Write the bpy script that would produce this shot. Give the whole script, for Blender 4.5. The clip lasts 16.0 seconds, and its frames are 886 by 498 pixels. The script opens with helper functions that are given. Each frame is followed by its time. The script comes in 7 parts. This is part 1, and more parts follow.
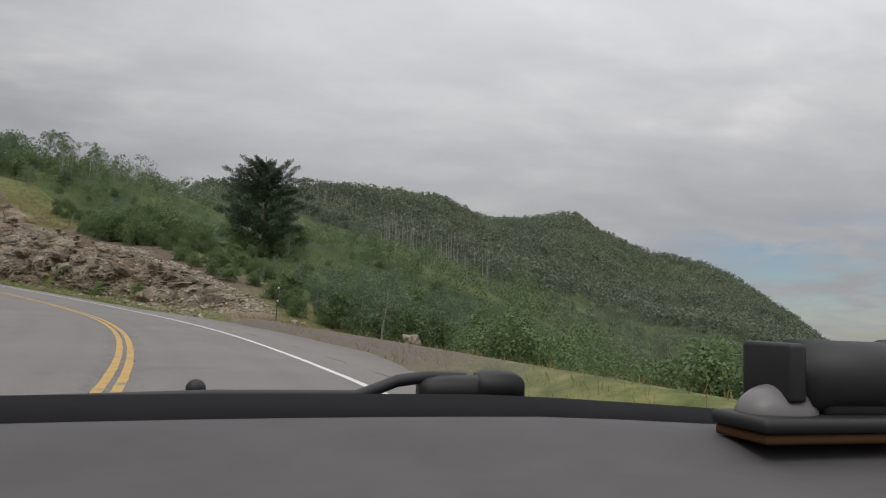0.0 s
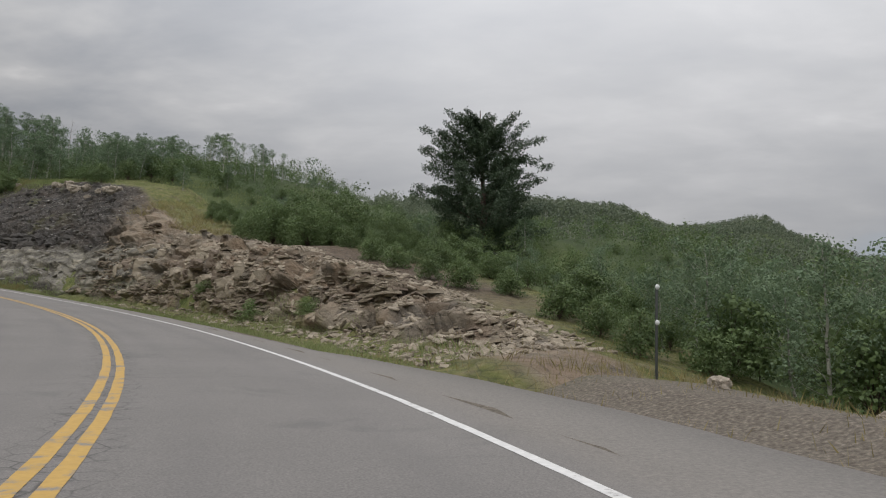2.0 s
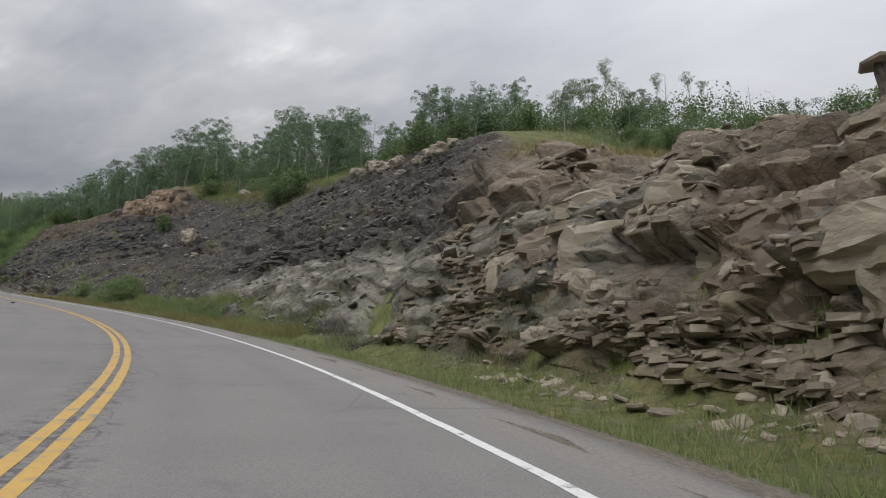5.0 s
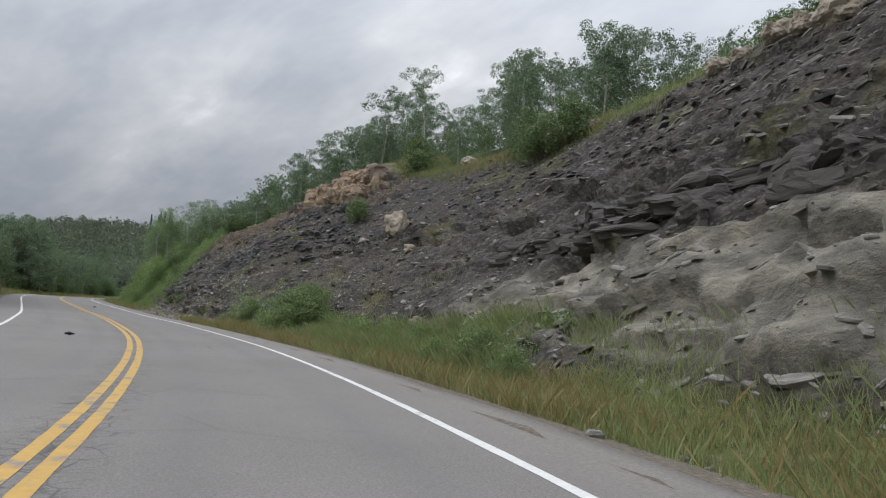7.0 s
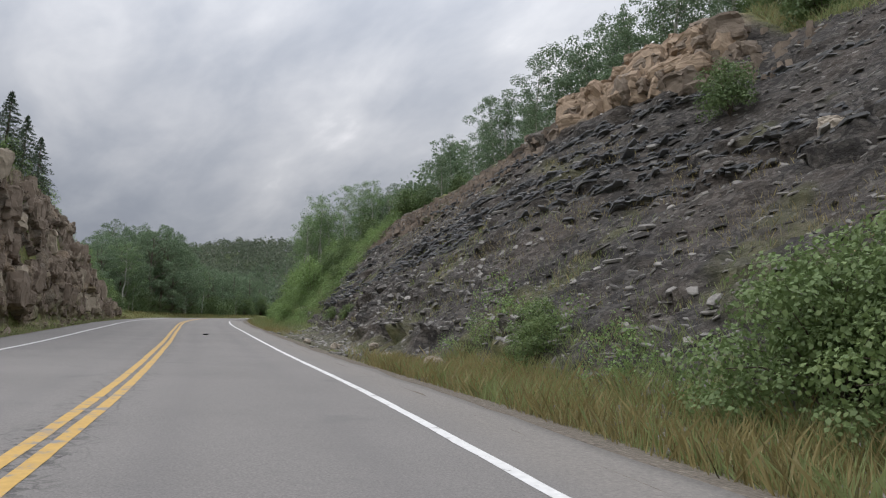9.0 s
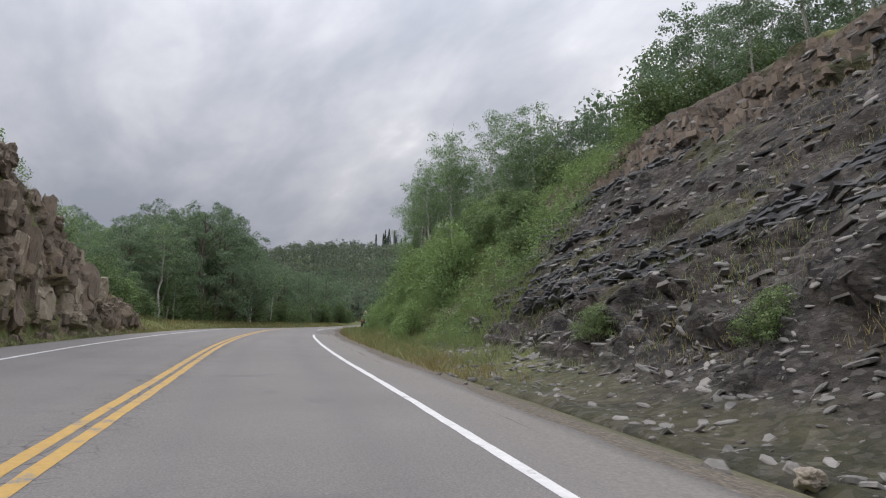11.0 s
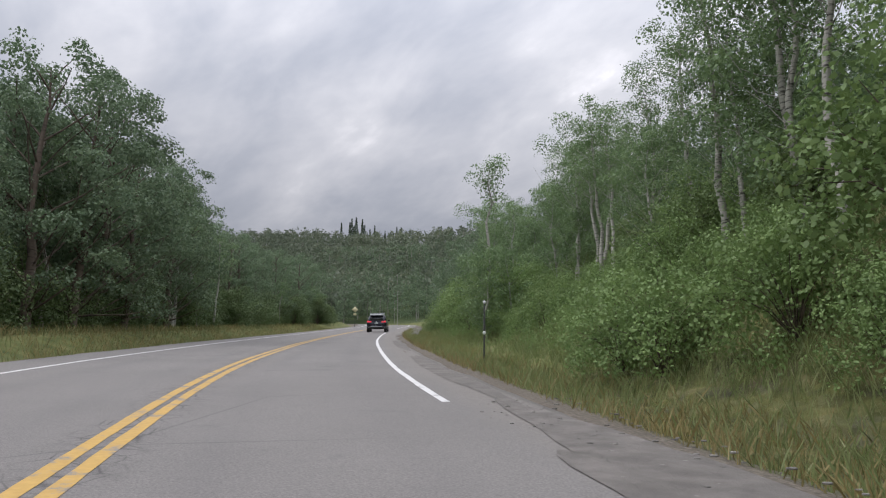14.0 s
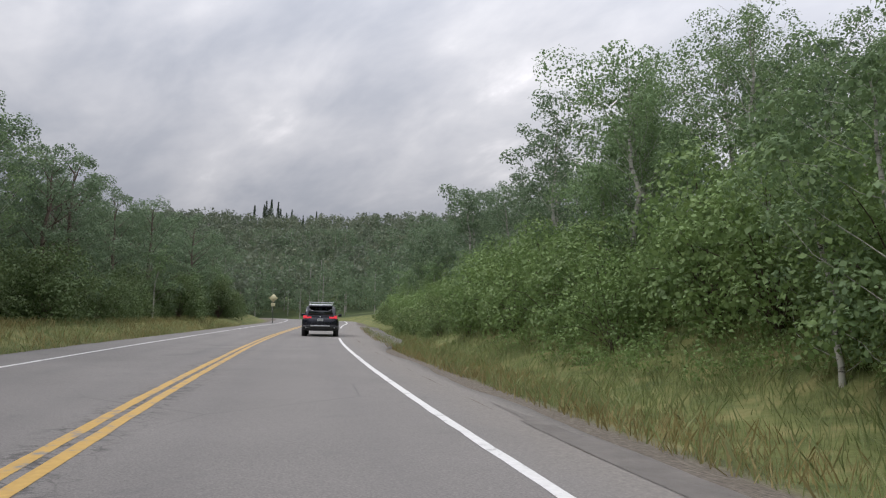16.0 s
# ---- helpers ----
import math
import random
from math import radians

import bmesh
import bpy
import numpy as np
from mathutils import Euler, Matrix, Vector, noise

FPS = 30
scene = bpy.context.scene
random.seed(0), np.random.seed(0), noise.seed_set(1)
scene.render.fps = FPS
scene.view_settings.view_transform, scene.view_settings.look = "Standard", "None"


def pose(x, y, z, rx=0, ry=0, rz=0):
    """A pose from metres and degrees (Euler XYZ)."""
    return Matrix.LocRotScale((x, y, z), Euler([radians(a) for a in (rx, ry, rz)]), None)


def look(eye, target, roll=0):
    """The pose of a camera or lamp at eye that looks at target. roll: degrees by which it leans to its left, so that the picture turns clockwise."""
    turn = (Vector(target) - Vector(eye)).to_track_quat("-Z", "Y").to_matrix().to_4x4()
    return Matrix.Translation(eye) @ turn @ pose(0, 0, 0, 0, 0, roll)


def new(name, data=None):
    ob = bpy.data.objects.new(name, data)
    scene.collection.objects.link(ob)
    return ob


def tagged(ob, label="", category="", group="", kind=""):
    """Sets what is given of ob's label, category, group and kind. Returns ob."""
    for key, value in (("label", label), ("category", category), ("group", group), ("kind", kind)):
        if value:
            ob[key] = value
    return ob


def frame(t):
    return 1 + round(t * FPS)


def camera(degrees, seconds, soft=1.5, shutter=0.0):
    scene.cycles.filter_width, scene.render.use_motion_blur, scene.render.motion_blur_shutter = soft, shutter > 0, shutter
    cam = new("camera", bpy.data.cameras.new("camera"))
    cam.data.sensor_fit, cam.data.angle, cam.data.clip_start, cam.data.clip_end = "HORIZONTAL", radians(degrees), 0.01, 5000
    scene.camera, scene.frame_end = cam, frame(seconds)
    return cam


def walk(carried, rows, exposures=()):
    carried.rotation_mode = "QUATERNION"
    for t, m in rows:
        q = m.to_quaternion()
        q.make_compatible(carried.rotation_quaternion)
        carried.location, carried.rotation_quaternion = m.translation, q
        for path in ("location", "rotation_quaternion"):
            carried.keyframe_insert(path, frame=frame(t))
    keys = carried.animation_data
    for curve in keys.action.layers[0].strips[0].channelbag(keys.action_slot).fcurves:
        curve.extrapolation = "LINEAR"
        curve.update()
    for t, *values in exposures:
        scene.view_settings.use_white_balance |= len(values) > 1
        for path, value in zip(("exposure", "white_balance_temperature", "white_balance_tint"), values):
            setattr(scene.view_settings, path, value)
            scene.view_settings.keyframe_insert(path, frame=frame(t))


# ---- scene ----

# the camera rides in a car up a mountain road
cam = camera(62.6, 16.0, soft=1.15)
PATH = [
    (0, (0.000, -0.000, 1.120), (0.412, 1.940, 1.376), 1.60),
    (0.5, (-0.621, 6.970, 1.403), (-0.318, 8.928, 1.670), 1.64),
    (1, (-1.646, 13.873, 1.701), (-1.451, 15.844, 1.978), 1.40),
    (1.5, (-2.990, 20.666, 2.043), (-2.905, 22.644, 2.330), 1.01),
    (2, (-4.703, 27.313, 2.432), (-4.735, 29.291, 2.731), 0.71),
    (2.5, (-6.880, 33.820, 2.864), (-7.036, 35.789, 3.178), 0.51),
    (3, (-9.502, 40.256, 3.349), (-9.790, 42.208, 3.679), 0.50),
    (3.5, (-12.595, 46.588, 3.902), (-13.014, 48.513, 4.245), 0.43),
    (4, (-16.134, 52.737, 4.507), (-16.682, 54.628, 4.861), 0.28),
    (4.5, (-20.067, 58.678, 5.149), (-20.735, 60.528, 5.515), 0.28),
    (5, (-24.382, 64.391, 5.831), (-25.166, 66.192, 6.208), 0.35),
    (5.5, (-29.075, 69.860, 6.559), (-29.970, 71.606, 6.947), 0.51),
    (6, (-34.145, 75.067, 7.338), (-35.147, 76.751, 7.737), 0.79),
    (6.5, (-39.584, 80.000, 8.169), (-40.684, 81.617, 8.585), 1.27),
    (7, (-45.375, 84.659, 9.046), (-46.564, 86.211, 9.468), 1.09),
    (7.5, (-51.497, 89.043, 9.953), (-52.767, 90.528, 10.380), 0.86),
    (8, (-57.912, 93.192, 10.902), (-59.258, 94.607, 11.333), 0.45),
    (8.5, (-64.567, 97.044, 11.887), (-65.981, 98.391, 12.319), -0.21),
    (9, (-71.461, 100.634, 12.893), (-72.931, 101.918, 13.329), -0.43),
    (9.5, (-78.534, 103.980, 13.898), (-80.049, 105.210, 14.336), -0.66),
    (10, (-85.777, 107.175, 14.903), (-87.325, 108.363, 15.340), -1.15),
    (10.5, (-93.080, 110.216, 15.946), (-94.648, 111.375, 16.392), -0.62),
    (11, (-100.397, 113.162, 17.017), (-101.976, 114.303, 17.469), -0.24),
    (11.5, (-107.695, 116.063, 18.097), (-109.277, 117.200, 18.551), 0.07),
    (12, (-114.951, 118.967, 19.176), (-116.530, 120.108, 19.630), 0.41),
    (12.5, (-122.144, 121.912, 20.248), (-123.713, 123.065, 20.703), 0.84),
    (13, (-129.259, 124.917, 21.306), (-130.813, 126.092, 21.760), 0.40),
    (13.5, (-136.202, 128.123, 22.338), (-137.735, 129.325, 22.790), 0.29),
    (14, (-143.104, 131.493, 23.353), (-144.610, 132.731, 23.800), -0.36),
    (14.5, (-149.971, 135.060, 24.382), (-151.441, 136.341, 24.824), -0.67),
    (15, (-156.744, 138.966, 25.438), (-158.173, 140.294, 25.876), -0.68),
    (15.5, (-163.406, 143.105, 26.448), (-164.796, 144.476, 26.881), -0.54),
    (16, (-169.919, 147.578, 27.403), (-171.269, 148.989, 27.837), 0.01),
]
walk(cam, [(t, look(eye, target, roll)) for t, eye, target, roll in PATH], [(0, -0.36, 6400, 11), (4.2, -0.3, 6320, 11), (6.5, -0.1, 6080, 10), (10, 0.05, 6150, 13), (13, 0.1, 6070, 15), (16, 0.08, 6200, 14)])

# ---- sky and sun: a broken overcast ----
SUN_EL, SUN_AZ = radians(50), radians(215)
world = bpy.data.worlds.new("sky")
scene.world = world
world.use_nodes = True
wt = world.node_tree
wt.nodes.clear()


def wmath(op, a, b=None, clamp=False):
    n = wt.nodes.new("ShaderNodeMath")
    n.operation, n.use_clamp = op, clamp
    for i, v in enumerate((a, b)):
        if v is None:
            continue
        if isinstance(v, (int, float)):
            n.inputs[i].default_value = v
        else:
            wt.links.new(v, n.inputs[i])
    return n.outputs[0]


def wmix(fac, a, b):
    n = wt.nodes.new("ShaderNodeMix")
    n.data_type = "RGBA"
    for i, v in ((0, fac), (6, a), (7, b)):
        if isinstance(v, (int, float, tuple)):
            n.inputs[i].default_value = v
        else:
            wt.links.new(v, n.inputs[i])
    return n.outputs[2]


def wramp(src, stops):
    n = wt.nodes.new("ShaderNodeValToRGB")
    while len(n.color_ramp.elements) < len(stops):
        n.color_ramp.elements.new(0.5)
    for e, (p, c) in zip(n.color_ramp.elements, stops):
        e.position, e.color = p, (*c, 1)
    wt.links.new(src, n.inputs[0])
    return n.outputs[0]


coord = wt.nodes.new("ShaderNodeTexCoord").outputs["Generated"]
split = wt.nodes.new("ShaderNodeSeparateXYZ")
wt.links.new(coord, split.inputs[0])
up = wmath("MAXIMUM", split.outputs[2], 0.0)
flat = wmath("ADD", up, 0.22)
comb = wt.nodes.new("ShaderNodeCombineXYZ")
wt.links.new(wmath("DIVIDE", split.outputs[0], flat), comb.inputs[0])
wt.links.new(wmath("DIVIDE", split.outputs[1], flat), comb.inputs[1])


def wnoise(scale, detail, rough, shift, stretch=(1, 1, 1), distort=0.0):
    m = wt.nodes.new("ShaderNodeMapping")
    m.inputs["Location"].default_value = shift
    m.inputs["Scale"].default_value = stretch
    m.inputs["Rotation"].default_value = (0, 0, 0.5)
    wt.links.new(comb.outputs[0], m.inputs[0])
    n = wt.nodes.new("ShaderNodeTexNoise")
    n.inputs["Scale"].default_value, n.inputs["Detail"].default_value = scale, detail
    n.inputs["Roughness"].default_value, n.inputs["Distortion"].default_value = rough, distort
    wt.links.new(m.outputs[0], n.inputs["Vector"])
    return n.outputs["Fac"]


nishita = wt.nodes.new("ShaderNodeTexSky")
nishita.sky_type, nishita.sun_disc = "NISHITA", False
nishita.sun_elevation, nishita.sun_rotation = SUN_EL, SUN_AZ
blue = wt.nodes.new("ShaderNodeVectorMath")
blue.operation = "SCALE"
blue.inputs["Scale"].default_value = 0.085
wt.links.new(nishita.outputs[0], blue.inputs[0])
big = wnoise(1.1, 5, 0.55, (3.1, 1.7, 0), (1, 1.5, 1), 0.3)
fine = wnoise(3.0, 7, 0.55, (0.4, 5.2, 0), (1, 1.8, 1), 0.25)
mixd = wmath("ADD", wmath("MULTIPLY", big, 0.62), wmath("MULTIPLY", fine, 0.38))
clouds = wramp(mixd, [(0.37, (0.355, 0.375, 0.41)), (0.46, (0.43, 0.445, 0.47)), (0.53, (0.51, 0.517, 0.53)), (0.6, (0.60, 0.60, 0.60)), (0.64, (0.72, 0.71, 0.70)), (0.68, (1.05, 1.03, 1.0))])
# to the north the deck is thicker and more even
even = wramp(mixd, [(0.36, (0.65, 0.66, 0.68)), (0.5, (0.725, 0.73, 0.74)), (0.6, (0.81, 0.81, 0.815)), (0.7, (0.97, 0.965, 0.96))])
clouds = wmix(wmath("MULTIPLY", wmath("ADD", split.outputs[0], 0.5), 2.2, True), clouds, even)
# the deck is brighter towards the zenith, as under any overcast
lift = wmath("ADD", wmath("MULTIPLY", wmath("POWER", up, 1.6), 2.5), 0.57)
deck = wt.nodes.new("ShaderNodeVectorMath")
deck.operation = "SCALE"
wt.links.new(clouds, deck.inputs[0])
wt.links.new(lift, deck.inputs["Scale"])
# a strip of open sky low in the north-east, under the edge of the deck
east = wmath("SUBTRACT", wmath("MULTIPLY", split.outputs[0], 0.83), wmath("MULTIPLY", split.outputs[1], 0.56))
low = wmath("SUBTRACT", 0.125, wmath("ABSOLUTE", wmath("SUBTRACT", split.outputs[2], 0.05)))
gate = wmath("MULTIPLY", wmath("MULTIPLY", wmath("ADD", east, 0.12), 6.0, True), wmath("MULTIPLY", low, 22.0, True), True)
puffs = wmath("MULTIPLY", wmath("SUBTRACT", wnoise(2.2, 6, 0.6, (9.0, 2.0, 0), (1, 1, 1)), 0.40), 6.0, True)
opening = wmath("MULTIPLY", gate, puffs, True)
sky = wmix(opening, deck.outputs[0], blue.outputs[0])
back = wt.nodes.new("ShaderNodeBackground")
back.inputs["Strength"].default_value = 1.0
wt.links.new(sky, back.inputs["Color"])
wout = wt.nodes.new("ShaderNodeOutputWorld")
wt.links.new(back.outputs[0], wout.inputs[0])

sun = new("sun", bpy.data.lights.new("sun", "SUN"))
sun.data.energy, sun.data.angle, sun.data.color = 1.3, radians(24), (1.0, 0.96, 0.9)
sun.matrix_basis = look((0, 0, 0), (-math.sin(SUN_AZ) * math.cos(SUN_EL), -math.cos(SUN_AZ) * math.cos(SUN_EL), -math.sin(SUN_EL)))

# ---- tools ----
rng = np.random.default_rng(7)


def hash01(ix, iy, iz, seed):
    n = (ix * 73856093) ^ (iy * 19349663) ^ (iz * 83492791) ^ (seed * 2654435)
    n = (n ^ (n >> 13)) * 1274126177
    return ((n ^ (n >> 16)) & 0xFFFFF) / 0xFFFFF


def vnoise(x, y, z=0.0, seed=0):
    """Smooth value noise, 0 to 1."""
    x, y, z = np.broadcast_arrays(np.asarray(x, float), y, z)
    ix, iy, iz = (np.floor(v).astype(np.int64) for v in (x, y, z))
    fx, fy, fz = x - ix, y - iy, z - iz
    fx, fy, fz = (v * v * (3 - 2 * v) for v in (fx, fy, fz))
    out = 0
    for a in (0, 1):
        for b in (0, 1):
            for c in (0, 1):
                w = (fx if a else 1 - fx) * (fy if b else 1 - fy) * (fz if c else 1 - fz)
                out = out + w * hash01(ix + a, iy + b, iz + c, seed)
    return out


def fbm(x, y, z=0.0, octaves=4, seed=0, gain=0.5):
    x, y, z = (np.asarray(v, float) for v in (x, y, z))
    out, amp, total = 0, 1.0, 0.0
    for o in range(octaves):
        k = 2.03**o
        out = out + amp * vnoise(x * k + o * 7.3, y * k + o * 3.1, z * k, seed + o)
        total += amp
        amp *= gain
    return out / total


def smooth(a, b, v):
    t = np.clip((np.asarray(v, float) - a) / (b - a), 0, 1)
    return t * t * (3 - 2 * t)


def mesh_of(name, verts, faces, material, flat=True):
    me = bpy.data.meshes.new(name)
    verts = np.asarray(verts, float)
    if isinstance(faces, np.ndarray):
        n, k = faces.shape
        me.vertices.add(len(verts))
        me.vertices.foreach_set("co", verts.ravel())
        me.loops.add(n * k)
        me.loops.foreach_set("vertex_index", faces.ravel().astype(np.int32))
        me.polygons.add(n)
        me.polygons.foreach_set("loop_start", np.arange(0, n * k, k, dtype=np.int32))
        me.update(calc_edges=True)
    else:
        me.from_pydata([tuple(v) for v in verts], [], faces)
    me.materials.append(material)
    if not flat:
        me.polygons.foreach_set("use_smooth", np.ones(len(me.polygons), bool))
    return me


def child(name, me, parent, label="", m=None):
    ob = new(name, me)
    ob.parent = parent
    if m is not None:
        ob.matrix_basis = m
    return tagged(ob, label=label) if label else ob


def part(name, bm, material, parent, label="", flat=False):
    me = bpy.data.meshes.new(name)
    bm.to_mesh(me)
    bm.free()
    me.materials.append(material)
    if not flat:
        me.polygons.foreach_set("use_smooth", np.ones(len(me.polygons), bool))
    return child(name, me, parent, label)


def thing(name, m, label, category, group="", kind=""):
    ob = new(name)
    ob.matrix_basis = m
    return tagged(ob, label, category, group, kind)


def box(bm, x0, x1, y0, y1, z0, z1, bevel=0.0):
    out = bmesh.ops.create_cube(bm, size=1)["verts"]
    bmesh.ops.transform(bm, matrix=Matrix.Translation(((x0 + x1) / 2, (y0 + y1) / 2, (z0 + z1) / 2)) @ Matrix.Diagonal((x1 - x0, y1 - y0, z1 - z0, 1)), verts=out)
    if bevel:
        edges = list({e for v in out for e in v.link_edges})
        bmesh.ops.bevel(bm, geom=edges, offset=bevel, segments=2, affect="EDGES", profile=0.6)
    return bm


def tube(points, radii, sides=7):
    """Vertices and quads of a tapered tube along points."""
    pts = np.asarray(points, float)
    radii = np.broadcast_to(radii, len(pts))
    tang = np.gradient(pts, axis=0)
    tang /= np.linalg.norm(tang, axis=1)[:, None] + 1e-9
    ref = np.where(np.abs(tang[:, 2:3]) > 0.9, [[1.0, 0, 0]], [[0, 0, 1.0]])
    u = np.cross(tang, ref)
    u /= np.linalg.norm(u, axis=1)[:, None] + 1e-9
    w = np.cross(tang, u)
    a = np.linspace(0, 2 * np.pi, sides, endpoint=False)
    v = pts[:, None] + radii[:, None, None] * (np.cos(a)[None, :, None] * u[:, None] + np.sin(a)[None, :, None] * w[:, None])
    n = len(pts)
    i, j = np.meshgrid(np.arange(n - 1), np.arange(sides), indexing="ij")
    f = np.stack([i * sides + j, i * sides + (j + 1) % sides, (i + 1) * sides + (j + 1) % sides, (i + 1) * sides + j], -1).reshape(-1, 4)
    return v.reshape(-1, 3), f


def leaves(centres, size, r, droop=0.3, narrow=0.55, out=None):
    """Small pointed leaf clumps, one quad each, turned at random or laid over a crown's surface."""
    n = len(centres)
    size = np.broadcast_to(size, n)[:, None]
    face = r.normal(size=(n, 3))
    if out is not None:
        face = face * 0.5 + out + [0, 0, 0.3]
    face /= np.linalg.norm(face, axis=1)[:, None] + 1e-9
    a = np.cross(face, r.normal(size=(n, 3)))
    a[:, 2] -= droop * np.linalg.norm(a, axis=1)
    a /= np.linalg.norm(a, axis=1)[:, None] + 1e-9
    b = np.cross(face, a)
    b /= np.linalg.norm(b, axis=1)[:, None] + 1e-9
    up = face * 0.12
    v = np.stack([centres - a * size * 0.5, centres + (b * narrow * 0.5 + up) * size, centres + a * size * 0.5, centres + (-b * narrow * 0.5 + up) * size], 1)
    return v.reshape(-1, 3), np.arange(4 * n).reshape(n, 4)


def puffs_of(clumps, total, r, flat=0.75):
    """Leaf places on the skin and inside of round clumps, and the way each one faces."""
    g = np.array([q for _, q in clumps])
    c = np.array([q for q, _ in clumps])
    k = r.choice(len(g), total, p=g**2 / (g**2).sum())
    v = r.normal(size=(total, 3))
    v /= np.linalg.norm(v, axis=1)[:, None]
    v[:, 2] = np.where((v[:, 2] < -0.3) & (r.uniform(size=total) < 0.6), -v[:, 2], v[:, 2])
    deep = r.uniform(0.1, 1, (total, 1)) ** 0.3 * (1 + 0.16 * np.abs(r.normal(size=(total, 1))))
    return c[k] + v * deep * g[k, None] * [1, 1, flat], v


def grown(pieces):
    """Stem and limbs as one mesh, each limb rooted in the stem."""
    vs, fs = [pieces[0][0]], [pieces[0][1]]
    at = len(pieces[0][0])
    for v, f in pieces[1:]:
        root = int(((pieces[0][0] - v[0]) ** 2).sum(1).argmin())
        vs.append(v)
        fs += [f + at, np.array([[root, at, at + 1, at + 2]])]
        at += len(v)
    return np.concatenate(vs), np.concatenate(fs)


def quad_grid(ni, nj):
    i, j = np.meshgrid(np.arange(ni - 1), np.arange(nj - 1), indexing="ij")
    return np.stack([i * nj + j, (i + 1) * nj + j, (i + 1) * nj + j + 1, i * nj + j + 1], -1).reshape(-1, 4)

# ---- materials ----
class Mat:
    def __init__(self, name, rough=0.9, metal=0.0, spec=0.3):
        self.m = bpy.data.materials.new(name)
        self.m.use_nodes = True
        self.t = self.m.node_tree
        self.b = self.t.nodes["Principled BSDF"]
        self.b.inputs["Roughness"].default_value = rough
        self.b.inputs["Metallic"].default_value = metal
        self.b.inputs["Specular IOR Level"].default_value = spec

    def put(self, sock, v):
        if isinstance(v, (int, float)):
            sock.default_value = v
        elif isinstance(v, tuple):
            sock.default_value = (*v, 1) if len(v) == 3 and sock.type == "RGBA" else v
        else:
            self.t.links.new(v, sock)

    def coord(self, scale=(1, 1, 1)):
        c = self.t.nodes.new("ShaderNodeTexCoord")
        m = self.t.nodes.new("ShaderNodeMapping")
        m.inputs["Scale"].default_value = scale
        self.t.links.new(c.outputs["Object"], m.inputs[0])
        return m.outputs[0]

    def noise(self, scale, detail=4, rough=0.55, stretch=(1, 1, 1), distort=0.0):
        n = self.t.nodes.new("ShaderNodeTexNoise")
        n.inputs["Scale"].default_value, n.inputs["Detail"].default_value = scale, detail
        n.inputs["Roughness"].default_value, n.inputs["Distortion"].default_value = rough, distort
        self.put(n.inputs["Vector"], self.coord(stretch))
        return n.outputs["Fac"]

    def voronoi(self, scale, stretch=(1, 1, 1), feature="F1", out="Distance"):
        n = self.t.nodes.new("ShaderNodeTexVoronoi")
        n.feature = feature
        n.inputs["Scale"].default_value = scale
        self.put(n.inputs["Vector"], self.coord(stretch))
        return n.outputs[out]

    def ramp(self, src, stops):
        n = self.t.nodes.new("ShaderNodeValToRGB")
        while len(n.color_ramp.elements) < len(stops):
            n.color_ramp.elements.new(0.5)
        for e, (p, c) in zip(n.color_ramp.elements, stops):
            e.position, e.color = p, (*c, 1) if isinstance(c, tuple) else (c, c, c, 1)
        self.put(n.inputs[0], src)
        return n.outputs[0]

    def mix(self, fac, a, b, mode="MIX"):
        n = self.t.nodes.new("ShaderNodeMix")
        n.data_type, n.blend_type = "RGBA", mode
        self.put(n.inputs[0], fac)
        self.put(n.inputs[6], a)
        self.put(n.inputs[7], b)
        return n.outputs[2]

    def math(self, op, a, b=0.0, clamp=False):
        n = self.t.nodes.new("ShaderNodeMath")
        n.operation, n.use_clamp = op, clamp
        self.put(n.inputs[0], a)
        self.put(n.inputs[1], b)
        return n.outputs[0]

    def attr(self, name, out="Fac"):
        n = self.t.nodes.new("ShaderNodeAttribute")
        n.attribute_name = name
        return n.outputs[out]

    def random(self):
        return self.t.nodes.new("ShaderNodeObjectInfo").outputs["Random"]

    def island(self):
        return self.t.nodes.new("ShaderNodeNewGeometry").outputs["Random Per Island"]

    def color(self, v):
        self.put(self.b.inputs["Base Color"], v)
        return self

    def rough(self, v):
        self.put(self.b.inputs["Roughness"], v)
        return self

    def bump(self, height, strength=0.4, distance=0.05):
        n = self.t.nodes.new("ShaderNodeBump")
        n.inputs["Strength"].default_value, n.inputs["Distance"].default_value = strength, distance
        self.put(n.inputs["Height"], height)
        self.t.links.new(n.outputs[0], self.b.inputs["Normal"])
        return self

    def leafy(self, amount=0.35):
        """Lets light through thin leaves."""
        tr = self.t.nodes.new("ShaderNodeBsdfTranslucent")
        src = self.b.inputs["Base Color"]
        if src.links:
            self.t.links.new(src.links[0].from_socket, tr.inputs[0])
        mx = self.t.nodes.new("ShaderNodeMixShader")
        mx.inputs[0].default_value = amount
        self.t.links.new(self.b.outputs[0], mx.inputs[1])
        self.t.links.new(tr.outputs[0], mx.inputs[2])
        self.t.links.new(mx.outputs[0], self.t.nodes["Material Output"].inputs[0])
        return self


def plain(name, c, rough=0.6, metal=0.0, spec=0.4, vary=0.12, scale=6.0):
    m = Mat(name, rough, metal, spec)
    lo, hi = tuple(v * (1 - vary) for v in c), tuple(min(1, v * (1 + vary)) for v in c)
    m.color(m.ramp(m.noise(scale, 4), [(0.3, lo), (0.7, hi)]))
    m.rough(m.math("ADD", m.math("MULTIPLY", m.noise(scale * 2.3, 3), 0.16), max(0.02, rough - 0.08)))
    return m.m


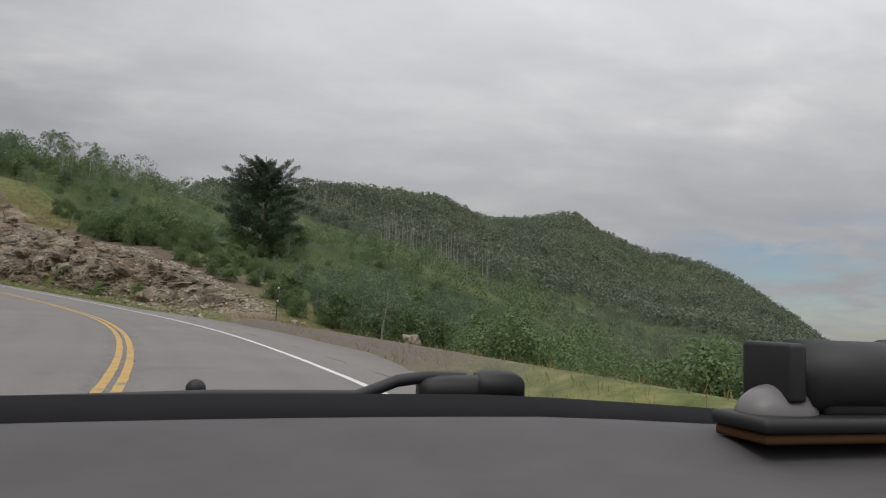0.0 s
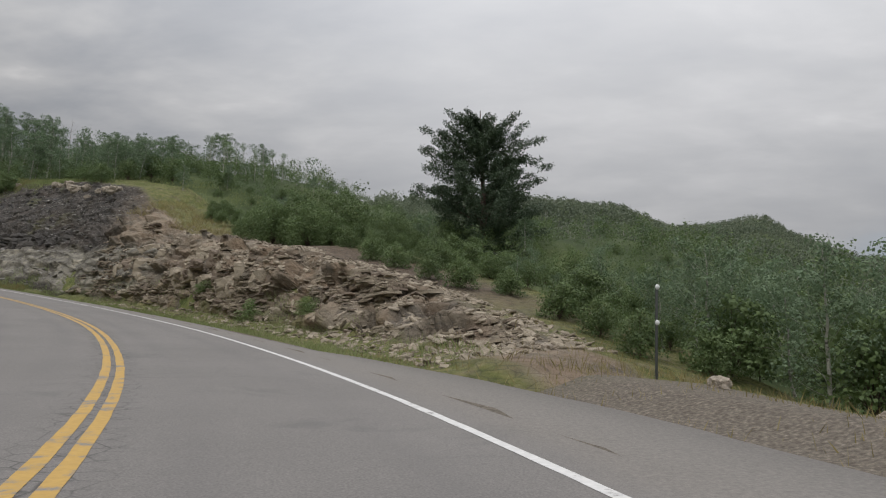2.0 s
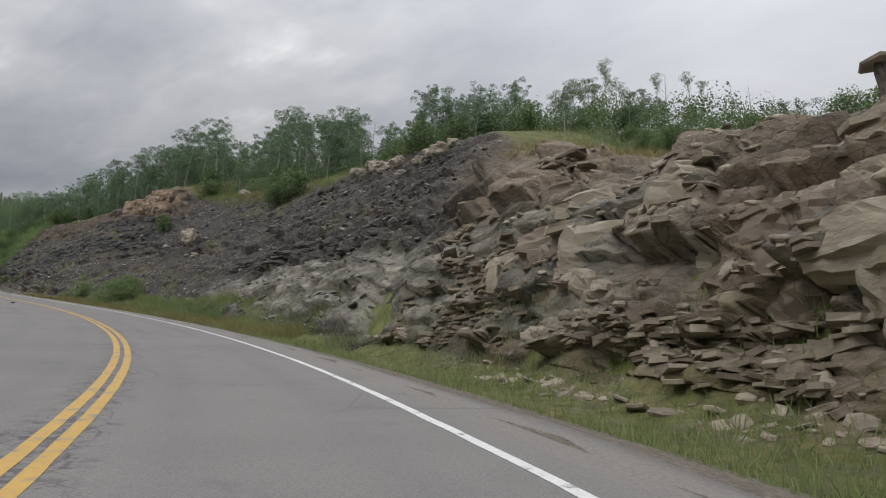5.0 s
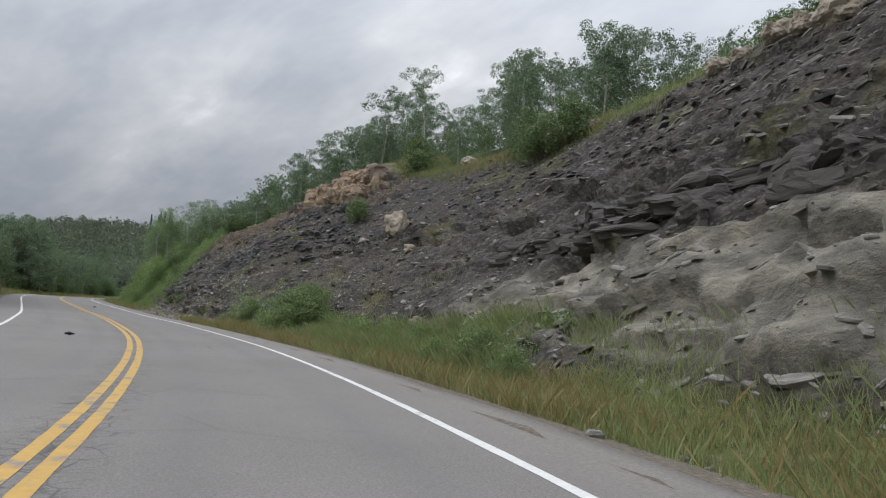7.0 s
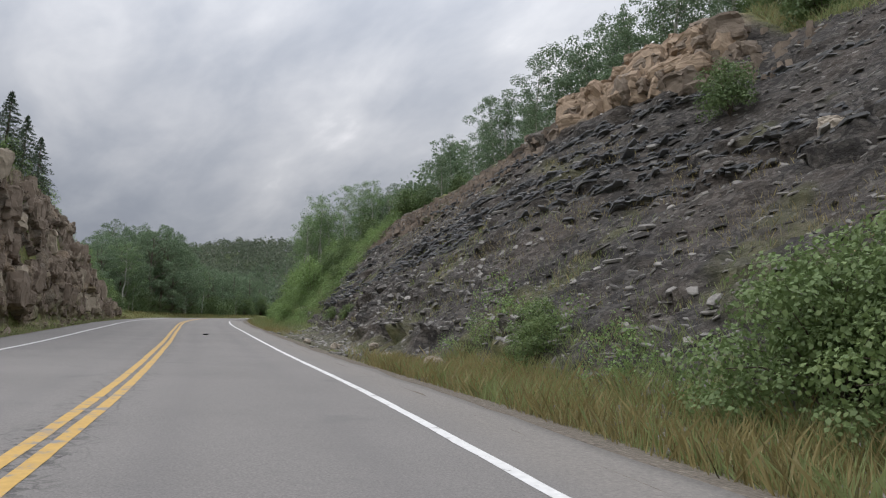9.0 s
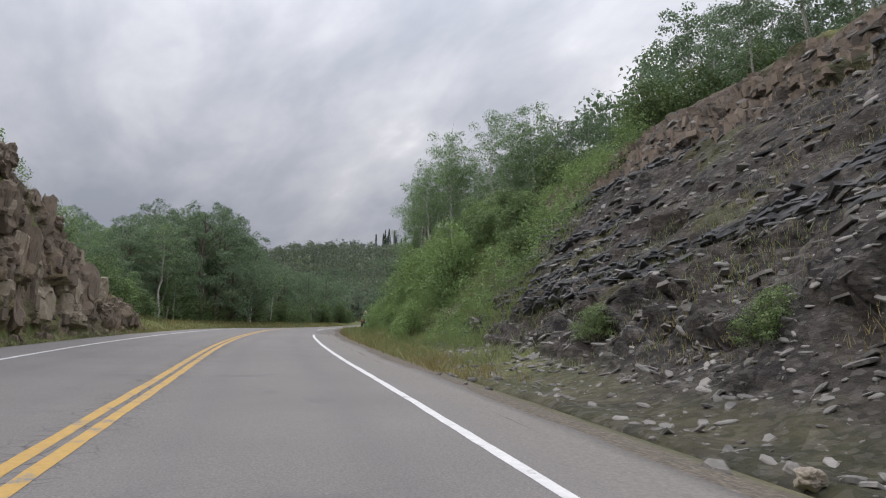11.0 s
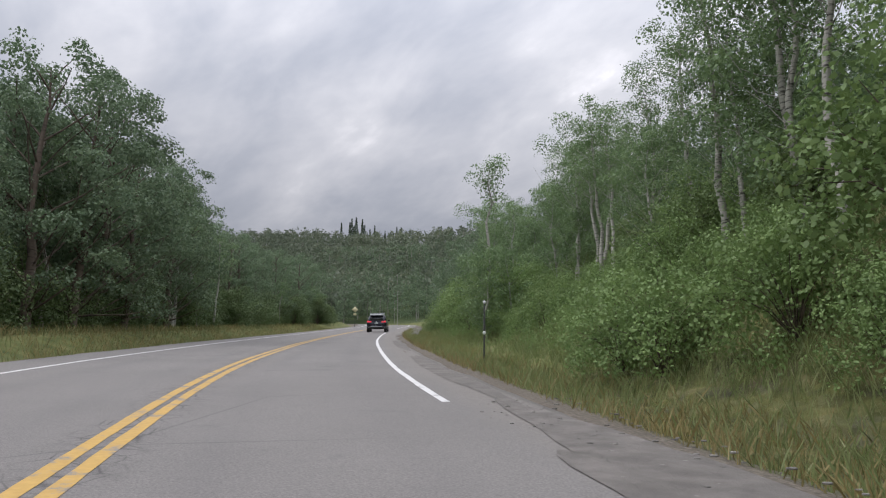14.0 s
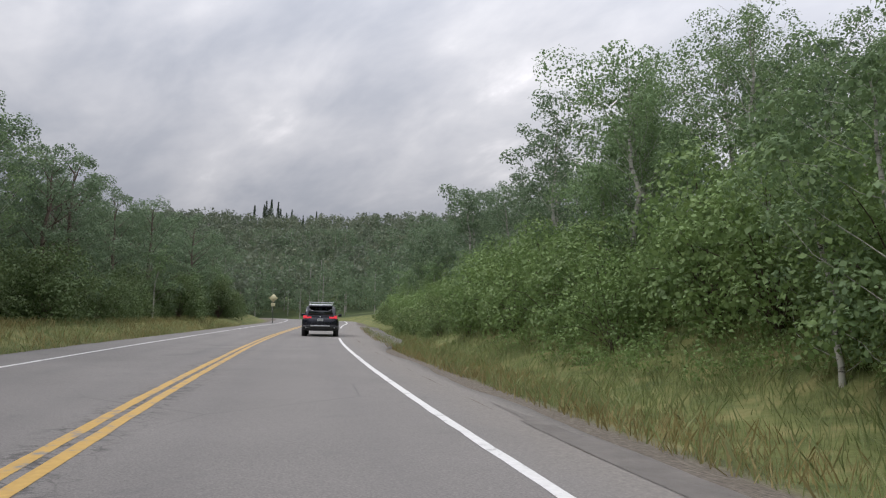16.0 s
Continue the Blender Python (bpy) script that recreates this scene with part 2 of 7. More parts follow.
def leaf_mat(name, dark, light, yellow, amount=0.3, stands=False):
    m = Mat(name, 0.55, 0, 0.3)
    c = m.ramp(m.island(), [(0.0, dark), (0.5, light), (0.95, light), (1.0, yellow)])
    c = m.mix(m.ramp(m.noise(1.5, 2), [(0.42, 0.0), (0.62, 0.4)]), c, yellow)
    c = m.mix(m.math("MULTIPLY", m.random(), 0.45), c, tuple(v * 1.5 for v in light))
    c = m.mix(m.ramp(m.noise(0.6, 3), [(0.35, 0.0), (0.7, 0.5)]), c, dark)
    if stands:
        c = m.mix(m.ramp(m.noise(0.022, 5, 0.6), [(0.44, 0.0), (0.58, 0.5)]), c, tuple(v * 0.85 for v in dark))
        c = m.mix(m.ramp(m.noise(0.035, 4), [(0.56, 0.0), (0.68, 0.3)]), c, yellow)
    m.color(c)
    return m.leafy(amount).m


def asphalt():
    m = Mat("asphalt", 0.88, 0, 0.35)
    base = m.ramp(m.noise(0.35, 5), [(0.3, (0.145, 0.136, 0.127)), (0.7, (0.195, 0.182, 0.17))])
    grain = m.ramp(m.noise(55, 2), [(0.3, (0.09, 0.086, 0.082)), (0.7, (0.27, 0.25, 0.235))])
    c = m.mix(0.45, base, grain)
    across = m.attr("across")
    # tyre tracks polished a little darker, oil between them
    wheel = m.math("ABSOLUTE", m.math("SUBTRACT", m.math("ABSOLUTE", across), 1.75))
    tracks = m.ramp(m.math("ABSOLUTE", m.math("SUBTRACT", wheel, 0.8)), [(0.0, 1.0), (0.38, 0.0)])
    c = m.mix(m.math("MULTIPLY", m.math("MULTIPLY", tracks, m.ramp(m.noise(0.12, 4), [(0.3, 0.15), (0.7, 1.0)])), 0.3), c, (0.11, 0.105, 0.105))
    stain = m.ramp(m.noise(0.5, 6, 0.65, (1, 1, 1), 0.6), [(0.60, 0.0), (0.68, 1.0)])
    c = m.mix(m.math("MULTIPLY", stain, 0.4), c, (0.10, 0.097, 0.095))
    crack = m.ramp(m.voronoi(0.22, (1, 1, 1), "DISTANCE_TO_EDGE"), [(0.0, 1.0), (0.005, 0.0)])
    gate = m.ramp(m.noise(0.08, 3), [(0.52, 0.0), (0.6, 1.0)])
    worn = m.ramp(m.math("ABSOLUTE", m.math("ADD", m.math("ABSOLUTE", across), m.math("MULTIPLY", m.math("SUBTRACT", m.noise(1.6, 6, 0.7), 0.5), 0.9))), [(0.16, 1.0), (0.5, 0.0)])
    spall = m.ramp(m.noise(4.5, 7, 0.75), [(0.53, 0.0), (0.57, 1.0)])
    near = m.ramp(m.noise(0.06, 2), [(0.4, 0.25), (0.55, 1.0)])
    c = m.mix(m.math("MULTIPLY", m.math("MULTIPLY", m.math("MULTIPLY", worn, spall), near), 0.8), c, (0.06, 0.057, 0.054))
    web = m.ramp(m.voronoi(3.2, (1, 1, 1), "DISTANCE_TO_EDGE"), [(0.0, 1.0), (0.045, 0.0)])
    c = m.mix(m.math("MULTIPLY", m.math("MULTIPLY", worn, web), 0.75), c, (0.045, 0.043, 0.042))
    dust = m.math("MULTIPLY", m.ramp(m.math("ADD", m.math("DIVIDE", across, 5.0), m.math("MULTIPLY", m.math("SUBTRACT", m.noise(0.9, 6, 0.7), 0.5), 0.16)), [(0.71, 0.0), (0.82, 1.0)]), 0.55)
    c = m.mix(dust, c, m.ramp(m.noise(22, 5, 0.7), [(0.3, (0.12, 0.108, 0.096)), (0.7, (0.27, 0.245, 0.215))]))
    m.color(m.mix(m.math("MULTIPLY", m.math("MULTIPLY", crack, gate), 0.5), c, (0.05, 0.05, 0.05)))
    m.bump(m.noise(70, 3), 0.35, 0.01)
    return m.m


def paint(name, c, worn):
    m = Mat(name, 0.7, 0, 0.4)
    w = m.ramp(m.noise(3.5, 7, 0.7), [(worn - 0.05, 0.0), (worn + 0.05, 1.0)])
    m.color(m.mix(w, m.ramp(m.noise(14, 3), [(0.3, tuple(v * 0.82 for v in c)), (0.7, c)]), (0.2, 0.19, 0.18)))
    return m.m


def rock_face():
    """The cutting: tan bedded sandstone, pale rounded sandstone and dark shale, each where the attributes say."""
    m = Mat("rock_face", 0.93, 0, 0.25)
    beds = m.noise(1.5, 8, 0.68, (0.7, 0.7, 2.2), 0.6)
    tan = m.ramp(beds, [(0.25, (0.075, 0.066, 0.056)), (0.42, (0.172, 0.146, 0.113)), (0.58, (0.252, 0.212, 0.162)), (0.75, (0.37, 0.318, 0.25))])
    tan = m.mix(m.ramp(m.attr("tone"), [(0.15, 0.75), (0.5, 0.0)]), tan, m.mix(m.noise(4, 6), (0.07, 0.062, 0.054), (0.165, 0.146, 0.124)))
    tan = m.mix(m.ramp(m.attr("tone"), [(0.55, 0.0), (0.9, 0.8)]), tan, m.mix(m.noise(3, 6), (0.255, 0.202, 0.143), (0.385, 0.318, 0.236)))
    tan = m.mix(m.ramp(m.noise(0.6, 4), [(0.42, 0.0), (0.62, 0.7)]), tan, (0.25, 0.18, 0.122))
    pale = m.ramp(m.noise(0.9, 9, 0.66, (0.8, 0.8, 1.5), 0.6), [(0.3, (0.08, 0.07, 0.06)), (0.44, (0.165, 0.154, 0.132)), (0.58, (0.285, 0.264, 0.216)), (0.75, (0.45, 0.402, 0.315))])
    shale = m.ramp(m.noise(2.2, 9, 0.72, (0.8, 0.8, 1.6), 0.5), [(0.3, (0.019, 0.018, 0.018)), (0.5, (0.045, 0.041, 0.038)), (0.7, (0.092, 0.081, 0.072))])
    shale = m.mix(m.ramp(m.noise(0.45, 5), [(0.45, 0.0), (0.65, 0.45)]), shale, (0.095, 0.073, 0.057))
    grit = m.voronoi(8.0, (1, 1, 1.7), "F1", "Color")
    shale = m.mix(m.math("MULTIPLY", m.ramp(grit, [(0.55, 0.0), (0.95, 1.0)]), 0.45), shale, (0.21, 0.195, 0.175))
    shale = m.mix(m.math("MULTIPLY", m.ramp(grit, [(0.05, 1.0), (0.35, 0.0)]), 0.6), shale, (0.028, 0.026, 0.026))
    soil = m.ramp(m.noise(3.0, 6), [(0.3, (0.08, 0.06, 0.043)), (0.7, (0.165, 0.125, 0.09))])
    grass = m.ramp(m.noise(2.5, 5), [(0.3, (0.07, 0.085, 0.025)), (0.55, (0.15, 0.155, 0.05)), (0.75, (0.24, 0.21, 0.09))])
    c = m.mix(m.attr("tan"), shale, tan)
    c = m.mix(m.attr("pale"), c, pale)
    c = m.mix(m.attr("soil"), c, soil)
    c = m.mix(m.math("MULTIPLY", m.attr("green"), m.ramp(m.noise(1.3, 5), [(0.3, 0.4), (0.5, 1.0)])), c, grass)
    cell = m.voronoi(3.4, (1, 1, 1.6), "F1", "Color")
    c = m.mix(m.math("MULTIPLY", m.ramp(cell, [(0.6, 0.0), (0.95, 1.0)]), 0.16), c, (0.34, 0.30, 0.25))
    c = m.mix(m.math("MULTIPLY", m.ramp(cell, [(0.1, 1.0), (0.4, 0.0)]), 0.22), c, (0.05, 0.044, 0.038))
    joint = m.ramp(m.voronoi(1.5, (1, 1, 1.8), "DISTANCE_TO_EDGE"), [(0.0, 1.0), (0.035, 0.0)])
    c = m.mix(m.math("MULTIPLY", m.math("MULTIPLY", joint, m.attr("tan")), 0.5), c, (0.035, 0.03, 0.026))
    m.color(c)
    h = m.math("ADD", m.math("MULTIPLY", m.noise(9, 8, 0.72), 0.8), m.math("MULTIPLY", m.noise(2.0, 6, 0.65, (0.9, 0.9, 2.5)), 0.9))
    m.bump(h, 0.9, 0.14)
    return m.m


def stone_mat(name, dark, mid, light):
    m = Mat(name, 0.92, 0, 0.25)
    c = m.ramp(m.noise(3.0, 6, 0.62), [(0.28, dark), (0.5, mid), (0.75, light)])
    c = m.mix(m.ramp(m.random(), [(0.0, 0.0), (1.0, 0.55)]), c, mid)
    c = m.mix(m.ramp(m.island(), [(0.3, 0.0), (1.0, 0.6)]), c, light)
    m.color(c)
    m.color(m.mix(m.ramp(m.noise(1.6, 5, 0.6, (1, 1, 3)), [(0.40, 0.0), (0.66, 0.3)]), c, dark))
    m.bump(m.math("ADD", m.noise(9, 7, 0.7), m.math("MULTIPLY", m.noise(3.5, 6, 0.68, (1, 1, 1.8)), 0.8)), 0.6, 0.07)
    return m.m


def ground_mat():
    m = Mat("ground", 0.95, 0, 0.2)
    meadow = m.ramp(m.noise(1.4, 6), [(0.3, (0.06, 0.08, 0.027)), (0.5, (0.125, 0.14, 0.048)), (0.7, (0.22, 0.20, 0.085))])
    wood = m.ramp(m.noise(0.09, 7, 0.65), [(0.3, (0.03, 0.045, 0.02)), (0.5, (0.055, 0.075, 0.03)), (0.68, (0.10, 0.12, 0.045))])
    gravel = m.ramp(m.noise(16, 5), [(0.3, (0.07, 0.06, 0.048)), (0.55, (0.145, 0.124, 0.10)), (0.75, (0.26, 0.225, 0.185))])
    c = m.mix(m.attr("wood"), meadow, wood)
    c = m.mix(m.attr("gravel"), c, gravel)
    m.color(c)
    m.bump(m.noise(8, 5), 0.5, 0.08)
    return m.m


def bark(name, base, mark):
    m = Mat(name, 0.8, 0, 0.3)
    c = m.ramp(m.noise(5, 5, 0.6, (0.6, 0.6, 2.6)), [(0.36, mark), (0.46, base), (0.8, tuple(min(1, v * 1.15) for v in base))])
    m.color(c)
    m.bump(m.noise(18, 4), 0.4, 0.02)
    return m.m


ASPHALT, ROCK, GROUND = asphalt(), rock_face(), ground_mat()
YELLOW = paint("yellow_paint", (0.50, 0.315, 0.085), 0.585)
WHITE = paint("white_paint", (0.66, 0.65, 0.63), 0.62)
TAN_STONE = stone_mat("tan_stone", (0.105, 0.09, 0.071), (0.262, 0.22, 0.164), (0.44, 0.38, 0.296))
RUST_STONE = stone_mat("rust_stone", (0.078, 0.063, 0.051), (0.172, 0.136, 0.106), (0.29, 0.234, 0.182))
GREY_STONE = stone_mat("grey_stone", (0.075, 0.07, 0.065), (0.175, 0.165, 0.152), (0.38, 0.358, 0.325))
DARK_STONE = stone_mat("dark_stone", (0.035, 0.034, 0.034), (0.075, 0.07, 0.067), (0.13, 0.12, 0.11))
PALE_STONE = stone_mat("pale_stone", (0.2, 0.175, 0.145), (0.36, 0.31, 0.25), (0.5, 0.44, 0.36))
WASHED_STONE = stone_mat("washed_stone", (0.09, 0.086, 0.078), (0.21, 0.2, 0.175), (0.36, 0.335, 0.28))
ORANGE_STONE = stone_mat("orange_stone", (0.11, 0.08, 0.058), (0.265, 0.19, 0.13), (0.42, 0.325, 0.235))
SLATE_STONE = stone_mat("slate_stone", (0.055, 0.057, 0.061), (0.12, 0.122, 0.127), (0.24, 0.235, 0.23))
ASPEN_LEAF = leaf_mat("aspen_leaf", (0.105, 0.162, 0.082), (0.178, 0.258, 0.118), (0.265, 0.35, 0.145), 0.36)
# darker copy of the aspen leaf: shade put into the colour of some woods
SHADED_LEAF = leaf_mat("shaded_leaf", (0.092, 0.138, 0.084), (0.148, 0.208, 0.118), (0.215, 0.27, 0.14), 0.34)
OAK_LEAF = leaf_mat("oak_leaf", (0.07, 0.108, 0.046), (0.125, 0.178, 0.07), (0.19, 0.23, 0.085), 0.32)
FIR_LEAF = leaf_mat("fir_needles", (0.035, 0.055, 0.035), (0.065, 0.095, 0.055), (0.10, 0.125, 0.065), 0.2)
# distance haze is mixed into this leaf colour: paler and greyer than near leaves
HAZED_LEAF = leaf_mat("hazed_leaves", (0.092, 0.118, 0.084), (0.165, 0.196, 0.13), (0.24, 0.255, 0.155), 0.36, True)
WILLOW_LEAF = leaf_mat("willow_leaf", (0.09, 0.135, 0.052), (0.155, 0.215, 0.082), (0.25, 0.29, 0.11), 0.34)
BRUSH_LEAF = leaf_mat("brush_leaf", (0.108, 0.165, 0.062), (0.185, 0.27, 0.095), (0.28, 0.36, 0.125), 0.36)
GRASS = leaf_mat("grass", (0.13, 0.165, 0.065), (0.218, 0.26, 0.1), (0.41, 0.39, 0.215), 0.4)
DRY_GRASS = leaf_mat("dry_grass", (0.14, 0.12, 0.045), (0.27, 0.22, 0.09), (0.4, 0.34, 0.18), 0.25)
WHITE_BARK = bark("aspen_bark", (0.34, 0.33, 0.29), (0.07, 0.065, 0.055))
BROWN_BARK = bark("brown_bark", (0.11, 0.085, 0.065), (0.04, 0.03, 0.025))
DEAD_BARK = bark("dead_wood", (0.30, 0.285, 0.26), (0.12, 0.11, 0.10))

# ---- the road's line: its middle, about every 17 m ----
ROAD = [
    (-8.4, -59.7, -2.10), (-3.2, -40.0, -1.40), (-0.8, -20.1, -0.70), (-1.1, -0.1, 0.00),
    (-3.3, 16.7, 0.74), (-7.7, 33.1, 1.72), (-15.0, 48.5, 3.02), (-24.5, 62.5, 4.58),
    (-35.9, 75.1, 6.37), (-49.0, 85.9, 8.37), (-63.4, 95.0, 10.51), (-78.7, 102.4, 12.71),
    (-94.4, 109.0, 14.92), (-110.1, 115.4, 17.25), (-125.8, 121.9, 19.59), (-141.3, 129.0, 21.87),
    (-156.3, 136.9, 24.12), (-170.6, 146.0, 26.25), (-184.6, 155.6, 28.35), (-198.4, 165.6, 30.50),
    (-211.8, 176.0, 32.70), (-225.0, 186.7, 34.96), (-238.0, 197.7, 37.26), (-251.8, 207.6, 39.57),
    (-267.1, 214.9, 41.57), (-283.5, 219.4, 42.76), (-300.4, 220.9, 43.78),
]


def spline(pts, n):
    p = np.asarray(pts, float)
    p = np.vstack([2 * p[0] - p[1], p, 2 * p[-1] - p[-2]])
    out = []
    for i in range(1, len(p) - 2):
        t = np.linspace(0, 1, n, endpoint=False)[:, None]
        a, b, c, d = p[i - 1], p[i], p[i + 1], p[i + 2]
        out.append(0.5 * (2 * b + (c - a) * t + (2 * a - 5 * b + 4 * c - d) * t**2 + (3 * b - a - 3 * c + d) * t**3))
    return np.vstack(out)


LINE = spline(ROAD, 34)
LINE_S = np.r_[0, np.cumsum(np.linalg.norm(np.diff(LINE[:, :2], axis=0), axis=1))]
LINE_S -= LINE_S[34 * 3]
S_MIN, S_MAX = LINE_S[0], LINE_S[-1]
_tan = np.gradient(LINE[:, :2], axis=0)
HEAD = np.unwrap(np.arctan2(-_tan[:, 0], _tan[:, 1]))


def road_z(s):
    return np.interp(s, LINE_S, LINE[:, 2])


def heading(s):
    return np.interp(s, LINE_S, HEAD)


def along(s, d):
    """The plan place s metres along the road and d metres to the right of its middle."""
    s, d = np.broadcast_arrays(np.asarray(s, float), np.asarray(d, float))
    h = heading(s)
    return np.interp(s, LINE_S, LINE[:, 0]) + np.cos(h) * d, np.interp(s, LINE_S, LINE[:, 1]) + np.sin(h) * d


def locate(x, y):
    """s and d of plan places."""
    x, y = np.ravel(x).astype(float), np.ravel(y).astype(float)
    s, d = np.empty(len(x)), np.empty(len(x))
    step = LINE[::4], LINE_S[::4], HEAD[::4]
    for a in range(0, len(x), 4000):
        q = slice(a, a + 4000)
        k = ((x[q, None] - step[0][None, :, 0]) ** 2 + (y[q, None] - step[0][None, :, 1]) ** 2).argmin(1)
        dx, dy, h = x[q] - step[0][k, 0], y[q] - step[0][k, 1], step[2][k]
        s[q] = step[1][k] - dx * np.sin(h) + dy * np.cos(h)
        d[q] = dx * np.cos(h) + dy * np.sin(h)
    return s, d


def table(s, rows):
    a = np.array(rows, float)
    return np.interp(s, a[:, 0], a[:, 1])


# how high the cutting stands on the right, how steep its face is, and how the land goes on behind it
TOP_R = [(30, -0.6), (42, 0.0), (50, 1.5), (58, 3.0), (66, 4.2), (76, 4.6), (84, 5.6), (92, 7.8), (100, 11.2), (112, 12.6), (128, 12.8), (142, 12.4), (148, 12.4), (149.8, 13.8), (156, 13.6), (158.5, 12.0), (166, 11.0), (174, 10.2), (185, 9.4), (195, 7.8), (205, 6.0), (216, 4.2), (232, 4.0), (246, 3.4), (262, 2.4), (420, 1.5)]
FACE_R = [(30, 3.0), (48, 3.0), (66, 2.6), (84, 4.8), (96, 8.5), (110, 11.5), (128, 13.5), (142, 13.8), (152, 12.2), (162, 10.2), (174, 8.8), (185, 7.4), (195, 6.4), (205, 5.4), (220, 5.0), (250, 5.0), (420, 6.0)]
BEHIND_R = [(20, -0.28), (38, -0.22), (52, 0.02), (66, 0.12), (82, 0.13), (97, 0.16), (112, 0.28), (150, 0.33), (190, 0.36), (215, 0.42), (240, 0.30), (300, 0.15), (420, 0.2)]
TOP_L = [(20, 0.3), (136, 0.8), (148, 5.0), (158, 9.0), (178, 9.0), (190, 7.6), (198, 4.6), (205, 2.4), (211, 0.9), (220, 0.4), (420, 0.4)]


def rise(s, d):
    """Height of the land over the road's middle."""
    s, d = np.broadcast_arrays(np.asarray(s, float), np.asarray(d, float))
    # right
    foot = 8.6 + 0.7 * np.sin(s * 0.11) * smooth(100, 130, s)
    top, width, beh = table(s, TOP_R), table(s, FACE_R), table(s, BEHIND_R)
    ditch = -0.28 * smooth(4.6, 6.5, d) + 0.35 * smooth(7.2, foot, d)
    u = np.clip((d - foot) / width, 0, 1)
    steep = smooth(40, 60, s) * (1 - smooth(84, 110, s))
    shape = (1 - steep) * u**1.02 + steep * (1 - (1 - u) ** (1.5 + smooth(60, 68, s)))
    right = ditch + (top - 0.1) * shape + np.clip(d - foot - width, 0, 400) * beh * (1 - 0.35 * smooth(40, 140, d))
    # left
    e = -d
    tl = table(s, TOP_L)
    ul = np.clip((e - 7.6) / np.maximum(1.2, tl * 0.22), 0, 1)
    left = -0.25 * smooth(5.2, 6.6, e) + 0.3 * smooth(6.6, 7.6, e) + tl * (1 - (1 - ul) ** 1.4) + np.clip(e - 12, 0, 200) * 0.05 * smooth(60, 150, s)
    return np.where(d > 0, np.where(d < 4.6, 0, right), np.where(e < 5.2, 0, left))


# the hills round about: bearing from the first bend, distance and height of the crest, height at the foot
CREST = [(-180, 700, 60, 0), (-100, 560, 70, 25), (-75, 570, 82, 36), (-65, 600, 108, 38), (-56, 600, 117, 38), (-46, 575, 115, 36), (-36, 560, 104, 34), (-26, 330, 70, 30), (-20, 230, 40, 20), (-12, 270, 50, 10), (-4, 340, 64, 4),
         (3, 550, 102, -4), (8, 650, 124, -8), (12, 703, 128, -10), (16, 840, 136, -12), (22.4, 1150, 190, -14), (24.6, 1150, 166, -16), (28, 1080, 124, -18), (33, 980, 90, -20), (35.5, 900, 60, -22), (40, 800, 6, -24), (48, 800, -36, -40), (90, 900, -60, -50), (180, 700, 60, 0)]


def hills(x, y):
    b, r = np.degrees(np.arctan2(x, y)), np.hypot(x, y)
    a = np.array(CREST, float)
    rc, zc, zf = (np.interp(b, a[:, 0], a[:, k]) for k in (1, 2, 3))
    r0 = np.interp(b, [-180, -80, -30, -10, 0, 20, 180], [60, 320, 150, 90, 60, 50, 50])
    u = np.clip((r - r0) / (rc - r0), 0, 1)
    u = u ** np.interp(b, [-100, -85, -42, -34], [1.0, 1.9, 1.9, 1.0])
    z = zf + (zc - zf) * (0.35 * u + 0.65 * u * u * (3 - 2 * u))
    rough = (fbm(x / 90, y / 90, 0, 4, 11) - 0.5) * 22 * smooth(0.1, 0.5, u) * (1 - smooth(0.85, 1.0, u))
    return z + rough - np.clip(r - rc, 0, 3000) * 0.06


def land(x, y):
    x, y = np.asarray(x, float), np.asarray(y, float)
    shape = x.shape
    s, d = locate(x, y)
    near = road_z(s) + rise(s, d) + (fbm(x.ravel() / 9, y.ravel() / 9, 0, 3, 5) - 0.5) * 1.0 * smooth(9, 20, np.abs(d))
    far = hills(x.ravel(), y.ravel())
    w = np.where(d > 0, smooth(38, 95, d), smooth(22, 70, -d))
    w = np.maximum(w, smooth(0, 25, np.maximum(s - S_MAX + 6, S_MIN + 6 - s)))
    return (near * (1 - w) + far * w).reshape(shape)


def spot(s, d, lift=0.0):
    x, y = along(s, d)
    return float(x), float(y), float(land(np.array([x]), np.array([y]))[0]) + lift


def attribute(me, name, values):
    a = me.attributes.new(name, "FLOAT", "POINT")
    a.data.foreach_set("value", np.asarray(values, np.float32))


